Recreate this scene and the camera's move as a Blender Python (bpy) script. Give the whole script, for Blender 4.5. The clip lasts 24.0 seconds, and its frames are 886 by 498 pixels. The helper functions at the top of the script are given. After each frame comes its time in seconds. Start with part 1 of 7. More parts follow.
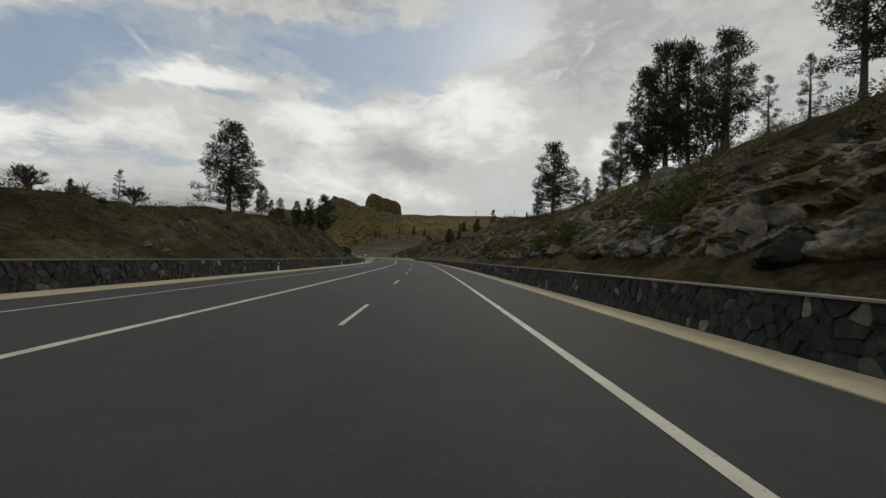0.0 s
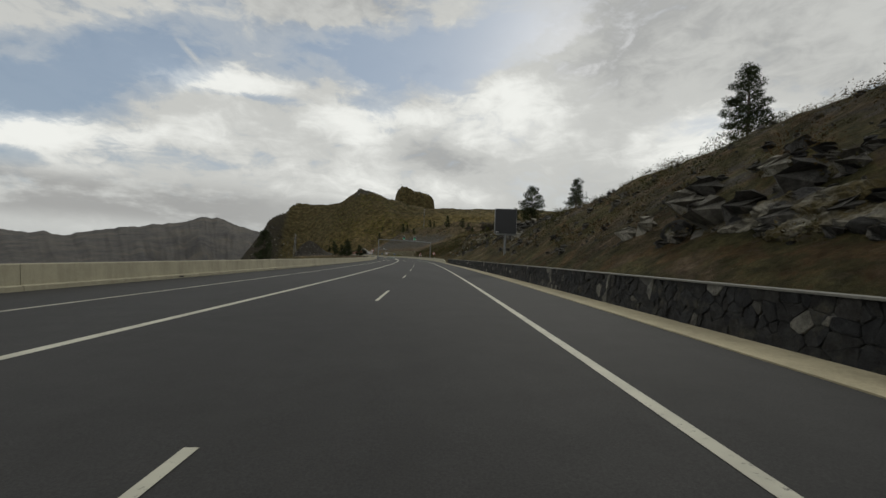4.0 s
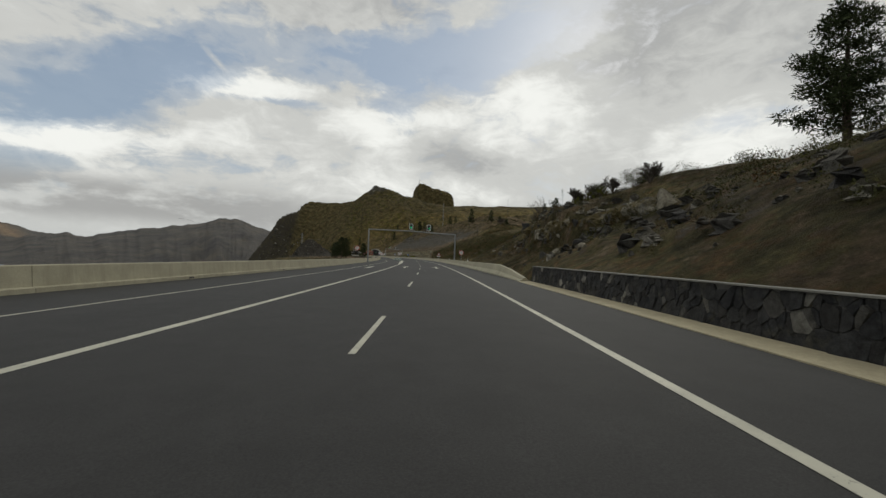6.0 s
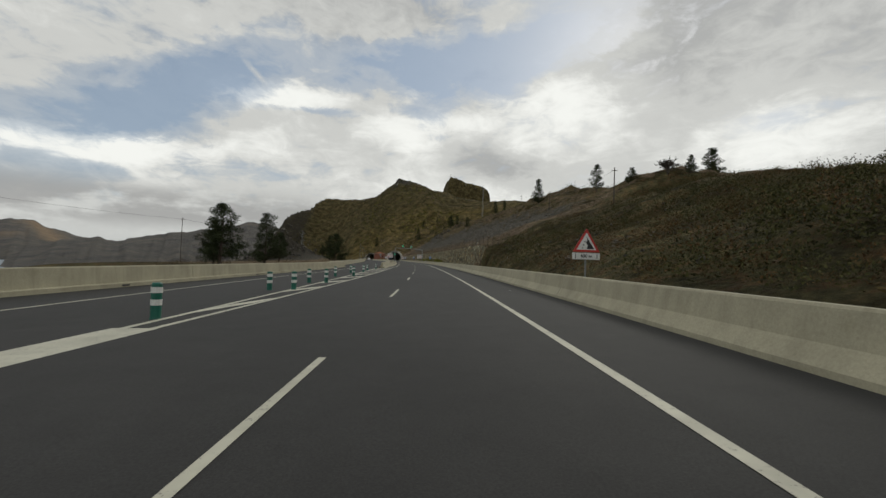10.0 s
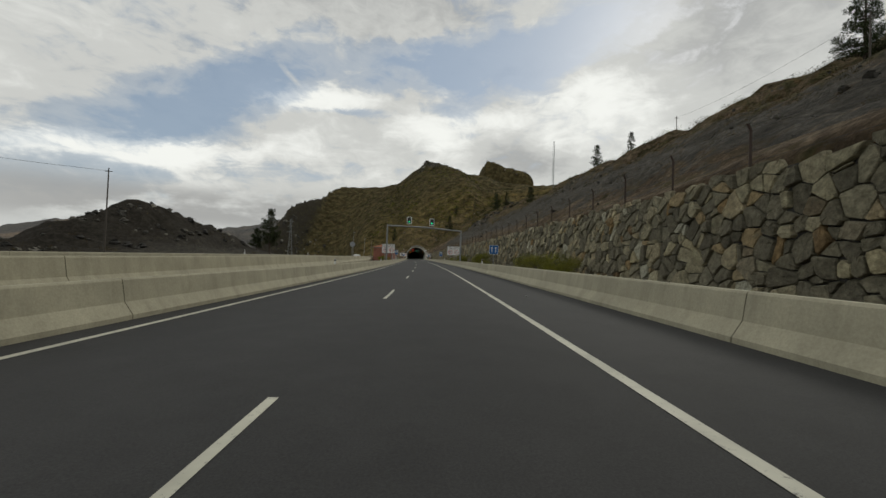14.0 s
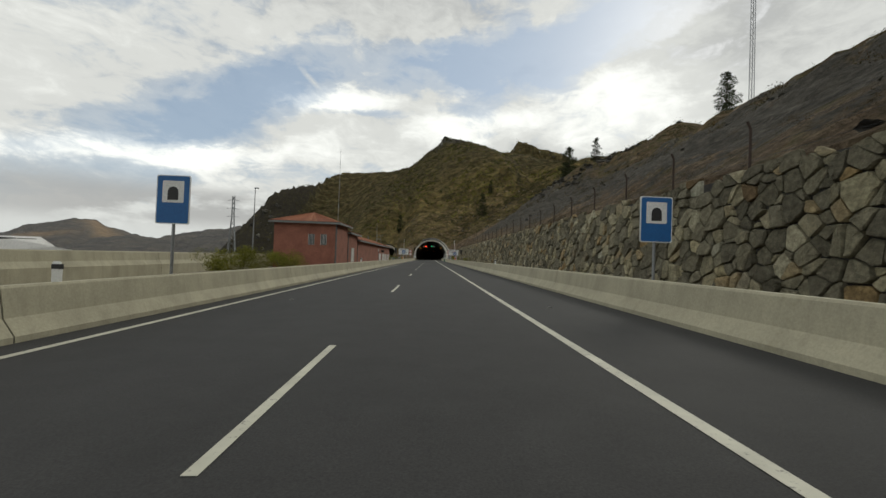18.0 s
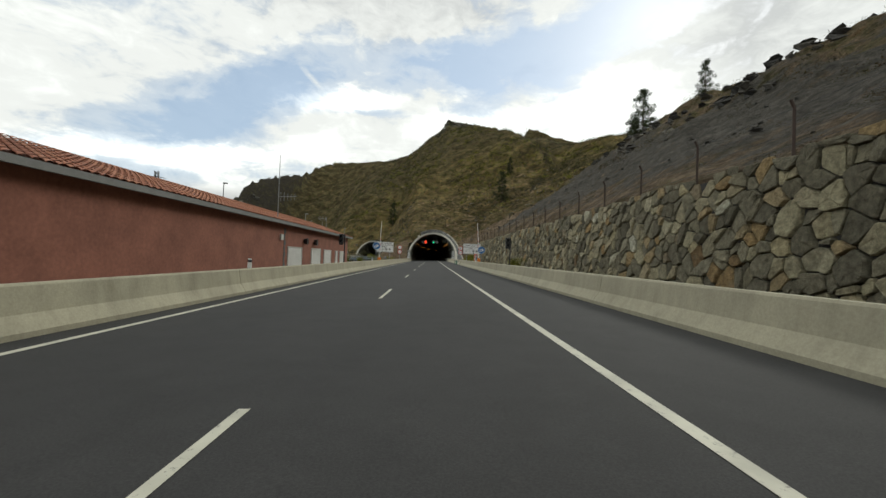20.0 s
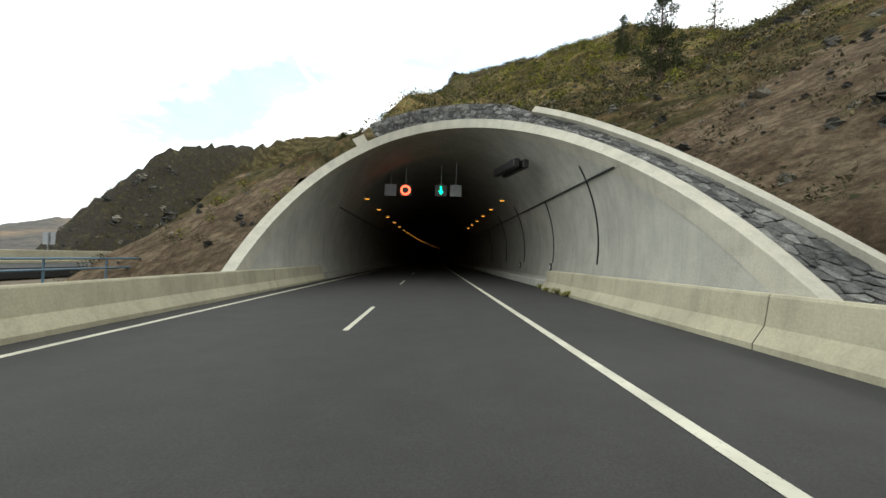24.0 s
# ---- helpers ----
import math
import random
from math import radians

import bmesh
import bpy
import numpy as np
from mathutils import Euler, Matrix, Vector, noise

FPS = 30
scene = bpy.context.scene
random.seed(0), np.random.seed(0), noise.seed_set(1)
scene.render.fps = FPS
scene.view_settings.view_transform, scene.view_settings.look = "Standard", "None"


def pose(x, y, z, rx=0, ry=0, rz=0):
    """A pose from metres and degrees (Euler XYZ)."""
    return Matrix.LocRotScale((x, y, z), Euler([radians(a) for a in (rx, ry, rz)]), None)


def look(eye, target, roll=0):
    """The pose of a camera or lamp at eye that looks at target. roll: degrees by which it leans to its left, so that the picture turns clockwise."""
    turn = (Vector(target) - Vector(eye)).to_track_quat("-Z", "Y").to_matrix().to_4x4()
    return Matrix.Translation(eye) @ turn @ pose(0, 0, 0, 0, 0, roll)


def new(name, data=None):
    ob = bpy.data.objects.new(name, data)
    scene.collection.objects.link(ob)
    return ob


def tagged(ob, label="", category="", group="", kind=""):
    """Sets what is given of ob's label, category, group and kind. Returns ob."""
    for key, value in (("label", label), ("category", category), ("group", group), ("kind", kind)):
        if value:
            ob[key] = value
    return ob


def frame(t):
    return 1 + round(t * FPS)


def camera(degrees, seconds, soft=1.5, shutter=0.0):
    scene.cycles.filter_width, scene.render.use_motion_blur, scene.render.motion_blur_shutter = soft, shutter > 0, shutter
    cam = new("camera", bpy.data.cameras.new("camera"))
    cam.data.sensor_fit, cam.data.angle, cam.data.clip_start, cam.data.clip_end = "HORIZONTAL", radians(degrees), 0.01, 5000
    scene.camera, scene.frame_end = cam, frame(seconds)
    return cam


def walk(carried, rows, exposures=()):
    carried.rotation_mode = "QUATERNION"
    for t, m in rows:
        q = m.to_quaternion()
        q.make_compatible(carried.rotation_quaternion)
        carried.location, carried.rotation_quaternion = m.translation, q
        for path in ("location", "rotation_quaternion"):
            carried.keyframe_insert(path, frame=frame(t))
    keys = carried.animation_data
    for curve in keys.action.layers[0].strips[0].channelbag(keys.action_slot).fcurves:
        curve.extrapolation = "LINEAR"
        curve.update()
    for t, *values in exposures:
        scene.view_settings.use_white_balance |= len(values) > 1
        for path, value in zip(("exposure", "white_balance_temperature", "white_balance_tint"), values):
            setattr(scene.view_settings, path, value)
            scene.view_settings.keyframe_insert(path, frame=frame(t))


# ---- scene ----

# ---- camera and its drive: seconds, x, y, heading to the left, tilt up (degrees)
cam = camera(94.0, 24.0, soft=1.5, shutter=0.0)
DRIVE = [
    (0, -79.74, -657.46, -20.60, 1.40), (0.5, -75.24, -644.42, -20.38, 1.31), (1, -70.88, -631.41, -19.67, 1.22), (1.5, -66.70, -618.38, -18.98, 1.16),
    (2, -62.66, -605.30, -18.38, 1.09), (2.5, -58.75, -592.17, -17.82, 1.11), (3, -54.96, -578.97, -17.19, 1.12), (3.5, -51.31, -565.67, -16.50, 1.14),
    (4, -47.81, -552.26, -15.81, 1.15), (4.5, -44.45, -538.74, -15.14, 1.15), (5, -41.24, -525.09, -14.37, 1.16), (5.5, -38.19, -511.33, -13.67, 1.19),
    (6, -35.27, -497.45, -13.19, 1.22), (6.5, -32.40, -483.47, -13.09, 1.27), (7, -29.53, -469.42, -12.95, 1.33), (7.5, -26.70, -455.28, -12.64, 1.30),
    (8, -23.97, -441.06, -12.15, 1.28), (8.5, -21.36, -426.76, -11.48, 1.27), (9, -18.95, -412.38, -10.58, 1.26), (9.5, -16.76, -397.93, -9.68, 1.47),
    (10, -14.80, -383.44, -8.81, 1.67), (10.5, -13.03, -368.91, -8.17, 1.69), (11, -11.39, -354.38, -7.79, 1.72), (11.5, -9.83, -339.86, -7.45, 1.60),
    (12, -8.37, -325.37, -7.12, 1.49), (12.5, -7.00, -310.92, -6.70, 1.37), (13, -5.77, -296.53, -6.00, 1.26), (13.5, -4.75, -282.19, -5.17, 1.28),
    (14, -3.93, -267.93, -4.54, 1.30), (14.5, -3.24, -253.76, -4.03, 1.27), (15, -2.69, -239.69, -3.47, 1.24), (15.5, -2.27, -225.74, -3.01, 1.20),
    (16, -1.94, -211.90, -2.80, 1.17), (16.5, -1.64, -198.18, -2.67, 1.25), (17, -1.39, -184.58, -2.43, 1.33), (17.5, -1.20, -171.11, -2.25, 1.26),
    (18, -1.04, -157.75, -2.12, 1.19), (18.5, -0.91, -144.50, -2.06, 1.18), (19, -0.78, -131.35, -2.03, 1.16), (19.5, -0.67, -118.28, -1.96, 1.15),
    (20, -0.57, -105.28, -1.89, 1.13), (20.5, -0.50, -92.32, -1.77, 1.11), (21, -0.45, -79.38, -1.69, 1.09), (21.5, -0.40, -66.42, -1.69, 1.08),
    (22, -0.36, -53.41, -1.67, 1.06), (22.5, -0.31, -40.32, -1.78, 1.08), (23, -0.23, -27.08, -1.97, 1.09), (23.5, -0.11, -13.66, -1.99, 1.20),
    (24, 0.00, 0.00, -1.94, 1.31),
]
EYE_HEIGHT, LEAN = 1.26, 2.1


def drive_pose(x, y, yaw, tilt):
    a, b = radians(yaw), radians(tilt)
    eye = Vector((x, y, EYE_HEIGHT))
    return look(eye, eye + Vector((-math.sin(a) * math.cos(b), math.cos(a) * math.cos(b), math.sin(b))), LEAN)


walk(cam, [(t, drive_pose(x, y, yaw, tilt)) for t, x, y, yaw, tilt in DRIVE],
     exposures=[(t, stops, 6550 - 120 * (t > 19), tint) for t, stops, tint in ((0, -0.1, 6.5), (2.5, -0.1, 6.5), (6, -0.02, 6.5), (10, 0.0, 6.5), (14, 0.0, 6), (17, 0.2, 5.5), (19, 0.36, 5), (20.5, 0.72, 4), (22, 0.98, 3.5), (23, 1.25, 3.5), (24, 1.55, 3.5))])

# ---- world: a cloudy sky with the sun behind the clouds ahead to the right
SUN_AZ, SUN_EL = radians(36), radians(27)
world = bpy.data.worlds.new("sky")
scene.world = world
world.use_nodes = True
wn, wl = world.node_tree.nodes, world.node_tree.links
wn.clear()


def wnode(kind, **props):
    n = wn.new(kind)
    for key, value in props.items():
        if key == "op":
            n.operation = value
        elif key == "blend":
            n.data_type, n.blend_type = "RGBA", value
    return n


def wmath(op, a, b=None):
    n = wnode("ShaderNodeMath", op=op)
    for i, v in enumerate((a, b)):
        if v is None:
            continue
        if isinstance(v, (int, float)):
            n.inputs[i].default_value = v
        else:
            wl.new(v, n.inputs[i])
    return n.outputs[0]


def wramp(fac, stops):
    n = wn.new("ShaderNodeValToRGB")
    n.color_ramp.interpolation = "EASE"
    while len(n.color_ramp.elements) < len(stops):
        n.color_ramp.elements.new(0.5)
    for e, (p, c) in zip(n.color_ramp.elements, stops):
        e.position, e.color = p, (*c, 1) if isinstance(c, tuple) else (c, c, c, 1)
    wl.new(fac, n.inputs[0])
    return n.outputs[0]


def wmix(fac, a, b, blend="MIX"):
    n = wnode("ShaderNodeMix", blend=blend)
    if isinstance(fac, (int, float)):
        n.inputs[0].default_value = fac
    else:
        wl.new(fac, n.inputs[0])
    for i, v in ((6, a), (7, b)):
        if isinstance(v, tuple):
            n.inputs[i].default_value = (*v, 1)
        else:
            wl.new(v, n.inputs[i])
    return n.outputs[2]


sky = wn.new("ShaderNodeTexSky")
sky.sky_type, sky.sun_disc = "NISHITA", False
sky.sun_elevation, sky.sun_rotation = SUN_EL, SUN_AZ
sky.air_density, sky.dust_density, sky.ozone_density = 1.0, 1.2, 1.5
way = wn.new("ShaderNodeTexCoord").outputs["Generated"]
sep = wn.new("ShaderNodeSeparateXYZ")
wl.new(way, sep.inputs[0])
up = wmath("MAXIMUM", sep.outputs[2], 0.0)
# azimuth (degrees east of north) and elevation of the way looked along
bearing = wmath("MULTIPLY", wmath("ARCTAN2", sep.outputs[0], sep.outputs[1]), 57.29578)
rise = wmath("MULTIPLY", wmath("ARCSINE", sep.outputs[2]), 57.29578)
flat = wn.new("ShaderNodeCombineXYZ")
wl.new(bearing, flat.inputs[0])
wl.new(rise, flat.inputs[1])


def wnoise(vector, scale, detail, rough, shift, stretch=(1, 1, 1), turn=0, distort=0.0):
    m = wn.new("ShaderNodeMapping")
    m.inputs["Location"].default_value, m.inputs["Scale"].default_value = shift, stretch
    m.inputs["Rotation"].default_value = (0, 0, radians(turn))
    wl.new(vector, m.inputs[0])
    n = wn.new("ShaderNodeTexNoise")
    n.inputs["Scale"].default_value, n.inputs["Detail"].default_value = scale, detail
    n.inputs["Roughness"].default_value, n.inputs["Distortion"].default_value = rough, distort
    wl.new(m.outputs[0], n.inputs["Vector"])
    return n.outputs["Fac"]


def toward(az, el, inner, outer):
    """1 near a direction of the sky, falling to 0 at the outer angle (degrees)."""
    d = wn.new("ShaderNodeVectorMath")
    d.operation = "DOT_PRODUCT"
    a, e = radians(az), radians(el)
    d.inputs[1].default_value = (math.sin(a) * math.cos(e), math.cos(a) * math.cos(e), math.sin(e))
    n = wn.new("ShaderNodeVectorMath")
    n.operation = "NORMALIZE"
    wl.new(way, n.inputs[0])
    wl.new(n.outputs[0], d.inputs[0])
    r = wn.new("ShaderNodeMapRange")
    r.interpolation_type = "SMOOTHSTEP"
    r.inputs["From Min"].default_value, r.inputs["From Max"].default_value = math.cos(radians(outer)), math.cos(radians(inner))
    wl.new(d.outputs["Value"], r.inputs["Value"])
    return r.outputs[0]


def warped(vector, scale, amount, shift):
    """The vector pushed about by noise."""
    m = wn.new("ShaderNodeMapping")
    m.inputs["Location"].default_value, m.inputs["Scale"].default_value = shift, (0.6, 1.0, 1.0)
    wl.new(vector, m.inputs[0])
    n = wn.new("ShaderNodeTexNoise")
    n.inputs["Scale"].default_value, n.inputs["Detail"].default_value, n.inputs["Roughness"].default_value = scale, 7, 0.62
    wl.new(m.outputs[0], n.inputs["Vector"])
    c = wn.new("ShaderNodeVectorMath")
    c.operation = "MULTIPLY_ADD"
    wl.new(n.outputs["Color"], c.inputs[0])
    c.inputs[1].default_value, c.inputs[2].default_value = (amount * 1.5, amount, 0), (-0.75 * amount, -0.5 * amount, 0)
    a = wn.new("ShaderNodeVectorMath")
    a.operation = "ADD"
    wl.new(vector, a.inputs[0])
    wl.new(c.outputs[0], a.inputs[1])
    return a.outputs[0]


def patches(vector, rows):
    """The sum of soft oval patches: azimuth, elevation, half width, half height, turn (degrees), weight."""
    total = None
    for az, el, wide, tall, turn, weight in rows:
        m = wn.new("ShaderNodeMapping")
        m.vector_type = "TEXTURE"
        m.inputs["Location"].default_value, m.inputs["Rotation"].default_value = (az, el, 0), (0, 0, radians(turn))
        m.inputs["Scale"].default_value = (wide, tall, 1)
        wl.new(vector, m.inputs[0])
        d = wn.new("ShaderNodeVectorMath")
        d.operation = "LENGTH"
        wl.new(m.outputs[0], d.inputs[0])
        r = wn.new("ShaderNodeMapRange")
        r.interpolation_type = "SMOOTHSTEP"
        for key, value in (("From Min", 1.7), ("From Max", 0.1), ("To Min", 0.0), ("To Max", weight)):
            r.inputs[key].default_value = value
        wl.new(d.outputs["Value"], r.inputs["Value"])
        total = r.outputs[0] if total is None else wmath("ADD", total, r.outputs[0])
    return total


pushed = warped(flat.outputs[0], 0.10, 9.0, (3.0, 8.0, 0))
fine = wnoise(flat.outputs[0], 0.16, 8, 0.60, (4.4, 5.2, 0), (0.55, 1.25, 1), 24, 0.5)
small = wnoise(flat.outputs[0], 0.42, 7, 0.62, (9.1, 2.2, 0), (0.6, 1.2, 1), 20, 0.8)
coarse = wnoise(flat.outputs[0], 0.055, 5, 0.55, (1.1, 9.7, 0), (0.7, 1.3, 1), 12, 0.4)
# the breaks in the cloud that show blue
breaks = patches(pushed, (
    (-33, 13.6, 10, 2.4, 14, 0.36), (-26, 17.8, 11, 3.6, 24, 0.42), (-18, 23.6, 8, 3.4, 32, 0.34), (-2, 24.8, 9, 2.4, 2, 0.42), (13, 26.6, 11, 3.0, 6, 0.72), (23, 29, 9, 4.0, 24, 0.60), (6, 22.0, 3, 3.6, 30, 0.34),
    (-9, 18.6, 6, 0.9, 4, 0.26), (-40, 6.5, 15, 3.2, 0, 0.34), (-16, 10.4, 12, 1.1, 6, 0.20), (49, 16.6, 6, 2.2, 8, 0.16), (-40, 26, 14, 5, 20, 0.22), (-20, 36, 22, 5, 10, 0.24), (24, 40, 16, 6, 20, 0.30), (-80, 22, 24, 9, 10, 0.3), (120, 40, 40, 14, 10, 0.28), (-150, 40, 40, 12, 0, 0.3)))
# a short vapour trail
breaks = wmath("SUBTRACT", breaks, patches(flat.outputs[0], ((-16.6, 21.9, 1.5, 0.3, -38, 0.30),)))
cover = wmath("SUBTRACT", wmath("ADD", wmath("MULTIPLY", wmath("SUBTRACT", small, 0.5), 0.55), wmath("ADD", wmath("MULTIPLY", fine, 1.0), wmath("ADD", wmath("MULTIPLY", coarse, 0.30), -0.02))), breaks)
mask = wramp(cover, [(0.06, 0.20), (0.32, 0.5), (0.56, 1.0)])
lit = patches(pushed, (
    (22, 20.4, 10, 4.4, 4, 0.27), (-13, 20.4, 7.5, 2.2, 6, 0.34), (5, 17.4, 8, 3.2, 0, 0.28), (47, 14, 9, 3.6, 0, 0.30), (-30, 11.2, 18, 1.9, 8, 0.30), (6, 9.5, 16, 3.4, 0, 0.16), (-30, 8, 10, 2, 0, 0.1), (30, 16, 8, 5, 0, 0.12)))
dim = patches(pushed, (
    (39, 22, 8, 10, 0, 0.12), (44, 31, 15, 7, 0, 0.07), (15, 14.2, 8, 2.6, -14, 0.22), (-6, 30.5, 18, 3.2, 0, 0.16), (58, 25, 9, 10, 0, 0.10), (24, 24.4, 9, 1.4, 0, 0.08), (70, 40, 40, 14, 0, 0.1)))
tone = wmath("SUBTRACT", wmath("ADD", wmath("MULTIPLY", wmath("SUBTRACT", small, 0.5), 0.36), wmath("ADD", wmath("ADD", wmath("MULTIPLY", fine, 0.55), wmath("MULTIPLY", coarse, 0.25)), lit)), dim)
cloud = wramp(tone, [(0.14, (0.42, 0.42, 0.422)), (0.40, (0.60, 0.597, 0.587)), (0.74, (0.92, 0.915, 0.895))])
haze = wramp(up, [(0.0, 1.0), (0.06, 0.75), (0.16, 0.0)])
blue = wmix(1.0, sky.outputs[0], (0.085, 0.088, 0.092), "MULTIPLY")
blue = wmix(0.65, blue, (0.255, 0.345, 0.48))
whole = wmix(mask, blue, cloud)
whole = wmix(wmath("MULTIPLY", haze, 0.45), whole, (0.52, 0.53, 0.53))
# a low grey bank of cloud over the far ranges
bank = wmath("MULTIPLY", toward(-26, 5, 8, 34), wramp(up, [(0.03, 0.0), (0.07, 1.0), (0.10, 1.0), (0.15, 0.0)]))
bank = wmath("MULTIPLY", bank, wramp(wnoise(flat.outputs[0], 0.13, 7, 0.6, (1, 2, 3), (0.6, 1.6, 1)), [(0.38, 0.0), (0.52, 0.85)]))
whole = wmix(bank, whole, (0.36, 0.355, 0.355))
back = wn.new("ShaderNodeBackground")
wl.new(whole, back.inputs[0])
back.inputs[1].default_value = 1.0
wl.new(back.outputs[0], wn.new("ShaderNodeOutputWorld").inputs[0])

sun = new("sun", bpy.data.lights.new("sun", "SUN"))
sun.data.energy, sun.data.angle, sun.data.color = 0.6, radians(14), (1.0, 0.95, 0.86)
sun.matrix_world = look((math.sin(SUN_AZ) * math.cos(SUN_EL) * 500, math.cos(SUN_AZ) * math.cos(SUN_EL) * 500, math.sin(SUN_EL) * 500), (0, 0, 0))


# ---- materials
class Mat:
    """A node material on the Principled shader; its methods return sockets."""

    def __init__(self, name, rough=0.8, metal=0.0, spec=0.5):
        self.m = bpy.data.materials.new(name)
        self.m.use_nodes = True
        self.n, self.l = self.m.node_tree.nodes, self.m.node_tree.links
        self.bsdf = self.n["Principled BSDF"]
        self.bsdf.inputs["Roughness"].default_value, self.bsdf.inputs["Metallic"].default_value = rough, metal
        self.bsdf.inputs["Specular IOR Level"].default_value = spec
        self.pos = self.n.new("ShaderNodeNewGeometry").outputs["Position"]

    def put(self, socket, name="Base Color"):
        if isinstance(socket, tuple):
            self.bsdf.inputs[name].default_value = (*socket, 1)
        else:
            self.l.new(socket, self.bsdf.inputs[name])
        return self

    def noise(self, scale, detail=4, rough=0.6, stretch=(1, 1, 1), distort=0.0):
        v = self.pos
        if stretch != (1, 1, 1):
            k = self.n.new("ShaderNodeMapping")
            k.inputs["Scale"].default_value = stretch
            self.l.new(self.pos, k.inputs[0])
            v = k.outputs[0]
        t = self.n.new("ShaderNodeTexNoise")
        t.inputs["Scale"].default_value, t.inputs["Detail"].default_value = scale, detail
        t.inputs["Roughness"].default_value, t.inputs["Distortion"].default_value = rough, distort
        self.l.new(v, t.inputs["Vector"])
        return t.outputs["Fac"]

    def cells(self, scale, feature="F1"):
        t = self.n.new("ShaderNodeTexVoronoi")
        t.feature = feature
        t.inputs["Scale"].default_value = scale
        self.l.new(self.pos, t.inputs["Vector"])
        return t.outputs["Distance"]

    def ramp(self, fac, stops):
        r = self.n.new("ShaderNodeValToRGB")
        while len(r.color_ramp.elements) < len(stops):
            r.color_ramp.elements.new(0.5)
        for e, (p, c) in zip(r.color_ramp.elements, stops):
            e.position, e.color = p, (*c, 1) if isinstance(c, tuple) else (c, c, c, 1)
        self.l.new(fac, r.inputs[0])
        return r.outputs[0]

    def mix(self, fac, a, b, blend="MIX"):
        x = self.n.new("ShaderNodeMix")
        x.data_type, x.blend_type = "RGBA", blend
        if isinstance(fac, (int, float)):
            x.inputs[0].default_value = fac
        else:
            self.l.new(fac, x.inputs[0])
        for i, v in ((6, a), (7, b)):
            if isinstance(v, tuple):
                x.inputs[i].default_value = (*v, 1)
            else:
                self.l.new(v, x.inputs[i])
        return x.outputs[2]

    def random(self):
        return self.n.new("ShaderNodeObjectInfo").outputs["Random"]

    def island(self):
        return self.n.new("ShaderNodeNewGeometry").outputs["Random Per Island"]

    def attribute(self, name):
        a = self.n.new("ShaderNodeAttribute")
        a.attribute_name = name
        return a.outputs["Fac"]

    def half(self, socket):
        k = self.n.new("ShaderNodeMath")
        k.operation = "MULTIPLY"
        k.inputs[1].default_value = 0.5
        self.l.new(socket, k.inputs[0])
        return k.outputs[0]

    def bump(self, height, strength=0.4, distance=0.05):
        b = self.n.new("ShaderNodeBump")
        b.inputs["Strength"].default_value, b.inputs["Distance"].default_value = strength, distance
        self.l.new(height, b.inputs["Height"])
        self.l.new(b.outputs[0], self.bsdf.inputs["Normal"])
        return self


def simple(name, colour, rough=0.6, metal=0.0, scale=6.0, spread=0.18, bump=0.0):
    """A plain colour with mottling at two scales."""
    m = Mat(name, rough, metal)
    dark, light = tuple(c * (1 - spread) for c in colour), tuple(min(1, c * (1 + spread)) for c in colour)
    a = m.ramp(m.noise(scale, 5, 0.65), [(0.3, dark), (0.7, light)])
    b = m.ramp(m.noise(scale * 9, 3, 0.6), [(0.3, 0.82), (0.7, 1.08)])
    m.put(m.mix(1.0, a, b, "MULTIPLY"))
    if bump:
        m.bump(m.noise(scale * 6, 4, 0.6), bump, 0.02)
    return m.m


def glowing(name, colour, strength):
    m = Mat(name, 0.4)
    m.put(tuple(c * 0.3 for c in colour))
    m.bsdf.inputs["Emission Color"].default_value = (*colour, 1)
    m.bsdf.inputs["Emission Strength"].default_value = strength
    return m.m


def make_asphalt():
    m = Mat("asphalt", 0.86, spec=0.3)
    base = m.ramp(m.noise(0.22, 5, 0.6, (1, 0.35, 1)), [(0.3, (0.029, 0.0285, 0.0275)), (0.7, (0.041, 0.040, 0.0385))])
    grain = m.ramp(m.noise(55, 3, 0.7), [(0.3, 0.72), (0.72, 1.3)])
    patch = m.ramp(m.noise(1.6, 5, 0.6), [(0.35, 0.9), (0.65, 1.08)])
    m.put(m.mix(1.0, m.mix(1.0, base, grain, "MULTIPLY"), patch, "MULTIPLY"))
    m.bump(m.noise(70, 3, 0.7), 0.35, 0.006)
    return m.m


def make_concrete(name, tint=(0.455, 0.42, 0.30), streak=True):
    m = Mat(name, 0.88)
    base = m.ramp(m.noise(0.7, 6, 0.62), [(0.28, tuple(c * 0.74 for c in tint)), (0.68, tint)])
    fine = m.ramp(m.noise(24, 4, 0.7), [(0.3, 0.86), (0.7, 1.1)])
    col = m.mix(1.0, base, fine, "MULTIPLY")
    if streak:
        s = m.ramp(m.noise(2.6, 4, 0.7, (1, 1, 0.10)), [(0.45, 1.0), (0.72, 0.74)])
        col = m.mix(0.7, col, m.mix(1.0, col, s, "MULTIPLY"))
        moss = m.ramp(m.noise(1.1, 6, 0.7), [(0.6, 0.0), (0.76, 0.4)])
        col = m.mix(moss, col, (0.20, 0.185, 0.11))
    m.put(col)
    m.bump(m.noise(30, 5, 0.7), 0.3, 0.012)
    return m.m


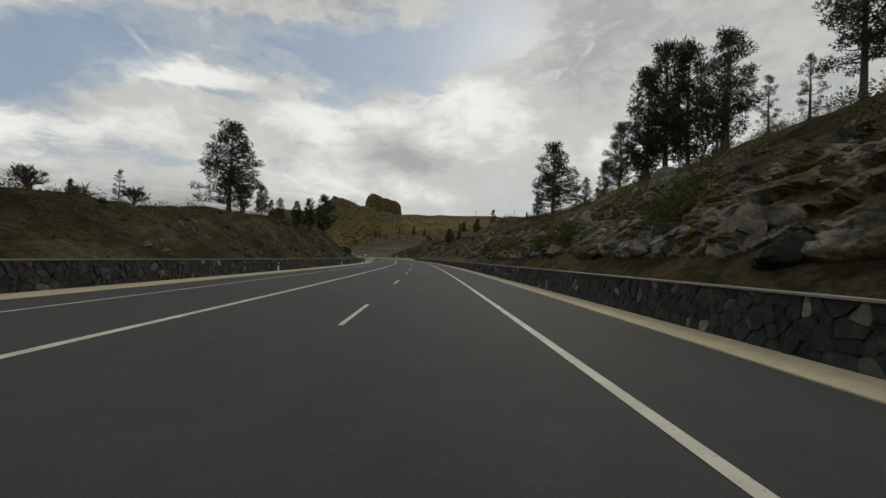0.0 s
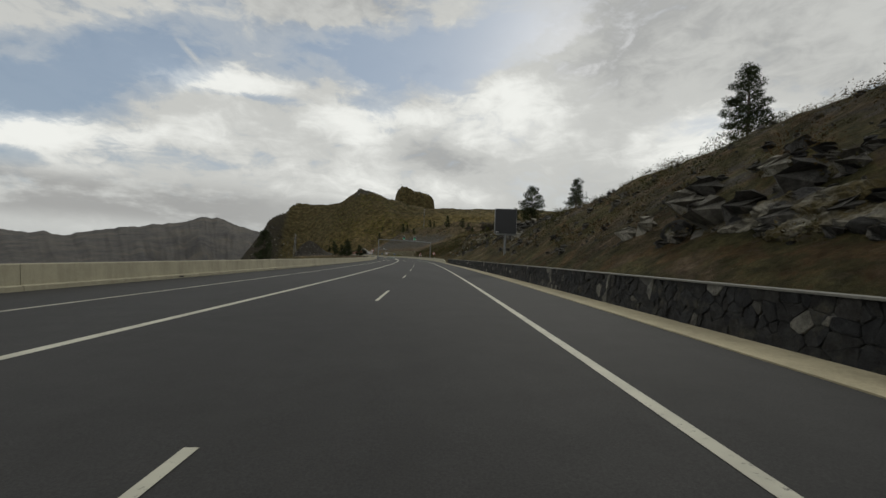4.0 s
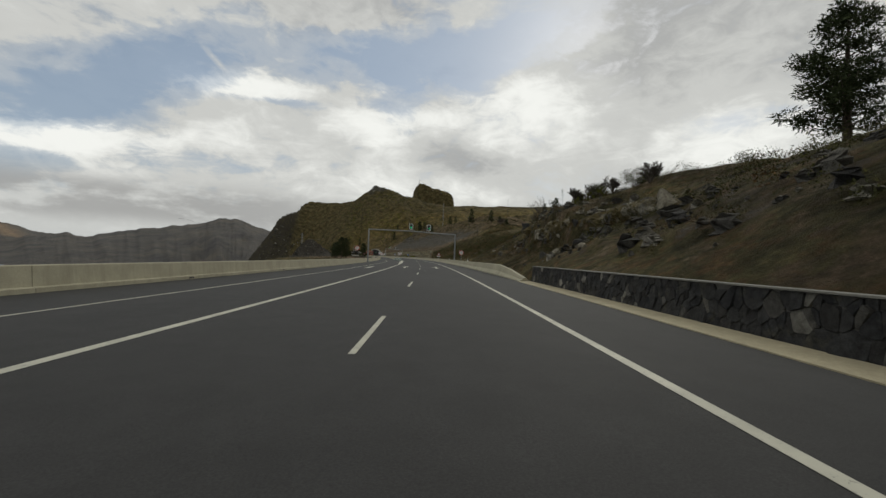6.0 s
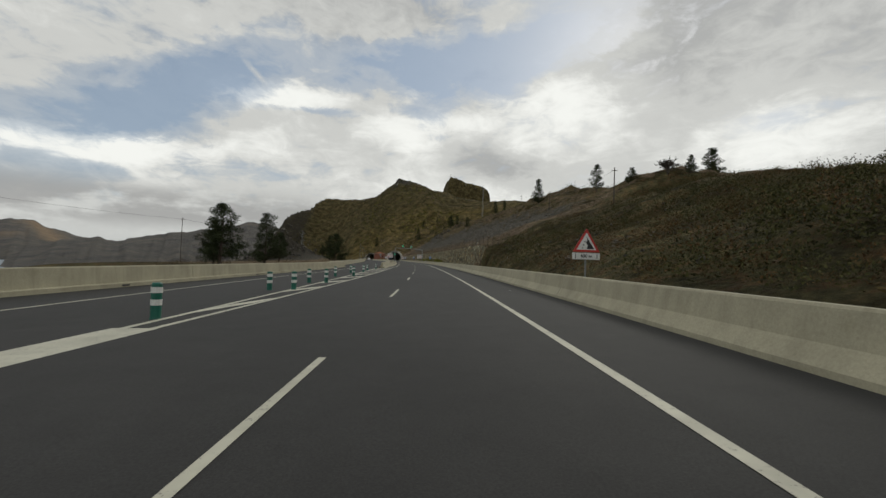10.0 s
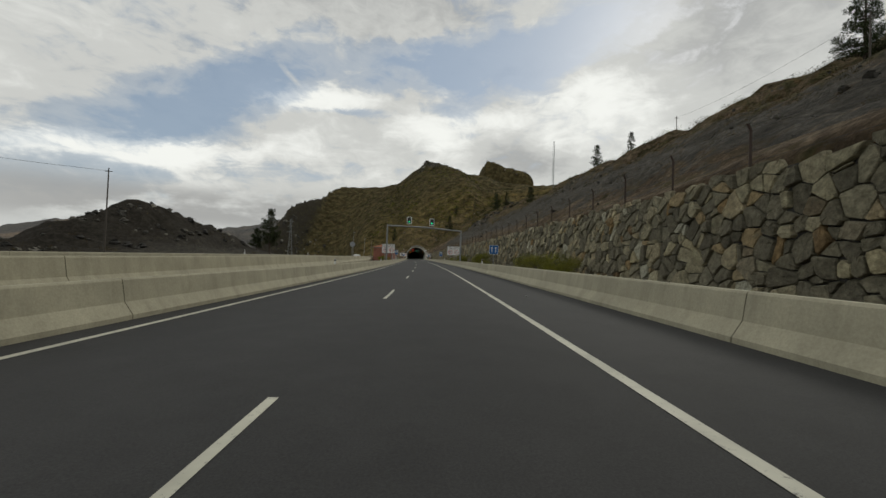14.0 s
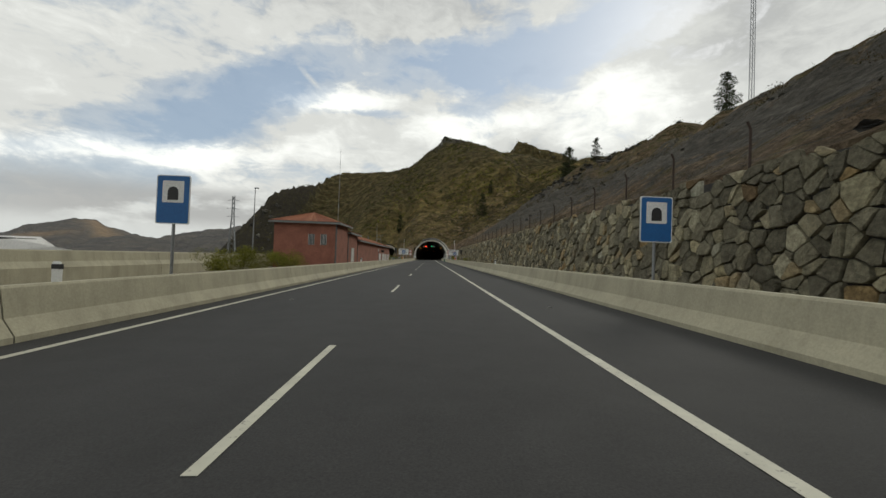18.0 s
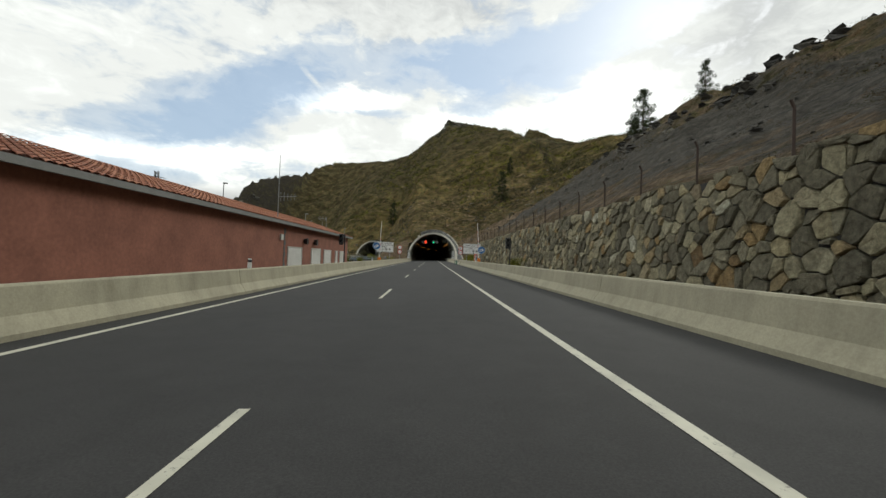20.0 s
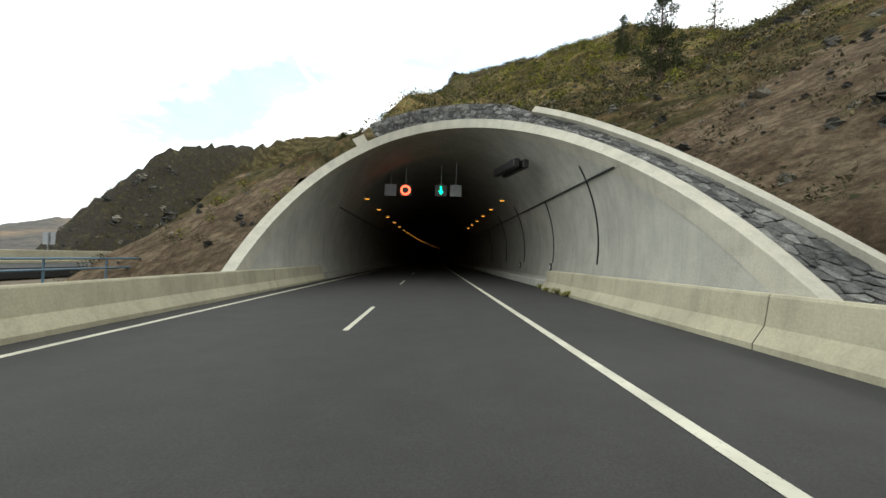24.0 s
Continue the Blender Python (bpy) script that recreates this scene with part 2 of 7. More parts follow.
def make_stone(name, joined, stops):
    m = Mat(name, 0.95, spec=0.15)
    pick = m.ramp(m.island() if joined else m.random(), stops)
    grain = m.ramp(m.noise(5, 9, 0.76), [(0.3, 0.42), (0.5, 0.95), (0.7, 1.6)])
    lichen = m.ramp(m.noise(2.3, 6, 0.7), [(0.55, 0.0), (0.7, 0.55)])
    col = m.mix(1.0, pick, grain, "MULTIPLY")
    m.put(m.mix(lichen, col, (0.15, 0.14, 0.105)))
    m.bump(m.noise(4.5, 9, 0.76), 1.0, 0.14)
    return m.m


DRY_STONE = [(0.0, (0.112, 0.103, 0.074)), (0.18, (0.215, 0.198, 0.140)), (0.34, (0.135, 0.124, 0.090)), (0.5, (0.270, 0.248, 0.170)), (0.60, (0.165, 0.150, 0.106)), (0.68, (0.33, 0.30, 0.195)), (0.80, (0.34, 0.305, 0.205)), (0.88, (0.32, 0.228, 0.11)), (0.905, (0.17, 0.116, 0.062)), (0.93, (0.29, 0.27, 0.195)), (0.96, (0.40, 0.348, 0.21)), (1.0, (0.43, 0.42, 0.325))]
DARK_STONE = [(0.0, (0.040, 0.041, 0.043)), (0.4, (0.062, 0.062, 0.062)), (0.75, (0.048, 0.047, 0.046)), (0.90, (0.075, 0.072, 0.068)), (0.95, (0.14, 0.135, 0.12)), (1.0, (0.27, 0.26, 0.225))]


def make_ground():
    """Volcanic soil, dry grass, low scrub and bare rock; 'rock' and 'green' say how much of each the slope carries."""
    m = Mat("hillside_soil", 1.0, spec=0.05)
    soil = m.ramp(m.noise(0.35, 8, 0.65), [(0.3, (0.082, 0.062, 0.042)), (0.5, (0.155, 0.114, 0.074)), (0.7, (0.255, 0.198, 0.132))])
    speck = m.ramp(m.noise(2.2, 8, 0.8), [(0.34, 0.32), (0.5, 0.85), (0.66, 1.6)])
    soil = m.mix(1.0, soil, speck, "MULTIPLY")
    stone = m.ramp(m.noise(1.2, 9, 0.75, distort=0.6), [(0.30, (0.036, 0.034, 0.030)), (0.5, (0.082, 0.076, 0.064)), (0.64, (0.135, 0.124, 0.102)), (0.76, (0.24, 0.22, 0.18))])
    veg = m.ramp(m.noise(0.9, 7, 0.7), [(0.32, (0.044, 0.044, 0.023)), (0.5, (0.098, 0.086, 0.040)), (0.6, (0.125, 0.080, 0.040)), (0.72, (0.185, 0.142, 0.062))])
    veg = m.mix(1.0, veg, m.ramp(m.noise(2.6, 8, 0.8), [(0.34, 0.5), (0.5, 0.9), (0.66, 1.5)]), "MULTIPLY")
    veg = m.mix(1.0, veg, m.ramp(m.noise(0.16, 6, 0.7), [(0.36, 0.35), (0.5, 0.8), (0.64, 1.45)]), "MULTIPLY")
    veg = m.mix(m.attribute("dry"), veg, m.mix(1.0, veg, (1.5, 1.42, 1.2), "MULTIPLY"))
    stone = m.mix(m.attribute("dry"), stone, m.mix(1.0, stone, (0.78, 0.69, 0.58), "MULTIPLY"))
    stone = m.mix(m.attribute("lava"), stone, m.mix(1.0, stone, (0.46, 0.44, 0.42), "MULTIPLY"))
    soil = m.mix(m.attribute("dry"), soil, m.mix(1.0, soil, (1.75, 1.70, 1.65), "MULTIPLY"))
    k = m.n.new("ShaderNodeMath")
    k.operation = "MULTIPLY_ADD"
    m.l.new(m.noise(0.5, 7, 0.7), k.inputs[0])
    k.inputs[1].default_value = 0.7
    m.l.new(m.half(m.attribute("green")), k.inputs[2])
    col = m.mix(m.ramp(k.outputs[0], [(0.47, 0.0), (0.57, 1.0)]), soil, veg)
    j = m.n.new("ShaderNodeMath")
    j.operation = "MULTIPLY_ADD"
    m.l.new(m.noise(0.45, 8, 0.72), j.inputs[0])
    j.inputs[1].default_value = 0.8
    m.l.new(m.half(m.attribute("rock")), j.inputs[2])
    col = m.mix(m.ramp(j.outputs[0], [(0.55, 0.0), (0.64, 1.0)]), col, stone)
    m.put(col)
    m.bump(m.noise(1.6, 10, 0.78), 1.0, 0.42)
    return m.m


def make_outcrop():
    """Dark lava with pale weathered patches and brown stains in the cracks."""
    m = Mat("weathered_rock_face", 0.95, spec=0.12)
    dark = m.ramp(m.noise(1.1, 9, 0.72), [(0.3, (0.036, 0.036, 0.037)), (0.55, (0.085, 0.082, 0.078)), (0.72, (0.14, 0.132, 0.118))])
    pale = m.ramp(m.noise(4, 7, 0.7), [(0.3, (0.19, 0.175, 0.135)), (0.7, (0.42, 0.39, 0.31))])
    col = m.mix(m.ramp(m.noise(0.62, 7, 0.66, (1, 1, 0.8), 0.4), [(0.44, 0.0), (0.54, 0.9)]), dark, pale)
    col = m.mix(m.ramp(m.noise(0.9, 6, 0.7), [(0.42, 0.0), (0.54, 0.92)]), col, m.ramp(m.noise(5, 6, 0.75), [(0.3, (0.040, 0.033, 0.014)), (0.7, (0.140, 0.108, 0.042))]))
    m.put(col)
    m.bump(m.noise(3.0, 9, 0.75), 1.0, 0.16)
    return m.m


def make_leaf(name, dark, light):
    m = Mat(name, 0.85, spec=0.1)
    c = m.ramp(m.island(), [(0.0, dark), (1.0, light)])
    m.put(m.mix(1.0, c, m.ramp(m.noise(0.8, 4, 0.6), [(0.3, 0.6), (0.7, 1.25)]), "MULTIPLY"))
    m.bsdf.inputs["Subsurface Weight"].default_value = 0.0
    return m.m


def make_scrub(name, stops):
    m = Mat(name, 0.95, spec=0.05)
    kind = m.ramp(m.noise(0.55, 3, 0.6), stops)
    m.put(m.mix(1.0, kind, m.ramp(m.island(), [(0.0, 0.45), (1.0, 1.35)]), "MULTIPLY"))
    return m.m


def make_paint():
    m = Mat("road_paint", 0.7)
    worn = m.ramp(m.noise(14, 6, 0.75), [(0.30, 0.0), (0.42, 1.0)])
    col = m.ramp(m.noise(1.5, 4, 0.6), [(0.3, (0.40, 0.385, 0.31)), (0.7, (0.58, 0.56, 0.45))])
    m.put(m.mix(worn, (0.11, 0.105, 0.10), col))
    return m.m


def make_tiles():
    m = Mat("clay_roof_tiles", 0.85)
    c = m.ramp(m.random(), [(0.0, (0.30, 0.105, 0.055)), (0.5, (0.38, 0.14, 0.07)), (1.0, (0.44, 0.19, 0.10))])
    m.put(m.mix(1.0, c, m.ramp(m.noise(6, 5, 0.7), [(0.3, 0.65), (0.7, 1.15)]), "MULTIPLY"))
    m.bump(m.noise(30, 4, 0.6), 0.3, 0.01)
    return m.m


ASPHALT = make_asphalt()
CONCRETE = make_concrete("barrier_concrete")
PORTAL_CONCRETE = make_concrete("portal_concrete", (0.55, 0.52, 0.43))
LINING = make_concrete("tunnel_lining_concrete", (0.50, 0.49, 0.43))
KERB = make_concrete("gutter_concrete", (0.49, 0.425, 0.275))
MORTAR = simple("wall_mortar", (0.038, 0.036, 0.033), 0.95, 0, 4, 0.3, 0.5)
LAVA_MORTAR = simple("lava_wall_mortar", (0.115, 0.112, 0.102), 0.95, 0, 4, 0.3, 0.5)
STONE_ONE = make_stone("wall_stone", False, DRY_STONE)
STONE_MANY = make_stone("wall_stones", True, DRY_STONE)
STONE_FILL = make_stone("grey_fill_stones", True, [(0.0, (0.10, 0.10, 0.10)), (0.5, (0.19, 0.188, 0.18)), (1.0, (0.30, 0.295, 0.28))])
LAVA_ONE = make_stone("lava_stone", False, DARK_STONE)
LAVA_MANY = make_stone("lava_stones", True, DARK_STONE)
GROUND = make_ground()
ROCK = make_stone("outcrop_rock", True, [(0.0, (0.05, 0.048, 0.046)), (0.5, (0.095, 0.09, 0.08)), (0.8, (0.15, 0.14, 0.12)), (1.0, (0.32, 0.30, 0.25))])
OUTCROP = make_outcrop()
PAINT = make_paint()
NEEDLES = make_leaf("pine_needles", (0.020, 0.029, 0.013), (0.062, 0.076, 0.032))
SCRUB = make_scrub("dry_scrub_leaves", [(0.32, (0.034, 0.036, 0.018)), (0.45, (0.080, 0.073, 0.034)), (0.55, (0.078, 0.050, 0.025)), (0.66, (0.155, 0.122, 0.050))])
MOUNTAIN_SCRUB = make_scrub("mountain_scrub_leaves", [(0.32, (0.044, 0.047, 0.026)), (0.45, (0.092, 0.088, 0.050)), (0.55, (0.088, 0.068, 0.042)), (0.66, (0.150, 0.132, 0.070))])
BUSH_GREEN = make_leaf("green_bush_leaves", (0.070, 0.078, 0.012), (0.27, 0.265, 0.040))
HILL_BUSH = make_leaf("hill_bush_leaves", (0.030, 0.034, 0.015), (0.105, 0.102, 0.038))
RUSSET = make_leaf("russet_leaves", (0.055, 0.034, 0.017), (0.175, 0.105, 0.045))
OLIVE_BUSH = make_leaf("olive_bush_leaves", (0.038, 0.044, 0.012), (0.125, 0.125, 0.030))
TWIGS = simple("bare_twigs", (0.085, 0.072, 0.058), 0.9, 0, 5, 0.3)
BARK = simple("pine_bark", (0.075, 0.055, 0.042), 0.95, 0, 7, 0.35, 0.6)
STEEL = simple("galvanised_steel", (0.27, 0.28, 0.285), 0.45, 0.75, 3, 0.12)
DARK_STEEL = simple("dark_steel", (0.05, 0.05, 0.052), 0.5, 0.5, 5, 0.2)
SIGN_BACK = simple("sign_aluminium_back", (0.30, 0.31, 0.32), 0.5, 0.6, 3, 0.12)
SIGN_WHITE = simple("sign_white_sheet", (0.74, 0.74, 0.72), 0.45, 0, 3, 0.05)
SIGN_RED = simple("sign_red_sheet", (0.50, 0.028, 0.022), 0.45, 0, 3, 0.08)
SIGN_BLUE = simple("sign_blue_sheet", (0.012, 0.115, 0.33), 0.45, 0, 3, 0.08)
SIGN_BLACK = simple("sign_black_print", (0.018, 0.018, 0.018), 0.5, 0, 3, 0.1)
PANEL_DARK = simple("matrix_panel_face", (0.020, 0.021, 0.024), 0.35, 0, 6, 0.15)
TERRACOTTA = simple("terracotta_render", (0.29, 0.118, 0.080), 0.9, 0, 0.9, 0.2, 0.25)
QUOIN = simple("grey_stone_quoin", (0.12, 0.125, 0.125), 0.9, 0, 5, 0.2, 0.4)
WHITE_METAL = simple("white_louvre_metal", (0.60, 0.60, 0.56), 0.55, 0, 4, 0.1)
TILES = make_tiles()
GREEN_POST = simple("green_plastic", (0.010, 0.12, 0.085), 0.5, 0, 6, 0.15)
ORANGE = simple("orange_cabinet_paint", (0.72, 0.20, 0.02), 0.5, 0, 4, 0.1)
SOS_ORANGE = simple("salmon_orange_sheet", (0.80, 0.22, 0.12), 0.5, 0, 4, 0.08)
WHITE_PLASTIC = simple("white_plastic", (0.72, 0.72, 0.69), 0.5, 0, 6, 0.06)
RAIL_BLUE = simple("blue_grey_rail_paint", (0.10, 0.17, 0.23), 0.5, 0.2, 5, 0.15)
CAR_WHITE = simple("white_car_paint", (0.70, 0.70, 0.69), 0.25, 0, 2, 0.03)
CAR_GLASS = simple("dark_car_glass", (0.02, 0.024, 0.028), 0.08, 0, 2, 0.05)
TYRE = simple("tyre_rubber", (0.02, 0.02, 0.02), 0.9, 0, 8, 0.2)
HOUSE_WALL = simple("cream_house_wall", (0.52, 0.43, 0.28), 0.9, 0, 1, 0.1)
LAMP_GREEN = glowing("green_signal_light", (0.02, 1.0, 0.40), 1.3)
LAMP_RED = glowing("red_signal_light", (1.0, 0.07, 0.03), 2.0)
LAMP_SODIUM = glowing("sodium_lamp_light", (1.0, 0.40, 0.045), 0.6)


# ---- mesh helpers
class Shape:
    """Vertices and faces, gathered piece by piece."""

    def __init__(self):
        self.v, self.f = [], []

    def add(self, verts, faces):
        k = len(self.v)
        self.v += [tuple(p) for p in verts]
        self.f += [tuple(i + k for i in face) for face in faces]
        return self

    def box(self, x0, x1, y0, y1, z0, z1, edge=0.0):
        """A box; edge chamfers its upright and level edges."""
        if edge <= 0:
            return self.add([(x, y, z) for z in (z0, z1) for y in (y0, y1) for x in (x0, x1)],
                            [(0, 2, 3, 1), (4, 5, 7, 6), (0, 1, 5, 4), (2, 6, 7, 3), (0, 4, 6, 2), (1, 3, 7, 5)])
        e = min(edge, (x1 - x0) / 3, (y1 - y0) / 3, (z1 - z0) / 3)
        rings = []
        for z, i in ((z0, e), (z0 + e, 0), (z1 - e, 0), (z1, e)):
            a, b, c, d = x0 + i, x1 - i, y0 + i, y1 - i
            rings.append([(a + e, c, z), (b - e, c, z), (b, c + e, z), (b, d - e, z), (b - e, d, z), (a + e, d, z), (a, d - e, z), (a, c + e, z)])
        return self.rings(rings)

    def rings(self, rings, close=True, caps=True):
        n, k = len(rings[0]), len(self.v)
        for r in rings:
            self.v += [tuple(p) for p in r]
        for j in range(len(rings) - 1):
            for i in range(n if close else n - 1):
                a, b = k + j * n + i, k + j * n + (i + 1) % n
                self.f.append((a, b, b + n, a + n))
        if caps and close:
            self.f.append(tuple(k + i for i in reversed(range(n))))
            self.f.append(tuple(k + (len(rings) - 1) * n + i for i in range(n)))
        return self

    def tube(self, points, radii, sides=8, caps=True):
        """A round bar through points."""
        pts = [Vector(p) for p in points]
        if isinstance(radii, (int, float)):
            radii = [radii] * len(pts)
        out, side = [], None
        for i, p in enumerate(pts):
            d = (pts[min(i + 1, len(pts) - 1)] - pts[max(i - 1, 0)]).normalized()
            if side is None:
                side = d.cross(Vector((0, 0, 1)) if abs(d.z) < 0.9 else Vector((0, 1, 0))).normalized()
            side = (side - d * side.dot(d)).normalized()
            other = d.cross(side)
            out.append([p + (side * math.cos(2 * math.pi * j / sides) + other * math.sin(2 * math.pi * j / sides)) * radii[i] for j in range(sides)])
        return self.rings(out, True, caps)

    def plate(self, outline, y0, y1):
        """A flat plate from an outline in x and z."""
        n, k = len(outline), len(self.v)
        self.v += [(x, y0, z) for x, z in outline] + [(x, y1, z) for x, z in outline]
        self.f.append(tuple(k + i for i in range(n)))
        self.f.append(tuple(k + n + i for i in reversed(range(n))))
        for i in range(n):
            j = (i + 1) % n
            self.f.append((k + i, k + n + i, k + n + j, k + j))
        return self

    def mesh(self, name):
        me = bpy.data.meshes.new(name)
        me.from_pydata(self.v, [], self.f)
        me.update()
        return me


def part(name, shape, material, parent=None, label="", smooth=False, at=None):
    """One mesh object, under a thing or a part."""
    me = shape.mesh(name) if isinstance(shape, Shape) else shape
    if not me.materials:
        me.materials.append(material)
    if smooth:
        me.shade_smooth()
    ob = new(name, me)
    if parent:
        ob.parent = parent
    if at is not None:
        ob.matrix_basis = at
    return tagged(ob, label)


def thing(name, m, label, category, group=""):
    ob = new(name)
    ob.empty_display_size = 0.2
    ob.matrix_basis = m
    return tagged(ob, label, category, group)


def writing(text, size, depth=0.004):
    """Letters standing in x and z, facing -y, centred."""
    c = bpy.data.curves.new("letters", "FONT")
    c.offset = size * 0.018
    c.body, c.size, c.extrude, c.align_x, c.align_y = text, size, depth, "CENTER", "CENTER"
    ob = bpy.data.objects.new("letters", c)
    me = bpy.data.meshes.new_from_object(ob)
    bpy.data.objects.remove(ob)
    me.transform(Matrix.Rotation(radians(90), 4, "X"))
    return me


def circle(r, n=32, x=0.0, z=0.0):
    return [(x + r * math.sin(2 * math.pi * i / n), z + r * math.cos(2 * math.pi * i / n)) for i in range(n)]


def rounded(w, h, r, x=0.0, z=0.0, n=4):
    out = []
    for cx, cz, a0 in ((w / 2 - r, h / 2 - r, 0), (w / 2 - r, -h / 2 + r, 90), (-w / 2 + r, -h / 2 + r, 180), (-w / 2 + r, h / 2 - r, 270)):
        for i in range(n + 1):
            a = radians(a0 + 90 * i / n)
            out.append((x + cx + r * math.sin(a), z + cz + r * math.cos(a)))
    return out


# ---- the road's line: headings (degrees to the left of north) every 45 m along its edge line
HEADING = [-19.01, -17.41, -15.54, -13.42, -11.79, -9.96, -8.22, -6.21, -5.01, -2.98, -1.46, -0.45, -0.35, -0.20, -0.43, -0.39]
TUNNEL_END = 930.0
BANK = math.tan(radians(1.5))
_s = np.arange(0, 667, 0.5)
_h = np.radians(np.interp(_s, np.arange(len(HEADING)) * 45.0, HEADING))
_x = -78.01 + np.concatenate([[0], np.cumsum(-np.sin(_h[:-1]) * 0.5)])
_y = -658.05 + np.concatenate([[0], np.cumsum(np.cos(_h[:-1]) * 0.5)])


def line(s):
    """The edge line's place and direction at s metres."""
    s = np.asarray(s, float)
    a = np.interp(s, _s, _h)
    dx, dy = -np.sin(a), np.cos(a)
    over = np.where(s < 0, s, np.where(s > _s[-1], s - _s[-1], 0))
    return np.interp(s, _s, _x) + over * dx, np.interp(s, _s, _y) + over * dy, dx, dy


CHORD = Vector((_x[-1] - _x[0], _y[-1] - _y[0])).normalized()


def smooth01(a, b, v):
    t = np.clip((np.asarray(v, float) - a) / (b - a), 0, 1)
    return t * t * (3 - 2 * t)


def place(s, lat, h):
    """World points from metres along the road, to its right (from the right edge line) and above it."""
    s, lat, h = np.broadcast_arrays(np.asarray(s, float), np.asarray(lat, float), np.asarray(h, float))
    x, y, dx, dy = line(s)
    px, py = x + lat * dy, y - lat * dx
    w = smooth01(400, 1500, np.abs(lat))
    cx, cy = _x[0] + s * CHORD.x + lat * CHORD.y, _y[0] + s * CHORD.y - lat * CHORD.x
    return np.stack([px * (1 - w) + cx * w, py * (1 - w) + cy * w, h + (np.clip(lat, -28, 10) + 2.05) * BANK], -1)


def spot(s, lat, h=0.0, turn=0.0):
    """A pose on the road: x to the right, y ahead."""
    x, y, dx, dy = line(s)
    p = place(s, lat, h)
    return pose(p[0], p[1], p[2], 0, 0, math.degrees(math.atan2(-dx, dy)) + turn)


# ---- value noise for the land
_rng = np.random.RandomState(7)
_table = _rng.rand(256, 256)


def value_noise(x, y):
    xi, yi = np.floor(x).astype(int), np.floor(y).astype(int)
    fx, fy = x - xi, y - yi
    fx, fy = fx * fx * (3 - 2 * fx), fy * fy * (3 - 2 * fy)
    g = lambda i, j: _table[(xi + i) % 256, (yi + j) % 256]
    return (g(0, 0) * (1 - fx) + g(1, 0) * fx) * (1 - fy) + (g(0, 1) * (1 - fx) + g(1, 1) * fx) * fy


def fbm(x, y, octaves=5, gain=0.5, ridged=False):
    total, amp, norm = 0, 1.0, 0
    for o in range(octaves):
        n = value_noise(x * 2 ** o + 17.3 * o, y * 2 ** o + 9.1 * o) * 2 - 1
        total = total + amp * ((1 - 2 * np.abs(n)) if ridged else n)
        norm += amp
        amp *= gain
    return total / norm


# ---- the land: height above the road as a function of s and lat
def keyed(s, pairs):
    return np.interp(s, [p[0] for p in pairs], [p[1] for p in pairs])


CREST_LAT = [(-200, 21), (225, 20), (262, 30), (330, 31), (372, 45), (425, 52), (640, 54), (700, 62), (760, 82)]
CREST_H = [(-200, 9.6), (10, 9.6), (40, 9.5), (64, 9.2), (84, 10.3), (96, 11.0), (104, 12.6), (111, 10.6), (135, 9.9), (152, 9.0), (172, 8.6), (188, 7.8), (205, 8.9), (245, 10.0), (280, 9.4), (310, 8.8), (338, 12.8), (372, 18.8), (400, 22.5), (430, 26.5), (470, 28.2), (540, 29.4), (556, 29), (572, 26.5), (584, 27), (600, 31.5), (640, 34.5), (655, 36.5), (668, 33), (685, 32), (694, 34.5), (706, 41.5), (735, 52.5), (760, 62), (900, 86)]
FOOT_LAT = [(-200, 3.5), (188, 3.5), (196, 4.4), (320, 5.2), (350, 7.6), (364, 8.55), (660, 8.55), (668, 7.2), (700, 4.0), (900, 4.0)]
FOOT_H = [(-200, 0.75), (188, 0.75), (196, 0.3), (322, 0.35), (358, 4.3), (664, 4.35), (668, 1.2), (678, 2.2), (690, 5.5), (700, 8.6), (900, 40)]
CLIFF_LAT = [(195, 8.3), (213, 8.6), (217, 9.6), (226, 14.2), (234, 18.5)]
LEFT_LAT = [(-200, -15.7), (345, -15.7), (400, -18.6), (450, -20.4), (500, -24.0), (550, -28.5), (724, -29.5)]
RIDGE = [(-900, -60), (-420, -58), (-239, -54), (-192, -25), (-178, 0), (-170, 11), (-163, 25), (-155, 43), (-150, 56), (-145, 65), (-130, 77), (-125, 90), (-114, 102), (-103, 101), (-79, 101), (-57, 102.5), (-43, 104.5), (-30, 107), (-17, 113.5), (-4, 121), (8, 132), (14, 132), (27, 128.5), (45, 121), (63, 112), (82, 114), (100, 110), (140, 102), (170, 92), (200, 92), (300, 104), (450, 112), (900, 60)]
RIDGE_S = [(-900, 900), (-239, 850), (-174, 855), (-164, 865), (-155, 880), (-150, 895), (-145, 915), (-130, 960), (-125, 1000), (-114, 1030), (-103, 1030), (-79, 1010), (-57, 1000), (-30, 985), (8, 966), (30, 958), (60, 945), (900, 945)]
BASE_S = [(-900, 800), (-230, 806), (-170, 800), (-150, 792), (-108, 770), (-60, 742), (-33, 727), (-20, 722), (-14, 701), (-9, 694.5), (8, 694.5), (60, 702), (900, 760)]
RIM_S, RIM_UP, RIM_SKEW = 676.6, 1.62, -0.515
BORE_LAT, BORE_H, BORE_R = -2.2, 1.75, 6.55
FIELD_LEFT = [(-200, 2.2), (0, 2.6), (35, 4.4), (55, 6.0), (75, 6.2), (95, 5.5), (108, 3.8), (122, 1.0), (140, -4)]


def inner_left(s):
    """The inner edge of the other carriageway."""
    return keyed(s, [(300, -8.6), (345, -9.4), (400, -10.6), (450, -12.4), (500, -16.0), (550, -20.4), (600, -21.3), (760, -21.5)])


def rise_left(s):
    return keyed(s, [(345, 0.0), (400, 0.4), (450, 0.6), (600, 0.6), (760, 0.6)])


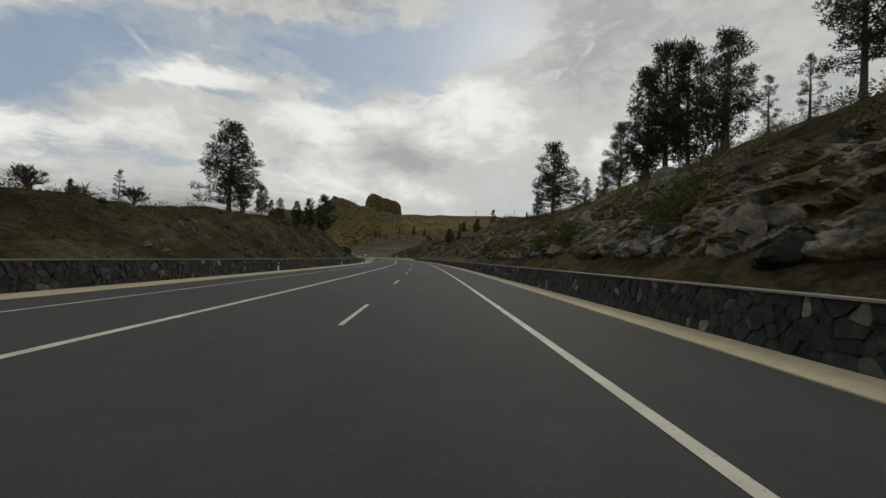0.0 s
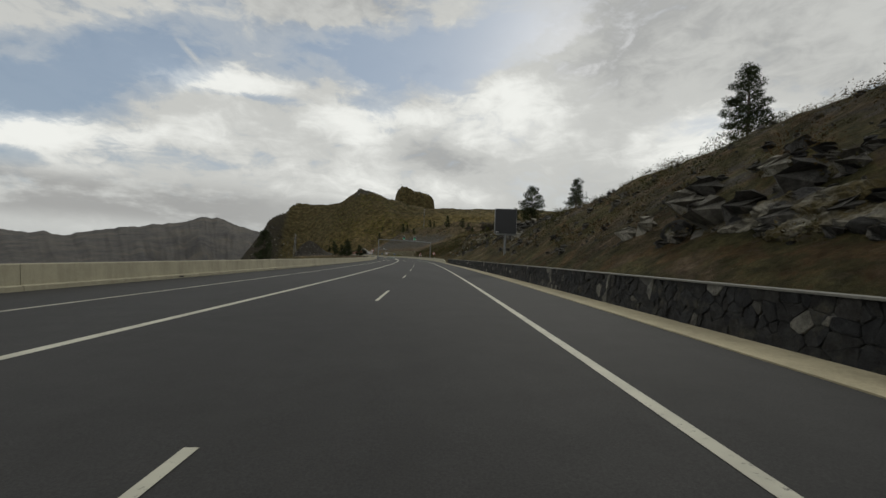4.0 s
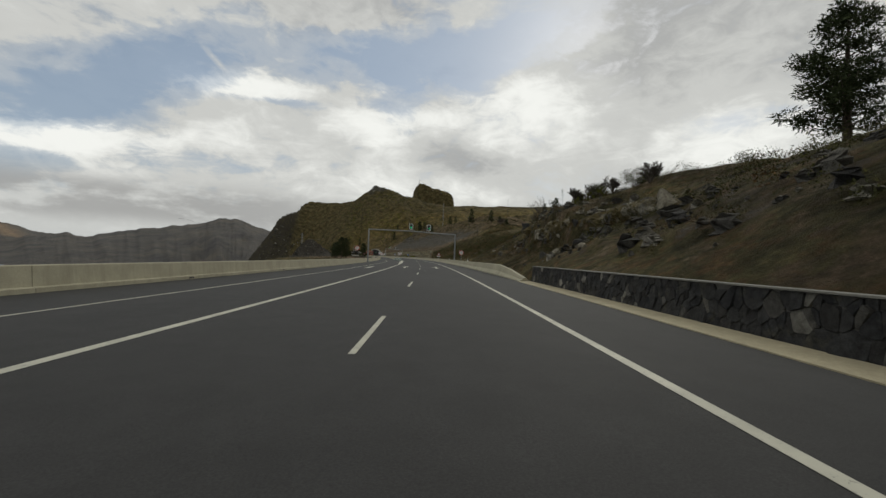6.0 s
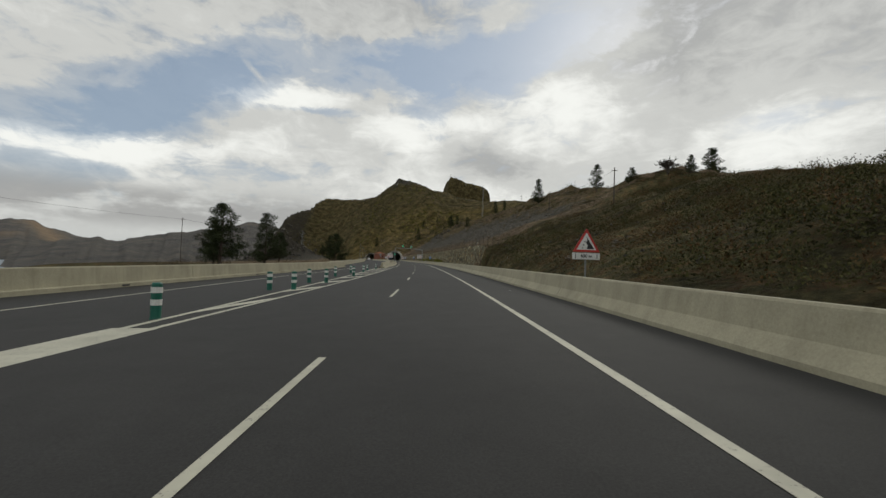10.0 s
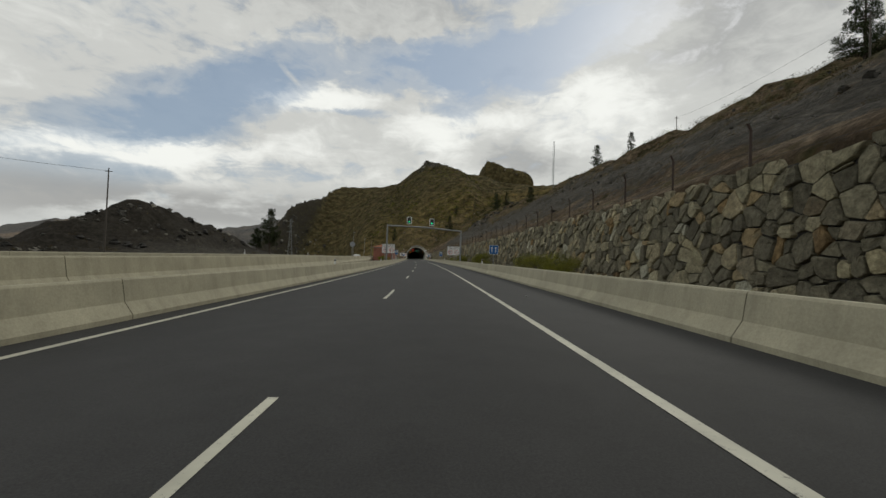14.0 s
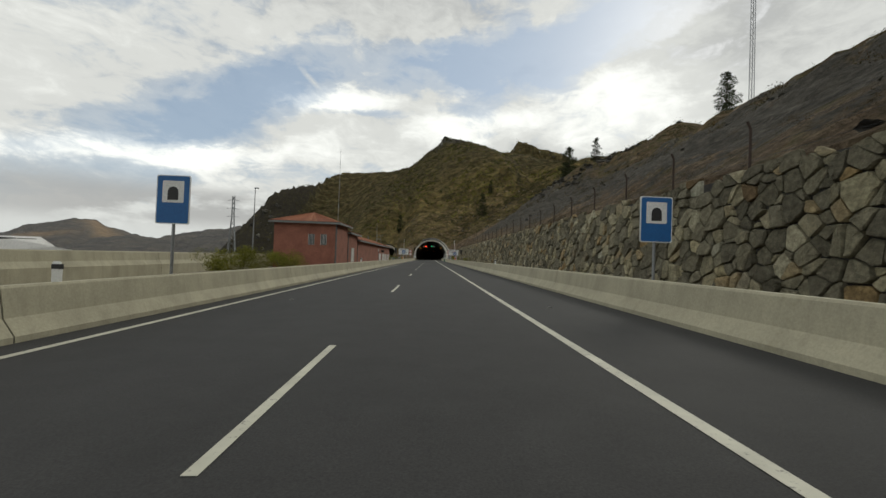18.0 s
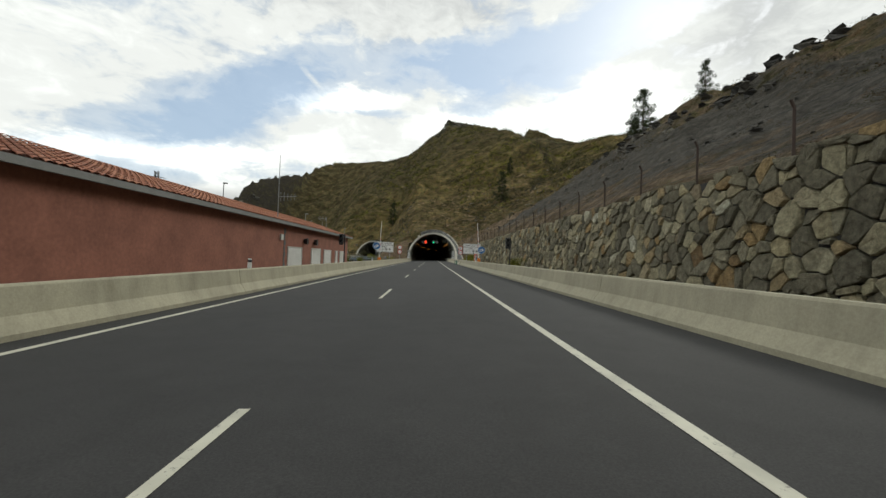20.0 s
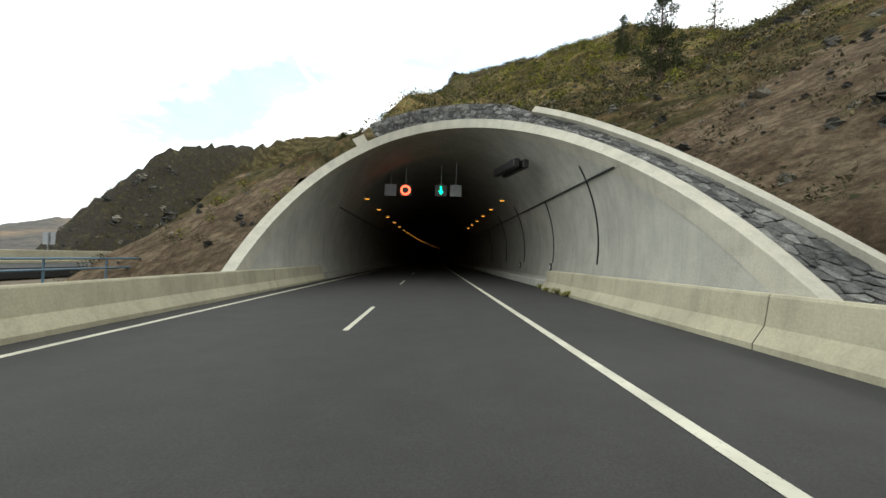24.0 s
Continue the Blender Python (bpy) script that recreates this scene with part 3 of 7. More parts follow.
def land(s, lat):
    s, lat = np.broadcast_arrays(np.asarray(s, float), np.asarray(lat, float))
    # right-hand hill
    foot, foot_h, crest, crest_h = keyed(s, FOOT_LAT), keyed(s, FOOT_H), keyed(s, CREST_LAT), keyed(s, CREST_H)
    u = (lat - foot) / np.maximum(crest - foot, 1)
    slope = np.clip(u, 0, 1)
    bulge = keyed(s, [(-200, 0.07), (45, 0.07), (70, 0.07), (215, 0.10), (244, 0.03)])
    right = foot_h + (crest_h - foot_h) * (slope + bulge * np.sin(slope * math.pi))
    # an overhanging rock face in the cutting, falling back from the road as it goes on
    low, high = 0.3 + 0.42 * (lat - foot), 5.2 + 0.37 * (lat - 8.5)
    face = low + (high - low) * smooth01(-0.1, 0.8, lat - keyed(s, CLIFF_LAT))
    right = right + (face - right) * smooth01(195, 203, s) * smooth01(240, 229, s) * smooth01(crest, crest - 4, lat)
    beyond = np.maximum(lat - crest, 0)
    right = right + np.where(s < 330, 0.05, 0.085) * np.minimum(beyond, 90) + 0.02 * beyond + smooth01(60, 160, beyond) * np.where(s < 300, 10, 4)
    right = np.where(lat >= foot, right, -0.3)
    right = right - smooth01(700, 2500, lat) * 90
    # the mountain over the tunnel
    top, base = keyed(lat, RIDGE), keyed(lat, BASE_S)
    crown_s = keyed(lat, RIDGE_S)
    v = (s - base) / (crown_s - base)
    floor = -0.3 - 60 * smooth01(-31, -75, lat)
    lead = 0.014 + 0.12 * smooth01(-14, -60, lat)
    start = keyed(lat, [(-34, 2.5), (-20, 4.5), (-9, 8.9)])
    start = start - (start - floor) * smooth01(-34, -95, lat)
    hill = np.where(v <= 1, floor + (start - floor) * smooth01(0, 1, 1 + v / lead) + (top - start) * np.clip(v, 0, 1) ** keyed(lat, [(-60, 0.92), (-9, 1.0), (8, 1.0), (16, 0.92), (28, 0.78), (45, 0.62), (70, 0.72)]), top - (s - crown_s) * (0.05 + 0.35 * smooth01(-20, -110, lat)))
    peak = -100 + (261 - 0.28 * (np.clip(lat, 110, 195) - 118)) * smooth01(82, 112, lat) * smooth01(206, 187, lat) * smooth01(1035, 1066, s) * smooth01(1200, 1130, s)
    hill = np.maximum(hill, peak)
    hill = np.where(v < -0.14, floor, hill) - smooth01(1200, 2600, s) * 190
    # a bank of rubble leaning against the left of the mouth, as steep as the rim
    shell = BORE_H + np.sqrt(np.maximum(0, (BORE_R + 0.5) ** 2 - (lat - BORE_LAT) ** 2))
    berm = np.minimum(0.3 + (s - RIM_S + 0.515 * (lat + 1)) / 1.62, np.where(lat > -9.2, shell, np.minimum(1.8 * (lat + 19.4 + 0.1 * (s - 690)), 7.2)))
    hill = np.maximum(hill, np.where((s < 712) & (berm > 0.05) & (lat < -2.2), berm, -99))
    # left: a low cutting at first, then the edge of the valley
    edge, field = keyed(s, LEFT_LAT), keyed(s, FIELD_LEFT)
    d = np.maximum(edge - lat, 0)
    bank = np.where(field > 0, 0.6 + field * smooth01(0, 9.5, d) + 0.01 * d, 0)
    drop = -smooth01(0, 26, d) * 5 - smooth01(14, 260, d) * 58
    shelf = smooth01(318, 345, s) * smooth01(545, 520, s)
    drop = drop * (1 - shelf * smooth01(60, 44, d)) + shelf * smooth01(3, 22, d) * smooth01(50, 26, d) * keyed(s, [(330, 0.2), (400, 0.2), (480, 0.5), (520, 1.0)])
    mound = np.exp(-((lat + 63) / 11) ** 2) * keyed(s, [(440, -1), (462, 1.0), (472, 4.4), (480, 7.0), (488, 10.8), (494, 9.9), (500, 9.6), (512, 8.4), (518, 6.2), (524, 4.2), (540, 1), (560, 0)])
    near = smooth01(134, 108, s) * (1 - smooth01(45, 300, d))
    left = bank * near + drop * (1 - near) + mound
    out = np.where(lat > 0, right, np.where(lat < edge, left, -0.3))
    both = np.maximum(out, np.where(s > 640, hill, -99))
    return np.where(s > 640, both, out)


def bare(s, lat):
    """How rocky the land is, 0 to 1."""
    foot = keyed(s, FOOT_LAT)
    d = lat - foot
    cut = 0.6 * smooth01(0.2, 2, d) * smooth01(17, 9, d) * (s < 230) * keyed(s, [(-100, 0.3), (0, 0.35), (45, 0.4), (70, 0.45), (120, 0.5), (150, 0.4), (180, 0.45), (205, 0.3), (230, 0.3)])
    scree = smooth01(-3, 9, d) * smooth01(60, 40, d) * smooth01(345, 375, s) * smooth01(668, 650, s) * (0.18 + 0.42 * smooth01(32, 16, d))
    crag = smooth01(-112, -136, lat) * (s > 765) * 0.5 + 0.75 * np.exp(-((lat - 14) / 16) ** 2) * smooth01(915, 945, s) * smooth01(990, 972, s) + (s > 985) * smooth01(80, 100, lat) * smooth01(205, 180, lat) * 0.15
    dm = smooth01(-38, -48, lat) * smooth01(-110, -85, lat) * ((s > 440) & (s < 575))
    left = smooth01(1, 3, -15.7 - lat) * smooth01(12, 7, -15.7 - lat) * (s < 125) * 0.28
    return np.clip(cut + scree + crag + dm + left, 0, 1)


def spaced(a, b, first, grow, limit):
    out, step = [a], first
    while out[-1] < b:
        out.append(out[-1] + step)
        step = min(step * grow, limit)
    return out


S_LINES = np.array([-x for x in reversed(spaced(62, 1500, 4, 1.35, 260))] + list(np.arange(-60, 745, 1.15)) + spaced(746, 1200, 4, 1.0, 4) + spaced(1212, 4300, 12, 1.25, 260))
LAT_LINES = np.array([-x for x in reversed(spaced(330, 4300, 14, 1.25, 260))] + list(np.arange(-324, -206, 6.0)) + list(np.arange(-204, -87, 2.6)) + list(np.arange(-86, -31, 2.2)) + list(np.arange(-30.5, -14.8, 0.95))
                     + list(np.arange(-14.2, -8.0, 1.2)) + list(np.arange(-7.5, 3.0, 2.6)) + list(np.arange(3.5, 30, 0.8)) + list(np.arange(31, 70, 1.5)) + list(np.arange(72, 210, 4.5)) + spaced(216, 4000, 10, 1.25, 260))


def make_land():
    S, L = np.meshgrid(S_LINES, LAT_LINES, indexing="ij")
    base = land(S, L)
    rock = bare(S, L)
    on = smooth01(-0.1, 1.6, np.abs(base)) * np.where(L > 0, smooth01(0, 2.5, L - keyed(S, FOOT_LAT)), 1)
    far = smooth01(60, 140, np.abs(L)) + (S > 745)
    rough = fbm(S / 9.0, L / 9.0, 5) * (0.9 + 1.2 * np.minimum(far, 1)) + fbm(S / 3.4, L / 2.4, 4, 0.6, True) * (0.22 + 0.75 * rock * np.where(S > 350, 0.45, 1.0)) * np.where((S > 745) | (np.abs(L) > 86), 0.12, 1.0)
    rough = rough + np.minimum(far, 1) * fbm(S / 55, L / 55, 4) * 5 * smooth01(20, 120, np.abs(L) + (S > 745) * 60)
    rough = rough + np.minimum(far, 1) * (S > 745) * fbm(S / 26, L / 20, 5, 0.55, True) * (1.6 + 1.6 * smooth01(-150, -90, L)) * smooth01(-260, -100, L)
    rough = rough + np.exp(-((L + 63) / 16) ** 2) * ((S > 440) & (S < 560)) * fbm(S / 5, L / 5, 5, 0.55, True) * 1.6
    rough = rough + ((S > 345) & (S < 668)) * (smooth01(22, 36, L) * fbm(S / 12, L / 12, 5, 0.55, True) * 2.7 + smooth01(26, 46, L) * fbm(S / 17 + 5, L / 17, 4, 0.6) * 3.0)
    strata = np.sin(base * 1.9 + fbm(S / 14, L / 14, 3) * 3) * 0.35 * rock
    H = base + on * (rough + strata)
    flatten = (L > keyed(S, LEFT_LAT)) & (L < 0) & (S < np.where((L < -2.2) & (L > -21.4), 681, 690))
    H = np.where(flatten, np.minimum(H, -0.3), H)
    pts = place(S, L, H)
    n, m = S.shape
    idx = np.arange(n * m).reshape(n, m)
    quads = np.stack([idx[:-1, :-1], idx[1:, :-1], idx[1:, 1:], idx[:-1, 1:]], -1)[:, ::1]
    hi = np.maximum(np.maximum(H[:-1, :-1], H[1:, 1:]), np.maximum(H[1:, :-1], H[:-1, 1:]))
    sc, lc = (S[:-1, :-1] + S[1:, 1:]) / 2, (L[:-1, :-1] + L[1:, 1:]) / 2
    lo = np.minimum(np.minimum(H[:-1, :-1], H[1:, 1:]), np.minimum(H[1:, :-1], H[:-1, 1:]))
    inside = (np.abs(L - BORE_LAT) < BORE_R + 0.3) & (H < BORE_H + np.sqrt(np.maximum(0, (BORE_R + 0.3) ** 2 - (L - BORE_LAT) ** 2)))
    inside = inside[:-1, :-1] | inside[1:, 1:] | inside[1:, :-1] | inside[:-1, 1:]
    bore = inside & (sc > 671) & (sc < 760) & (hi > 0.0)
    reach2 = np.sqrt(np.maximum(0, 6.2 ** 2 - (lc + 25.2) ** 2))
    bore2 = (np.abs(lc + 25.2) < 6.2) & (sc > 712) & (sc < 760) & (lo < 1.5 + reach2) & (hi > 0.3)
    keep = ~(bore | bore2)
    faces = quads[keep][:, ::-1]
    me = bpy.data.meshes.new("ground")
    me.from_pydata(pts.reshape(-1, 3).tolist(), [], faces.tolist())
    green = np.clip(0.25 + 0.36 * (S > 690) + 0.32 * (S > 232) * (S < 350) + 0.22 * (S < 232) + 0.12 * ((S > 360) & (S < 668) & (L > 24) & (L < 70)) - 0.15 * ((S > 668) & (S < 735) & (np.abs(L) < 40)) + 0.2 * (np.abs(L) > 60) + 0.35 * (L < -15) * (S < 130), 0, 1)
    dry = smooth01(680, 715, S) * (0.15 + 0.85 * smooth01(840, 760, S) * smooth01(-70, -30, L))
    lava = np.exp(-((L + 63) / 18) ** 4) * ((S > 440) & (S < 560))
    lava = np.maximum(lava, 0.8 * smooth01(-100, -120, L) * (S > 765))
    for name, data in (("rock", rock), ("green", green), ("dry", dry), ("lava", lava)):
        me.attributes.new(name, "FLOAT", "POINT").data.foreach_set("value", data.reshape(-1).astype(np.float32))
    me.materials.append(GROUND)
    me.shade_smooth()
    ob = new("ground", me)
    tagged(ob, "brown volcanic hillsides with dry scrub and dark rock", "ground", kind="structure")
    return H


LAND = make_land()


def height(s, lat):
    """The built land's height at a point, by the grid."""
    i = np.clip(np.searchsorted(S_LINES, s) - 1, 0, len(S_LINES) - 2)
    j = np.clip(np.searchsorted(LAT_LINES, lat) - 1, 0, len(LAT_LINES) - 2)
    a = (s - S_LINES[i]) / (S_LINES[i + 1] - S_LINES[i])
    b = (lat - LAT_LINES[j]) / (LAT_LINES[j + 1] - LAT_LINES[j])
    return LAND[i, j] * (1 - a) * (1 - b) + LAND[i + 1, j] * a * (1 - b) + LAND[i, j + 1] * (1 - a) * b + LAND[i + 1, j + 1] * a * b


def make_sea():
    s = Shape()
    s.add([(-9000, -6000, -52), (1500, -6000, -52), (1500, 9000, -52), (-9000, 9000, -52)], [(0, 1, 2, 3)])
    m = Mat("sea_water", 0.35)
    m.put(m.ramp(m.noise(0.004, 4, 0.6), [(0.3, (0.10, 0.16, 0.21)), (0.7, (0.16, 0.22, 0.27))]))
    tagged(part("water", s, m.m), "pale blue-grey sea far below the road", "sea", kind="structure")


make_sea()


def far_ridge(label, skyline, dist, seed, ochre=()):
    """A distant range across the valley; skyline: bearing and height of its crest, both in degrees."""
    n, k = 220, 14
    u = np.linspace(skyline[0][0], skyline[-1][0], n + 1)[:, None]
    w = np.linspace(0, 1, k + 1)[None, :]
    top = np.tan(np.radians(np.interp(u, [p[0] for p in skyline], [p[1] for p in skyline]))) * dist
    top = top + dist * 0.0055 * fbm(u * 0.9 + seed, u * 0 + 2.0, 6, 0.55)
    spur = fbm(u * 0.55 + seed, w * 1.2 + seed, 5, 0.55, True)
    r = dist - 0.5 * dist * (1 - w) + 0.1 * dist * spur * (1 - w) * w ** 0.3
    z = -62 + (top + 62) * (w ** 0.95) * (1 + 0.16 * fbm(u * 1.6, w * 5.0 + seed, 4) * (1 - w))
    ox, oy = place(205, -2, 0)[:2]
    a = np.radians(u)
    v = np.stack([ox + np.sin(a) * r, oy + np.cos(a) * r, z], -1).reshape(-1, 3).tolist()
    f = [(i * (k + 1) + j, (i + 1) * (k + 1) + j, (i + 1) * (k + 1) + j + 1, i * (k + 1) + j + 1) for i in range(n) for j in range(k)]
    m = Mat("far_range_rock", 0.95)
    c = m.ramp(m.noise(0.010, 9, 0.72), [(0.36, (0.070, 0.066, 0.064)), (0.52, (0.112, 0.102, 0.090)), (0.66, (0.16, 0.138, 0.11))])
    face = m.ramp(m.noise(0.02, 8, 0.7), [(0.35, (0.17, 0.125, 0.085)), (0.65, (0.36, 0.25, 0.145))])
    c = m.mix(m.attribute("ochre"), c, face)
    m.put(c)
    m.bump(m.noise(0.016, 9, 0.72), 1.0, 40)
    me = Shape().add(v, f).mesh("mountain_range")
    pale = np.zeros((n + 1, k + 1))
    for az, wide, w0, w1 in ochre:
        pale = np.maximum(pale, np.exp(-((u - az + 3 * (w - 0.8) + 0.7 * fbm(u * 2, w * 9, 4)) / wide) ** 2) * smooth01(w0, w0 + 0.08, w) * smooth01(w1 + 0.06, w1, w))
    me.attributes.new("ochre", "FLOAT", "POINT").data.foreach_set("value", pale.reshape(-1).astype(np.float32))
    tagged(part("mountain_range", me, m.m, smooth=True), label, "mountain", kind="structure")


far_ridge("hazy distant mountain range with an ochre rock face", [(-58, -0.9), (-48, -0.7), (-45, -0.3), (-43, 0.3), (-41, 1.3), (-39, 1.8), (-37, 2.45), (-35.4, 2.5), (-33.3, 1.7), (-32, 1.2), (-29, 0.8), (-25, 0.4), (-20, -0.4)], 4300, 3, ((-34.4, 1.2, 0.42, 0.93), (-39, 2.0, 0.38, 0.52)))
far_ridge("hazy grey mountain ridge across the valley", [(-36, -0.6), (-32.6, 0.7), (-30, 1.2), (-28.4, 0.95), (-26, 1.45), (-23.8, 2.0), (-22, 2.25), (-20.6, 2.8), (-18, 3.05), (-16, 3.8), (-14, 4.0), (-12.2, 3.4), (-10, 2.6), (-5, 1.5)], 2300, 11)


# ---- roads and their markings
def strip(name, s0, s1, lat0, lat1, h, step=4.0, thick=0.0):
    """A band along the road; lat0 < lat1, numbers or functions of s; thick: a skirt below its edges."""
    s = np.linspace(s0, s1, max(2, int(abs(s1 - s0) / step) + 1))
    a = np.array([lat0(x) if callable(lat0) else lat0 for x in s])
    b = np.array([lat1(x) if callable(lat1) else lat1 for x in s])
    hh = np.array([h(x) if callable(h) else h for x in s])
    sh = Shape()
    rows = [place(s, a, hh), place(s, b, hh)]
    if thick:
        rows = [place(s, a, hh - thick)] + rows + [place(s, b, hh - thick)]
    k = len(rows)
    for i in range(len(s)):
        sh.v += [tuple(r[i]) for r in rows]
    for i in range(len(s) - 1):
        for j in range(k - 1):
            p = i * k + j
            sh.f.append((p, p + 1, p + 1 + k, p + k))
    return sh


tagged(part("road", strip("road", -80, 345, -15.2, 3.0, 0.0, 3, 0.25), ASPHALT), "dark grey asphalt carriageway with worn markings", "road", kind="structure")
tagged(part("road", strip("road", 345, TUNNEL_END, -8.9, 3.0, 0.0, 3, 0.25), ASPHALT), "dark grey asphalt carriageway leading into the tunnel", "road", kind="structure")
tagged(part("road", strip("road", 345, 800, lambda s: inner_left(s) - 8.2, lambda s: inner_left(s) - 0.2, rise_left, 3, 0.5), ASPHALT), "asphalt of the separate carriageway beside", "road", kind="structure")

EDGE_PAINT = 0.006


def mark(name, label, *bands):
    sh = Shape()
    for b in bands:
        p = strip(name, *b)
        sh.add(p.v, p.f)
    return tagged(part(name, sh, PAINT), label, "road marking", kind="structure")


def narrows(s):
    """How far the lanes lie to the left of their first line, past the painted island."""
    return -0.27 * float(smooth01(300, 420, s))


mark("edge_line", "white right edge line", (-80, TUNNEL_END, lambda s: narrows(s) - 0.07, lambda s: narrows(s) + 0.07, EDGE_PAINT, 3))
mark("centre_line", "solid white line on the left of the lanes", (-80, 240, -7.1, -6.9, EDGE_PAINT, 3))
mark("centre_line", "broad white line widening towards the painted island", (240, 290, lambda s: -7.1 - 0.62 * min(1, (s - 240) / 14), -6.9, EDGE_PAINT, 3))
mark("centre_line", "thin white line bounding the opposite lane", (-80, 352, lambda s: -11.1 - 1.8 * float(smooth01(262, 320, s)), lambda s: -10.98 - 1.8 * float(smooth01(262, 320, s)), EDGE_PAINT, 3))
mark("edge_line", "white line on the left before the concrete barrier", (290, TUNNEL_END, lambda s: 1.85 * narrows(s) - 7.07, lambda s: 1.85 * narrows(s) - 6.93, EDGE_PAINT, 3))
mark("edge_line", "white line round the painted island", (290, 352, lambda s: -7.6 - 2.0 * (s - 290) / 60, lambda s: -7.45 - 2.0 * (s - 290) / 60, EDGE_PAINT, 3))
DASH_FIRST = 487.15 - 12.5 * 45
for i in range(120):
    s0 = DASH_FIRST + 12.5 * i
    s0 -= 4.4 if s0 < 110 else 2.8 if s0 < 340 else 0.7
    if -60 < s0 < TUNNEL_END - 5:
        tagged(part("lane_dash", strip("d", s0, s0 + 3.5, lambda s: narrows(s) - 3.5, lambda s: narrows(s) - 3.4, EDGE_PAINT, 1.2), PAINT), "short white lane dash", "road marking", "lane dashes", "structure")
for s0 in np.arange(292, 346, 6.2):
    w = lambda s: -7.5 - 2.0 * (s - 290) / 60
    sh = Shape()
    sh.add(place([s0, s0 + 1.6, s0 + 4.2, s0 + 2.6], [w(s0) + 0.0, w(s0 + 1.6) + 0.0, -7.1, -7.1], EDGE_PAINT), [(0, 3, 2, 1)])
    tagged(part("hatch_bar", sh, PAINT), "white slanting bar of the painted island", "road marking", "island bars", "structure")


def lane_arrow(s0, lat, bend):
    """A straight arrow with a head, 7.5 m long, worn."""
    sh = Shape()
    pts = [(-0.09, 0), (0.09, 0), (0.09, 5.2), (0.42, 5.0), (0.0, 7.6), (-0.42, 5.0), (-0.09, 5.2)]
    sh.add(place([s0 + p[1] for p in pts], [lat + p[0] * 1.25 + bend * p[1] for p in pts], EDGE_PAINT), [tuple(range(7))])
    tagged(part("lane_arrow", sh, PAINT), "long white arrow painted on the lane", "road marking", "lane arrows", "structure")


lane_arrow(215, -5.35, 0.0)
lane_arrow(213, -1.5, -0.01)
sh = strip("x", 214, 221, -9.8, -9.35, EDGE_PAINT, 1)
tagged(part("lane_arrow", sh, PAINT), "worn white arrow shaft on the opposite lane", "road marking", "lane arrows", "structure")

# gutters beside the low walls
tagged(part("gutter", strip("g", -80, 189, 2.25, 3.02, lambda s: 0.02, 3, 0.2), KERB), "sandy concrete gutter beside the stone wall", "gutter", kind="structure")
tagged(part("gutter", strip("g", -80, 118, -15.1, -13.4, lambda s: 0.02, 3, 0.2), KERB), "broad sandy concrete gutter along the far side", "gutter", kind="structure")
tagged(part("verge", strip("v", 345, 666, 2.9, 8.8, lambda s: 0.12, 4, 0.4), simple("verge_earth", (0.10, 0.075, 0.045), 0.95, 0, 1.2, 0.35, 0.6)), "strip of brown earth between barrier and stone wall", "verge", kind="structure")
tagged(part("verge", strip("v", 345, 690, lambda s: inner_left(s) + 0.5, -8.7, 0.06, 4, 0.4), simple("median_earth", (0.11, 0.085, 0.05), 0.95, 0, 1.2, 0.35, 0.6)), "earth between the two carriageways", "verge", kind="structure")


# ---- concrete barriers
JERSEY = [(0.0, 0.0), (0.0, 0.09), (0.17, 0.34), (0.235, 0.76), (0.26, 0.80), (0.39, 0.80), (0.415, 0.76), (0.48, 0.34), (0.65, 0.09), (0.65, 0.0)]
PARAPET = [(0.0, 0.0), (0.0, 0.16), (0.12, 0.2), (0.17, 0.87), (0.2, 0.9), (0.47, 0.9), (0.5, 0.87), (0.5, 0.0)]


def barrier_run(label, group, s0, s1, lat, side, profile, length, up=0.0, taper=False):
    """Cast segments end to end; side 1: behind the right edge, -1: behind the left."""
    s = s0
    while s < s1 - 0.5:
        e = min(s + length, s1)
        rings = []
        for q in np.linspace(s + 0.012, e - 0.012, 4):
            la = lat(q) if callable(lat) else lat
            u = up(q) if callable(up) else up
            grow = 1.0 if not taper else 0.25 + 0.75 * float(smooth01(s0, s0 + 7, q))
            rings.append([tuple(place(q, la + side * x, u + z * grow)) for x, z in profile])
        sh = Shape().rings(rings if side > 0 else [r[::-1] for r in rings])
        body = tagged(part("concrete_barrier", sh, CONCRETE), label, "barrier", group)
        cut = [[tuple(place(q, (lat(q) if callable(lat) else lat) + side * (x + 0.012 if x < 0.3 else x - 0.012), (up(q) if callable(up) else up) + z * 0.985)) for x, z in profile] for q in (e - 0.011, e + 0.011)]
        part("joint", Shape().rings(cut if side > 0 else [r[::-1] for r in cut]), MORTAR, body, "dark joint between barrier segments")
        if group == "valley parapet":
            la, q = (lat(s) if callable(lat) else lat), s + length * 0.62
            # Added dark block, 4 mm proud; its colour stands in for a recess's shade
            dark_block = Shape()
            dark_block.add([tuple(place(q + x, la - side * y, z)) for z in (0.035, 0.115) for y in (-0.05, 0.004) for x in (-0.22, 0.22)], [(0, 2, 3, 1), (4, 5, 7, 6), (0, 1, 5, 4), (2, 6, 7, 3), (0, 4, 6, 2), (1, 3, 7, 5)])
            part("drain_hole", dark_block, DARK_STEEL, body, "dark block painted as the shade of a drain opening")
        s = e


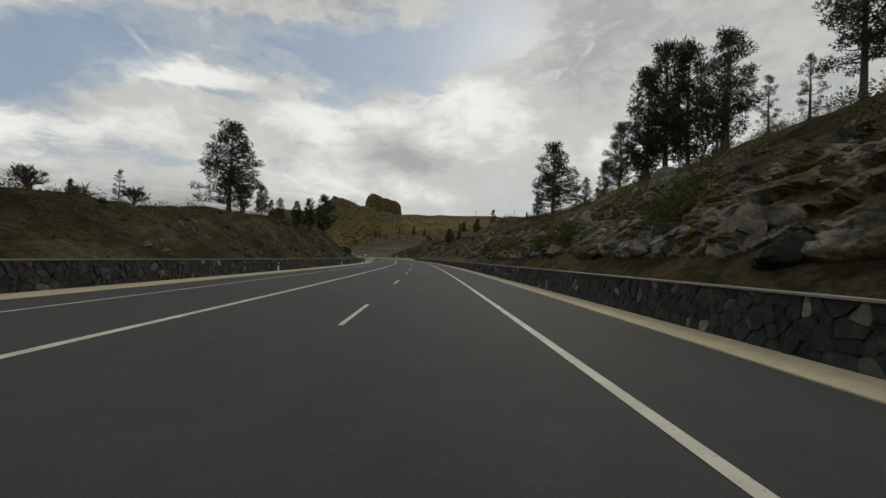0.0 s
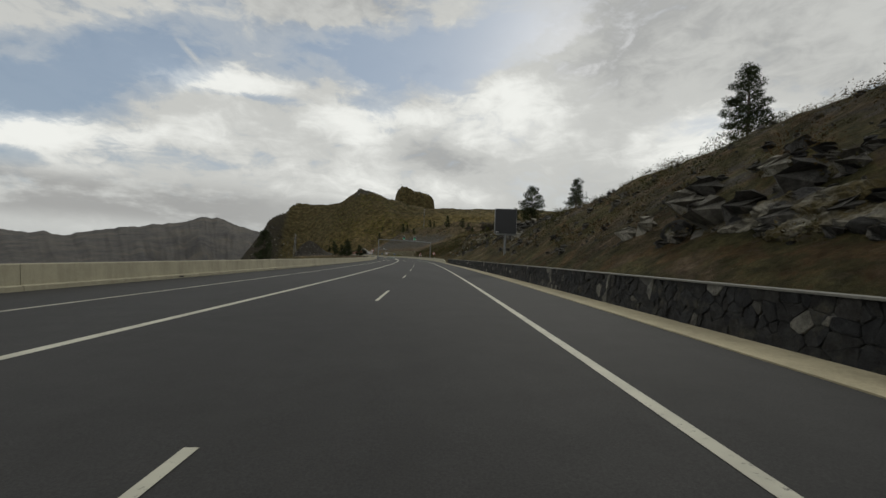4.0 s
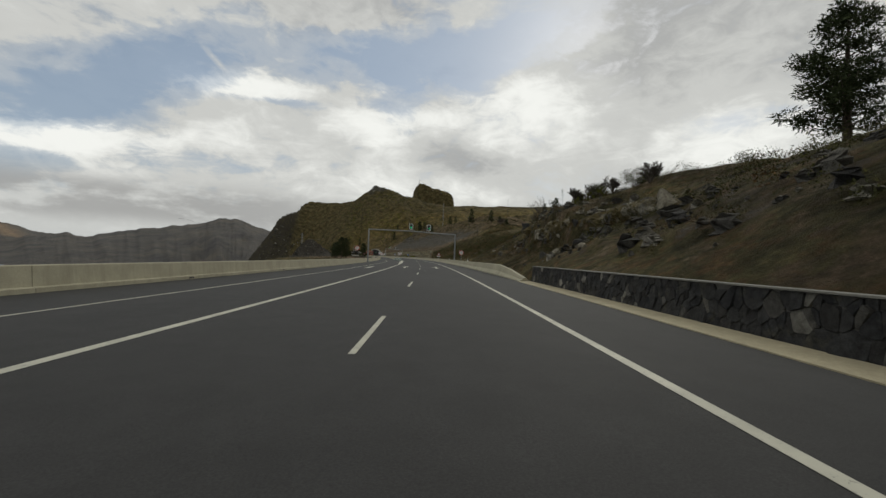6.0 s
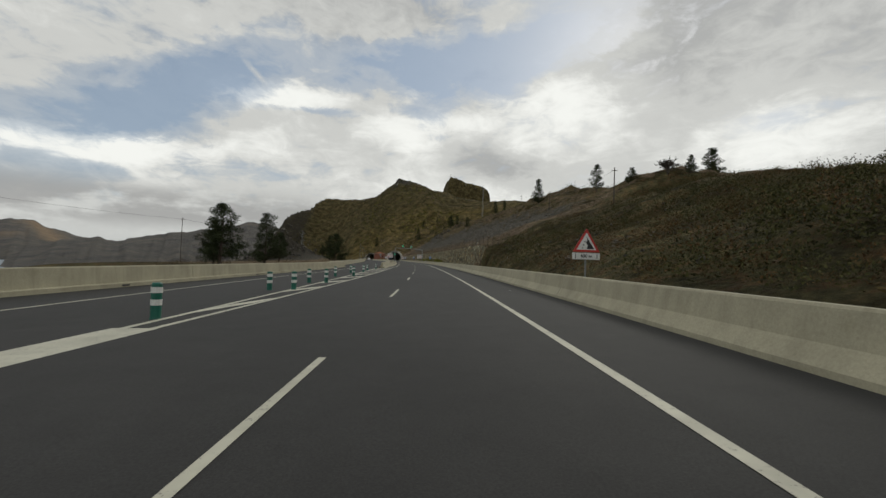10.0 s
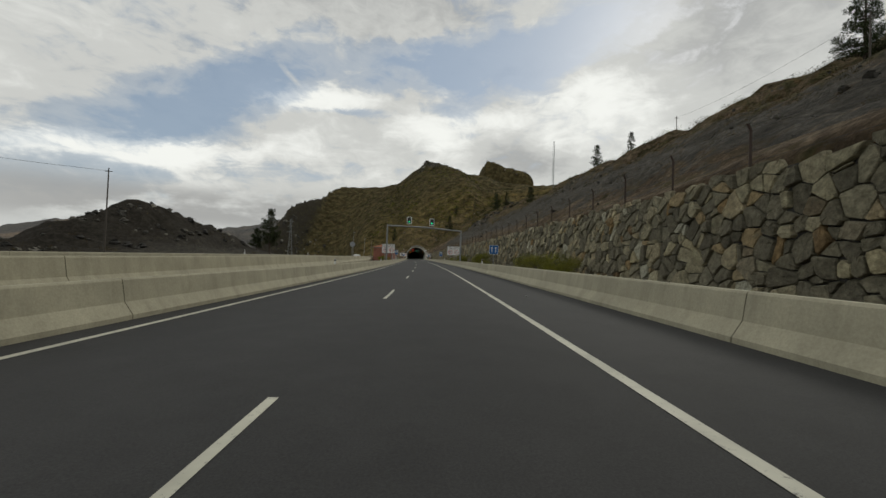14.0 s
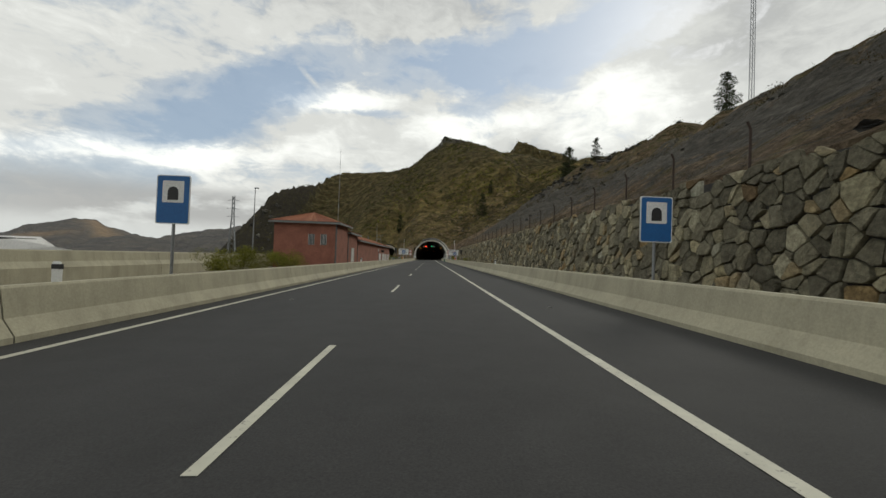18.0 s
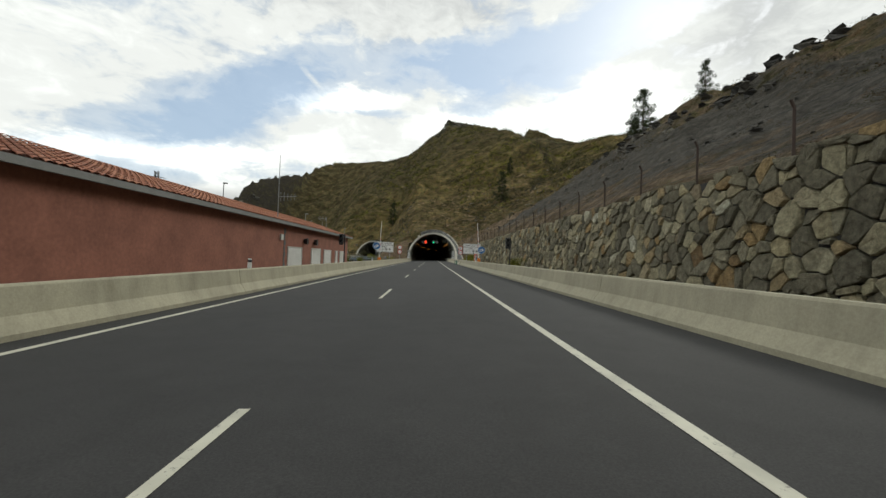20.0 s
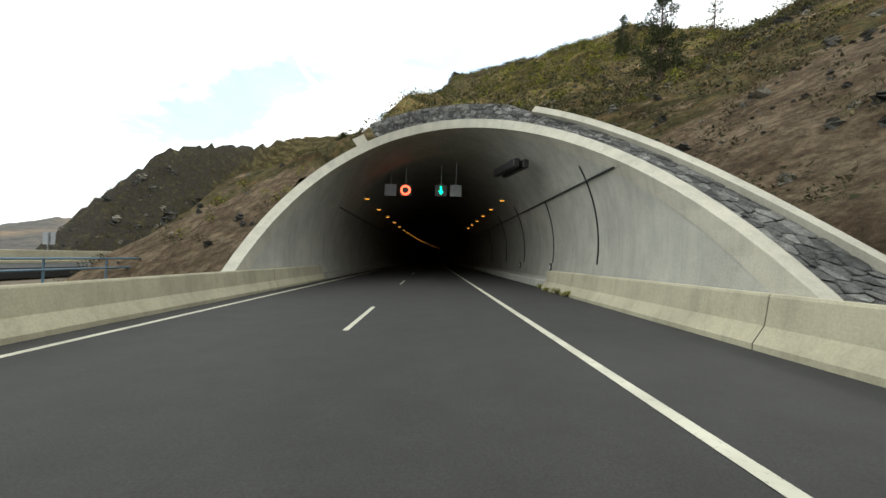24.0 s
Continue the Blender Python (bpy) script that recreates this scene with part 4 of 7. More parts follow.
barrier_run("weathered concrete safety barrier segment beside the lane", "right-hand barrier", 189, 627.4, 2.35, 1, JERSEY, 12.0, 0.0, True)
barrier_run("short concrete barrier segment beside the emergency gap", "right-hand barrier", 629.4, 635.6, 2.35, 1, JERSEY, 6.2)
barrier_run("weathered concrete safety barrier segment beside the lane", "right-hand barrier", 636.6, 684, 2.35, 1, JERSEY, 12.0)
barrier_run("weathered concrete safety barrier segment between the carriageways", "median barrier", 347, 690, -8.15, -1, JERSEY, 12.0, 0.0, True)
barrier_run("concrete parapet segment along the valley edge", "valley parapet", 110, 352, -15.1, -1, PARAPET, 14.0)
SECOND = [(0.0, -0.75), (0.0, 0.09), (0.17, 0.34), (0.235, 0.76), (0.26, 0.80), (0.39, 0.80), (0.415, 0.76), (0.48, 0.34), (0.65, 0.09), (0.65, -0.75)]
barrier_run("concrete barrier segment of the other carriageway", "second barrier", 352, 640, lambda s: float(inner_left(s)) + 0.1, 1, SECOND, 14.0, lambda s: float(rise_left(s)))
barrier_run("concrete parapet segment of the other carriageway", "outer parapet", 352, 735, lambda s: float(inner_left(s)) - 8.0, -1, PARAPET, 16.0, lambda s: float(rise_left(s)))


# ---- the tunnel
def bore_point(a, r):
    return BORE_LAT + r * math.cos(a), BORE_H + r * math.sin(a)


def rim(lat, h):
    return RIM_S + RIM_UP * (h - 0.8) + RIM_SKEW * (lat + 1)


ANGLES = [radians(x) for x in np.linspace(-16, 196, 54)]


def bore_sheet(r0, s_of, along, flip=False):
    sh = Shape()
    for a in ANGLES:
        la, h = bore_point(a, r0)
        first = s_of(la, h)
        for k in along:
            sh.v.append(tuple(place(first + (TUNNEL_END - first) * k, la, h)))
    n = len(along)
    for i in range(len(ANGLES) - 1):
        for j in range(n - 1):
            p = i * n + j
            q = (p, p + n, p + n + 1, p + 1)
            sh.f.append(q[::-1] if flip else q)
    return sh


def arch_band(r0, r1, front, back, a0, a1, n=40, wing=(0, 0)):
    """A ring of concrete round the mouth between two radii, following the slanting rim; wing: how far each edge runs straight on to the right."""
    rings = []
    for a in np.linspace(radians(a0), radians(a1), n):
        k = flare(a)
        (l0, h0), (l1, h1) = bore_point(a, r0 + k * wing[0]), bore_point(a, r1 + k * wing[1])
        c, d = rim(*bore_point(a, BORE_R + k * wing[0])), rim(*bore_point(a, BORE_R + k * wing[1]))
        rings.append([tuple(place(c + front, l0, h0)), tuple(place(d + front, l1, h1)), tuple(place(d + back, l1, h1)), tuple(place(c + back, l0, h0))])
    return Shape().rings(rings)


def flare(a):
    """How far the gutter right of the mouth leaves the ring, running straight down."""
    return 0.22 * (7.7 / np.cos(np.minimum(a, radians(40)) - radians(40)) - 7.7)


tunnel = thing("tunnel", Matrix(), "concrete road tunnel with a slanting arched mouth", "tunnel")
tunnel["kind"] = "structure"
part("lining", bore_sheet(BORE_R, lambda la, h: rim(la, h) + 0.05, [0, 0.01, 0.03, 0.06, 0.1, 0.2, 0.35, 0.55, 0.8, 1.0]), LINING, tunnel, "grey concrete lining, stained", smooth=True)
part("outer_shell", bore_sheet(BORE_R + 0.4, lambda la, h: rim(la, h) + 0.3, [0, 0.08, 0.16], True), PORTAL_CONCRETE, tunnel)
part("rim", arch_band(BORE_R - 0.02, BORE_R + 0.46, -0.12, 0.9, -14, 194), PORTAL_CONCRETE, tunnel, "pale concrete rim of the tunnel mouth")
part("gutter_band", arch_band(BORE_R + 1.0, BORE_R + 1.3, -0.3, 0.9, -14, 56, wing=(1, 1)), PORTAL_CONCRETE, tunnel, "pale concrete gutter over the stonework")
part("stone_bed", arch_band(BORE_R + 0.46, BORE_R + 1.02, 0.12, 2.2, -14, 62, wing=(0, 1)), MORTAR, tunnel)
part("stone_bed", arch_band(BORE_R + 0.46, BORE_R + 1.36, 0.12, 3.4, 62, 119), STONE_FILL, tunnel)
part("concrete_step", arch_band(BORE_R + 0.46, BORE_R + 0.95, 0.0, 2.6, 123, 128, 4), PORTAL_CONCRETE, tunnel)
# Black sheet closing the modelled bore; its colour stands in for the unlit depth
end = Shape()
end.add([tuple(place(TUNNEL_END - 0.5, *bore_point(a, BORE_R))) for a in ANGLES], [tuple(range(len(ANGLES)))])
part("far_end", end, simple("painted_tunnel_dark", (0.02, 0.02, 0.02), 1.0), tunnel)
part("kerb", strip("k", 683.6, TUNNEL_END, 2.6, 4.6, 0.34, 6, 0.45), LINING, tunnel)
part("kerb", strip("k", 690, TUNNEL_END, -8.9, -8.2, 0.35, 6, 0.45), LINING, tunnel)
# left tube of the pair
tube_two = thing("tunnel", Matrix(), "mouth of the second tunnel tube in the hillside", "tunnel")
tube_two["kind"] = "structure"
rings_o, rings_i = [], []
for a in np.linspace(radians(-10), radians(190), 30):
    la, h = -25.2 + 5.5 * math.cos(a), 1.5 + 5.5 * math.sin(a)
    lb, hb = -25.2 + 5.95 * math.cos(a), 1.5 + 5.95 * math.sin(a)
    c = 718 + 1.1 * max(h, 0)
    rings_o.append([tuple(place(c, la, h)), tuple(place(c, lb, hb)), tuple(place(c + 2, lb, hb)), tuple(place(c + 2, la, h))])
    rings_i.append([tuple(place(c, la, h)), tuple(place(770, la, h)), tuple(place(830, la, h))])
part("rim", Shape().rings(rings_o), PORTAL_CONCRETE, tube_two)
part("lining", Shape().rings([r for r in rings_i], False, False), LINING, tube_two)


# ---- stonework: irregular stones fitted to one another
def cells_of(width, tall, size, seed):
    """Irregular cells that fill a rectangle: each seed's share, cut by its neighbours."""
    rng = random.Random(seed)
    nx, ny = max(2, int(width / size)), max(2, int(tall / size))
    seeds, weight = {}, {}
    for i in range(nx):
        for j in range(ny):
            if rng.random() < 0.27:
                continue
            weight[i, j] = rng.choice((0.0, 0.0, 0.1, 0.4, 0.75)) * size * size
            seeds[i, j] = ((i + 0.5 + rng.uniform(-0.5, 0.5) + 0.5 * (j % 2)) * width / nx, (j + 0.5 + rng.uniform(-0.48, 0.48)) * tall / ny)
    out = []
    for (i, j), (px, py) in seeds.items():
        poly = [(max(0, px - 2 * size), max(0, py - 2 * size)), (min(width, px + 2 * size), max(0, py - 2 * size)), (min(width, px + 2 * size), min(tall, py + 2 * size)), (max(0, px - 2 * size), min(tall, py + 2 * size))]
        for a in range(i - 2, i + 3):
            for b in range(j - 2, j + 3):
                q = seeds.get((a, b))
                if q is None or (a, b) == (i, j):
                    continue
                nx_, ny_ = q[0] - px, q[1] - py
                t = min(0.85, max(0.15, 0.5 + (weight[i, j] - weight[a, b]) / (2 * (nx_ * nx_ + ny_ * ny_) + 1e-6)))
                mx, my = px + nx_ * t, py + ny_ * t
                d = [(x - mx) * nx_ + (y - my) * ny_ for x, y in poly]
                if max(d) <= 0:
                    continue
                cut = []
                for k in range(len(poly)):
                    k2 = (k + 1) % len(poly)
                    if d[k] <= 0:
                        cut.append(poly[k])
                    if (d[k] <= 0) != (d[k2] <= 0):
                        t = d[k] / (d[k] - d[k2])
                        cut.append((poly[k][0] + t * (poly[k2][0] - poly[k][0]), poly[k][1] + t * (poly[k2][1] - poly[k][1])))
                poly = cut
                if len(poly) < 3:
                    break
            if len(poly) < 3:
                break
        if len(poly) >= 3:
            out.append(poly)
    return out


def stone_shape(poly, joint, proud, rng, surface):
    """One stone: a rim sunk into the joint, a shoulder and a broken face. surface(u, v, out) gives world points."""
    cx, cy = sum(p[0] for p in poly) / len(poly), sum(p[1] for p in poly) / len(poly)
    size = max(0.05, min(math.hypot(p[0] - cx, p[1] - cy) for p in poly))
    k = max(0.5, 1 - joint / size)
    pts = []
    for a in range(len(poly)):
        p, q = poly[a], poly[(a + 1) % len(poly)]
        if math.hypot(p[0] - q[0], p[1] - q[1]) > 0.05:
            pts.append(((p[0] * 0.89 + q[0] * 0.11), (p[1] * 0.89 + q[1] * 0.11)))
            pts.append(((p[0] * 0.11 + q[0] * 0.89), (p[1] * 0.11 + q[1] * 0.89)))
    if len(pts) < 3:
        pts = list(poly)
    n, lift = len(pts), proud * rng.uniform(0.4, 1.35)
    tilt_u, tilt_v = rng.uniform(-0.16, 0.16), rng.uniform(-0.2, 0.14)
    wob = [rng.uniform(0.93, 1.04) if proud > 0.05 else rng.uniform(0.985, 1.0) for _ in pts]
    flat = []
    for scale, out in ((k, -0.06), (k * 0.985, lift * 0.8), (k * 0.90, lift)):
        for (x, y), wb in zip(pts, wob):
            u, v = cx + (x - cx) * scale * wb, cy + (y - cy) * scale * wb
            o = out + ((u - cx) * tilt_u + (v - cy) * tilt_v if out > 0 else 0) + (rng.uniform(-0.2, 0.22) * proud if out > 0 else 0)
            flat.append((u, v, o))
    flat.append((cx, cy, lift * rng.uniform(0.95, 1.2)))
    f = []
    for r in range(2):
        for a in range(n):
            b = (a + 1) % n
            f.append((r * n + a, r * n + b, (r + 1) * n + b, (r + 1) * n + a))
    f += [(2 * n + a, 2 * n + (a + 1) % n, 3 * n) for a in range(n)]
    u, v, o = np.array(flat).T
    return surface(u, v, o), f


def stone_wall(name, label, s0, s1, lat, batter, tall, size, joint, proud, side, one, many, picked, seed, cap=None):
    """A wall of fitted stones with its mortar core; side 1: its face looks to the left, -1: to the right."""
    top = (lambda s: tall(s)) if callable(tall) else (lambda s: tall)
    full = max(top(s) for s in np.linspace(s0, s1, 60))
    rng = random.Random(seed)
    core = Shape()
    rings = []
    for s in np.linspace(s0, s1, int((s1 - s0) / 4) + 2):
        t = top(s) - (0.0 if cap else 0.2)
        rings.append([tuple(place(s, lat + side * x, z)) for x, z in ((0.03, -0.3), (0.03 + batter * t, t), (0.5 + batter * t, t), (0.9, -0.3))])
    core.rings(rings)
    root = part(name, core, LAVA_MORTAR if one is LAVA_ONE else MORTAR)
    tagged(root, label, "wall", kind="structure")

    def surface(u, v, o):
        s = s0 + u
        return place(s, lat + side * (batter * v - o), v)

    rest = Shape()
    for poly in cells_of(s1 - s0, full + (0.0 if cap else 0.16), size, seed):
        cu, cv = sum(p[0] for p in poly) / len(poly), sum(p[1] for p in poly) / len(poly)
        limit = top(s0 + cu) + (0.0 if cap else rng.uniform(-0.10, 0.16))
        if cv > limit - 0.06:
            continue
        poly = [(x, min(y, limit)) for x, y in poly]
        pts, f = stone_shape(poly, joint, proud, rng, surface)
        if side < 0:
            f = [q[::-1] for q in f]
        if picked[0] <= s0 + cu < picked[1]:
            ob = Shape().add(pts.tolist(), f)
            part("stone", ob, one, root)
        else:
            rest.add(pts.tolist(), f)
    if rest.v:
        tagged(part("stones", rest, many, root), kind="stuff")
    if cap:
        thick, deep, mat = cap
        rings = []
        for s in np.linspace(s0, s1, int((s1 - s0) / 4) + 2):
            t = top(s)
            x0 = batter * t
            rings.append([tuple(place(s, lat + side * (x0 + x), t + z)) for x, z in ((-0.05, 0.0), (-0.05, thick), (deep, thick), (deep, 0.0))])
        part("coping", Shape().rings(rings), mat, root, "pale mortar coping")
    return root


CAP = make_concrete("wall_coping_mortar", (0.20, 0.195, 0.17), False)
stone_wall("wall_lava", "low wall of dark lava stones with a pale coping", -40, 189, 3.05, 0.06, 0.82, 0.19, 0.003, 0.016, 1, LAVA_ONE, LAVA_MANY, (17, 25), 21, (0.03, 0.2, CAP))
stone_wall("wall_lava", "low dark stone wall along the far side of the road", -40, 110, -15.2, 0.05, 1.05, 0.24, 0.005, 0.03, -1, LAVA_ONE, LAVA_MANY, (40, 62), 22, (0.06, 0.4, CAP))
stone_wall("wall_rubble", "tall retaining wall of large grey and ochre rubble stones", 326, 666, 7.75, 0.13, lambda s: float(keyed(s, [(326, 0.5), (356, 4.1), (372, 4.35), (664, 4.5), (666, 4.4)])), 0.45, 0.018, 0.13, 1, STONE_ONE, STONE_MANY, (408, 421), 23)

# stone fill over the tunnel mouth
rng = random.Random(31)
fill = Shape()
arc0, arc1 = -13.0, 119.0
arc_len = radians(arc1 - arc0) * (BORE_R + 0.8)


def fill_surface(u, v, o):
    a = radians(arc0) + u / (BORE_R + 0.8)
    r = BORE_R + 0.48 + v * (0.53 + flare(a) + 0.35 * smooth01(50, 66, np.degrees(a)))
    la, h = BORE_LAT + r * np.cos(a), BORE_H + r * np.sin(a)
    out = BORE_R + v * flare(a)
    c = rim(BORE_LAT + out * np.cos(a), BORE_H + out * np.sin(a))
    return place(c + 0.1 - o, la, h)


for poly in cells_of(arc_len, 1.0, 0.17, 33):
    pts, f = stone_shape(poly, 0.008, 0.07, rng, fill_surface)
    fill.add(pts.tolist(), [q[::-1] for q in f])
tagged(part("stones", fill, STONE_FILL, tunnel, "grey stone fill above the mouth"), kind="stuff")


# ---- trees, scrub and loose rock
def leaf_mesh(name, centres, radii, count, leaf, squash, material, seed, narrow=0.45, upward=0.25):
    """Clumps of small three-cornered leaves round the centres."""
    rng = np.random.RandomState(seed)
    c, r = np.repeat(np.asarray(centres, float), count, 0), np.repeat(np.asarray(radii, float), count)
    d = rng.normal(size=c.shape)
    d /= np.linalg.norm(d, axis=1, keepdims=True)
    d[:, 2] += upward
    p = c + d * (r * rng.uniform(0.35, 1.0, len(r)))[:, None] * np.array([1, 1, squash])
    a = rng.normal(size=c.shape) + d * 1.2
    a /= np.linalg.norm(a, axis=1, keepdims=True)
    b = np.cross(a, rng.normal(size=c.shape))
    b /= np.linalg.norm(b, axis=1, keepdims=True)
    size = (leaf * r * rng.uniform(0.6, 1.35, len(r)))[:, None]
    tri = np.stack([p - b * size * narrow, p + b * size * narrow, p + a * size * 1.5], 1).reshape(-1, 3)
    me = bpy.data.meshes.new(name)
    n = len(tri)
    me.vertices.add(n)
    me.vertices.foreach_set("co", tri.astype(np.float32).reshape(-1))
    me.loops.add(n)
    me.loops.foreach_set("vertex_index", np.arange(n, dtype=np.int32))
    me.polygons.add(n // 3)
    me.polygons.foreach_set("loop_start", np.arange(0, n, 3, dtype=np.int32))
    me.update(calc_edges=True)
    me.materials.append(material)
    return me


def pine_meshes(seed, style):
    """A Canary pine 10 m tall: trunk and limbs, and a crown of needle tufts."""
    rng = random.Random(seed)
    wood = Shape()
    lean = (rng.uniform(-0.3, 0.3), rng.uniform(-0.3, 0.3))
    mid = lambda z: (lean[0] * math.sin(z * 0.3), lean[1] * math.sin(z * 0.25), z)
    wood.tube([mid(z) for z in (-0.6, 0, 2, 4, 6, 8, 9.6)], [0.26, 0.21, 0.17, 0.14, 0.10, 0.06, 0.02], 8)
    tufts, radii = [], []
    start, reach, count, tuft = {"full": (1.1, 2.5, 50, 0.62), "tall": (1.7, 2.0, 54, 0.52), "cone": (0.5, 2.1, 52, 0.54), "thin": (2.2, 1.6, 26, 0.42)}[style]
    for i in range(count):
        z = start + (9.5 - start) * (i + rng.random()) / count
        u = (z - start) / (9.8 - start)
        shape = {"full": (1 - u ** 1.3) * 0.92 + 0.10, "tall": (1 - u ** 1.25) * (0.6 + 0.4 * min(1, u * 4)) + 0.13, "cone": (1 - u) * 0.95 + 0.12, "thin": (1 - u ** 1.5) * 0.7 + 0.2}[style]
        length = reach * shape * rng.uniform(0.55, 1.2)
        az = i * 2.4 + rng.uniform(-0.5, 0.5)
        rise = rng.uniform(0.05, 0.45) + 0.35 * u
        x0, y0, _ = mid(z)
        tip = (x0 + math.cos(az) * length, y0 + math.sin(az) * length, z + length * rise)
        elbow = (x0 + math.cos(az) * length * 0.5, y0 + math.sin(az) * length * 0.5, z + length * rise * 0.3)
        wood.tube([(x0, y0, z), elbow, tip], [0.055 * (1.1 - u) + 0.015, 0.03, 0.01], 5, False)
        steps = max(1, int(length / 0.62))
        for k in range(1, steps + 1):
            t = k / steps
            if t < 0.3 and steps > 1:
                continue
            w = rng.uniform(0.72, 1.15)
            tufts.append((x0 + math.cos(az) * length * t + rng.uniform(-0.28, 0.28), y0 + math.sin(az) * length * t + rng.uniform(-0.28, 0.28), z + length * rise * t * t + rng.uniform(-0.1, 0.3)))
            radii.append(tuft * w * 1.1)
    for k in range(4):
        tufts.append((mid(9.5)[0] + rng.uniform(-0.2, 0.2), mid(9.5)[1] + rng.uniform(-0.2, 0.2), 9.1 + 0.25 * k))
        radii.append(0.36)
    crown = leaf_mesh("crown", tufts, [r * 1.0 for r in radii], 170, 0.24, 0.8, NEEDLES, seed, 0.24, 0.25)
    trunk = wood.mesh("trunk")
    trunk.materials.append(BARK)
    return trunk, crown


PINES = {}
for style in ("full", "tall", "cone", "thin"):
    PINES[style] = [pine_meshes(40 + 7 * k + len(style), style) for k in range(3)]
PINE_LABEL = {"full": "broad dark green pine with dense needle tufts", "tall": "tall dark pine with a bare lower trunk", "cone": "conical dense young pine", "thin": "thin sparse pine with a few needle tufts"}


def pine(s, lat, top, style, k=0, wide=1.0):
    h = float(height(s, lat))
    tall = max(1.2, top - h)
    rng = random.Random(int(s * 13 + lat * 7))
    z = tall / 9.9
    m = spot(s, lat, h - 0.05) @ Matrix.Rotation(rng.uniform(0, 6.28), 4, "Z") @ Matrix.Diagonal((z * wide, z * wide, z, 1))
    root = thing("pine_tree", m, PINE_LABEL[style] + (" on the hilltop" if lat > 0 else " beyond the road"), "tree", "pines")
    part("trunk", PINES[style][k % 3][0], BARK, root)
    part("crown", PINES[style][k % 3][1], NEEDLES, root)
    return root


for i, row in enumerate((
        (73, 21.5, 22.4, "full", 1.25), (80, 21, 14.8, "cone"), (82, 22.5, 15.2, "thin"), (66, 23, 16.2, "thin"), (60, 22, 13.9, "cone"), (56, 22, 11.7, "cone"), (52, 21, 14.2, "cone"), (50, 22, 18.7, "tall"), (44, 22, 22.9, "tall"),
        (42, 23, 24.6, "tall", 1.0), (40.5, 24.5, 23.8, "full", 0.85), (34, 23, 19.4, "thin"), (32, 22, 20.3, "tall"), (28, 22, 14.8, "thin"), (25, 22, 14.8, "thin"), (20, 20, 19, "tall"), (47, 24, 17, "cone"), (37, 25, 16, "thin"),
        (116, 20, 15.6, "cone"), (138, 20, 15.0, "full", 1.2), (84, 20, 11.4, "cone"), (186.8, 18.5, 14.7, "full", 1.45), (167, 19, 12.6, "full", 1.3), (122, 22, 13.2, "thin"),
        (404, 90, 39.6, "full", 1.2), (440, 100, 42, "cone"), (390, 45, 28.6, "tall"), (371, 44, 23.3, "full", 1.3), (346, 40, 19.4, "full", 1.2), (352, 41, 18.4, "full", 1.3), (377, 46, 22.8, "full", 1.3), (444, 48, 35.6, "cone", 1.2), (502, 51, 35.5, "cone"), (524, 52, 38.2, "cone", 1.15),
        (575.5, 46, 33.4, "cone", 1.2), (640, 50, 41.2, "cone"), (660, 48, 43.4, "cone", 1.25), (668, 50, 39.5, "full"), (712, 22.5, 33, "cone"), (738, 30, 45, "cone", 0.9), (736, 45, 49.5, "thin"), (746, -20, 25, "cone"),
        (52, -26, 17.4, "full", 1.35), (39, -30, 9.0, "thin"), (60, -25, 11.4, "full"), (64, -25, 9.9, "cone"), (68, -25, 10.7, "cone", 1.1), (73, -24, 9.4, "cone"), (78, -25, 11.4, "full"), (87, -25, 13.2, "full"), (95, -23.5, 15.2, "tall", 1.25), (84, -24, 8.4, "cone"), (35, -31, 7.4, "cone"),
        (343, -31.3, 8.9, "full", 1.35), (347, -34, 7.0, "cone", 1.35), (360, -31, 9.4, "cone", 1.35), (395, -24.5, 8.0, "full", 1.4), (399, -40, 7.8, "full", 1.35), (511, -42.3, 13.2, "tall", 1.0), (174, -26, 4.9, "cone", 1.3), (512, -46, 8, "full", 1.35))):
    wide = row[4] if len(row) > 4 else 1.0
    row = row[:4]
    pine(*row, i, wide)


def bare_tree(s, lat, tall, seed):
    rng = random.Random(seed)
    sh = Shape()

    def grow(p, d, length, r, depth):
        q = (p[0] + d[0] * length, p[1] + d[1] * length, p[2] + d[2] * length)
        sh.tube([p, q], [max(r, 0.014), max(r * 0.65, 0.011)], 5, False)
        if depth == 0:
            return
        for k in range(3 if depth > 1 else 4):
            w = 0.35 if k == 0 else 0.85
            v = Vector((d[0] + rng.uniform(-w, w), d[1] + rng.uniform(-w, w), d[2] * 0.9 + rng.uniform(-0.3, 0.4))).normalized()
            start = Vector(p).lerp(Vector(q), 1.0 if k == 0 else rng.uniform(0.45, 1.0))
            grow(tuple(start), v, length * rng.uniform(0.6, 0.9), r * 0.6, depth - 1)

    for _ in range(3):
        grow((0, 0, -0.2), Vector((rng.uniform(-0.3, 0.3), rng.uniform(-0.3, 0.3), 1)).normalized(), tall * 0.22, 0.12, 5)
    root = thing("bare_tree", spot(s, lat, float(height(s, lat))), "leafless grey tree with fine branches on the hillside", "tree", "bare trees")
    part("crown", sh, TWIGS, root)


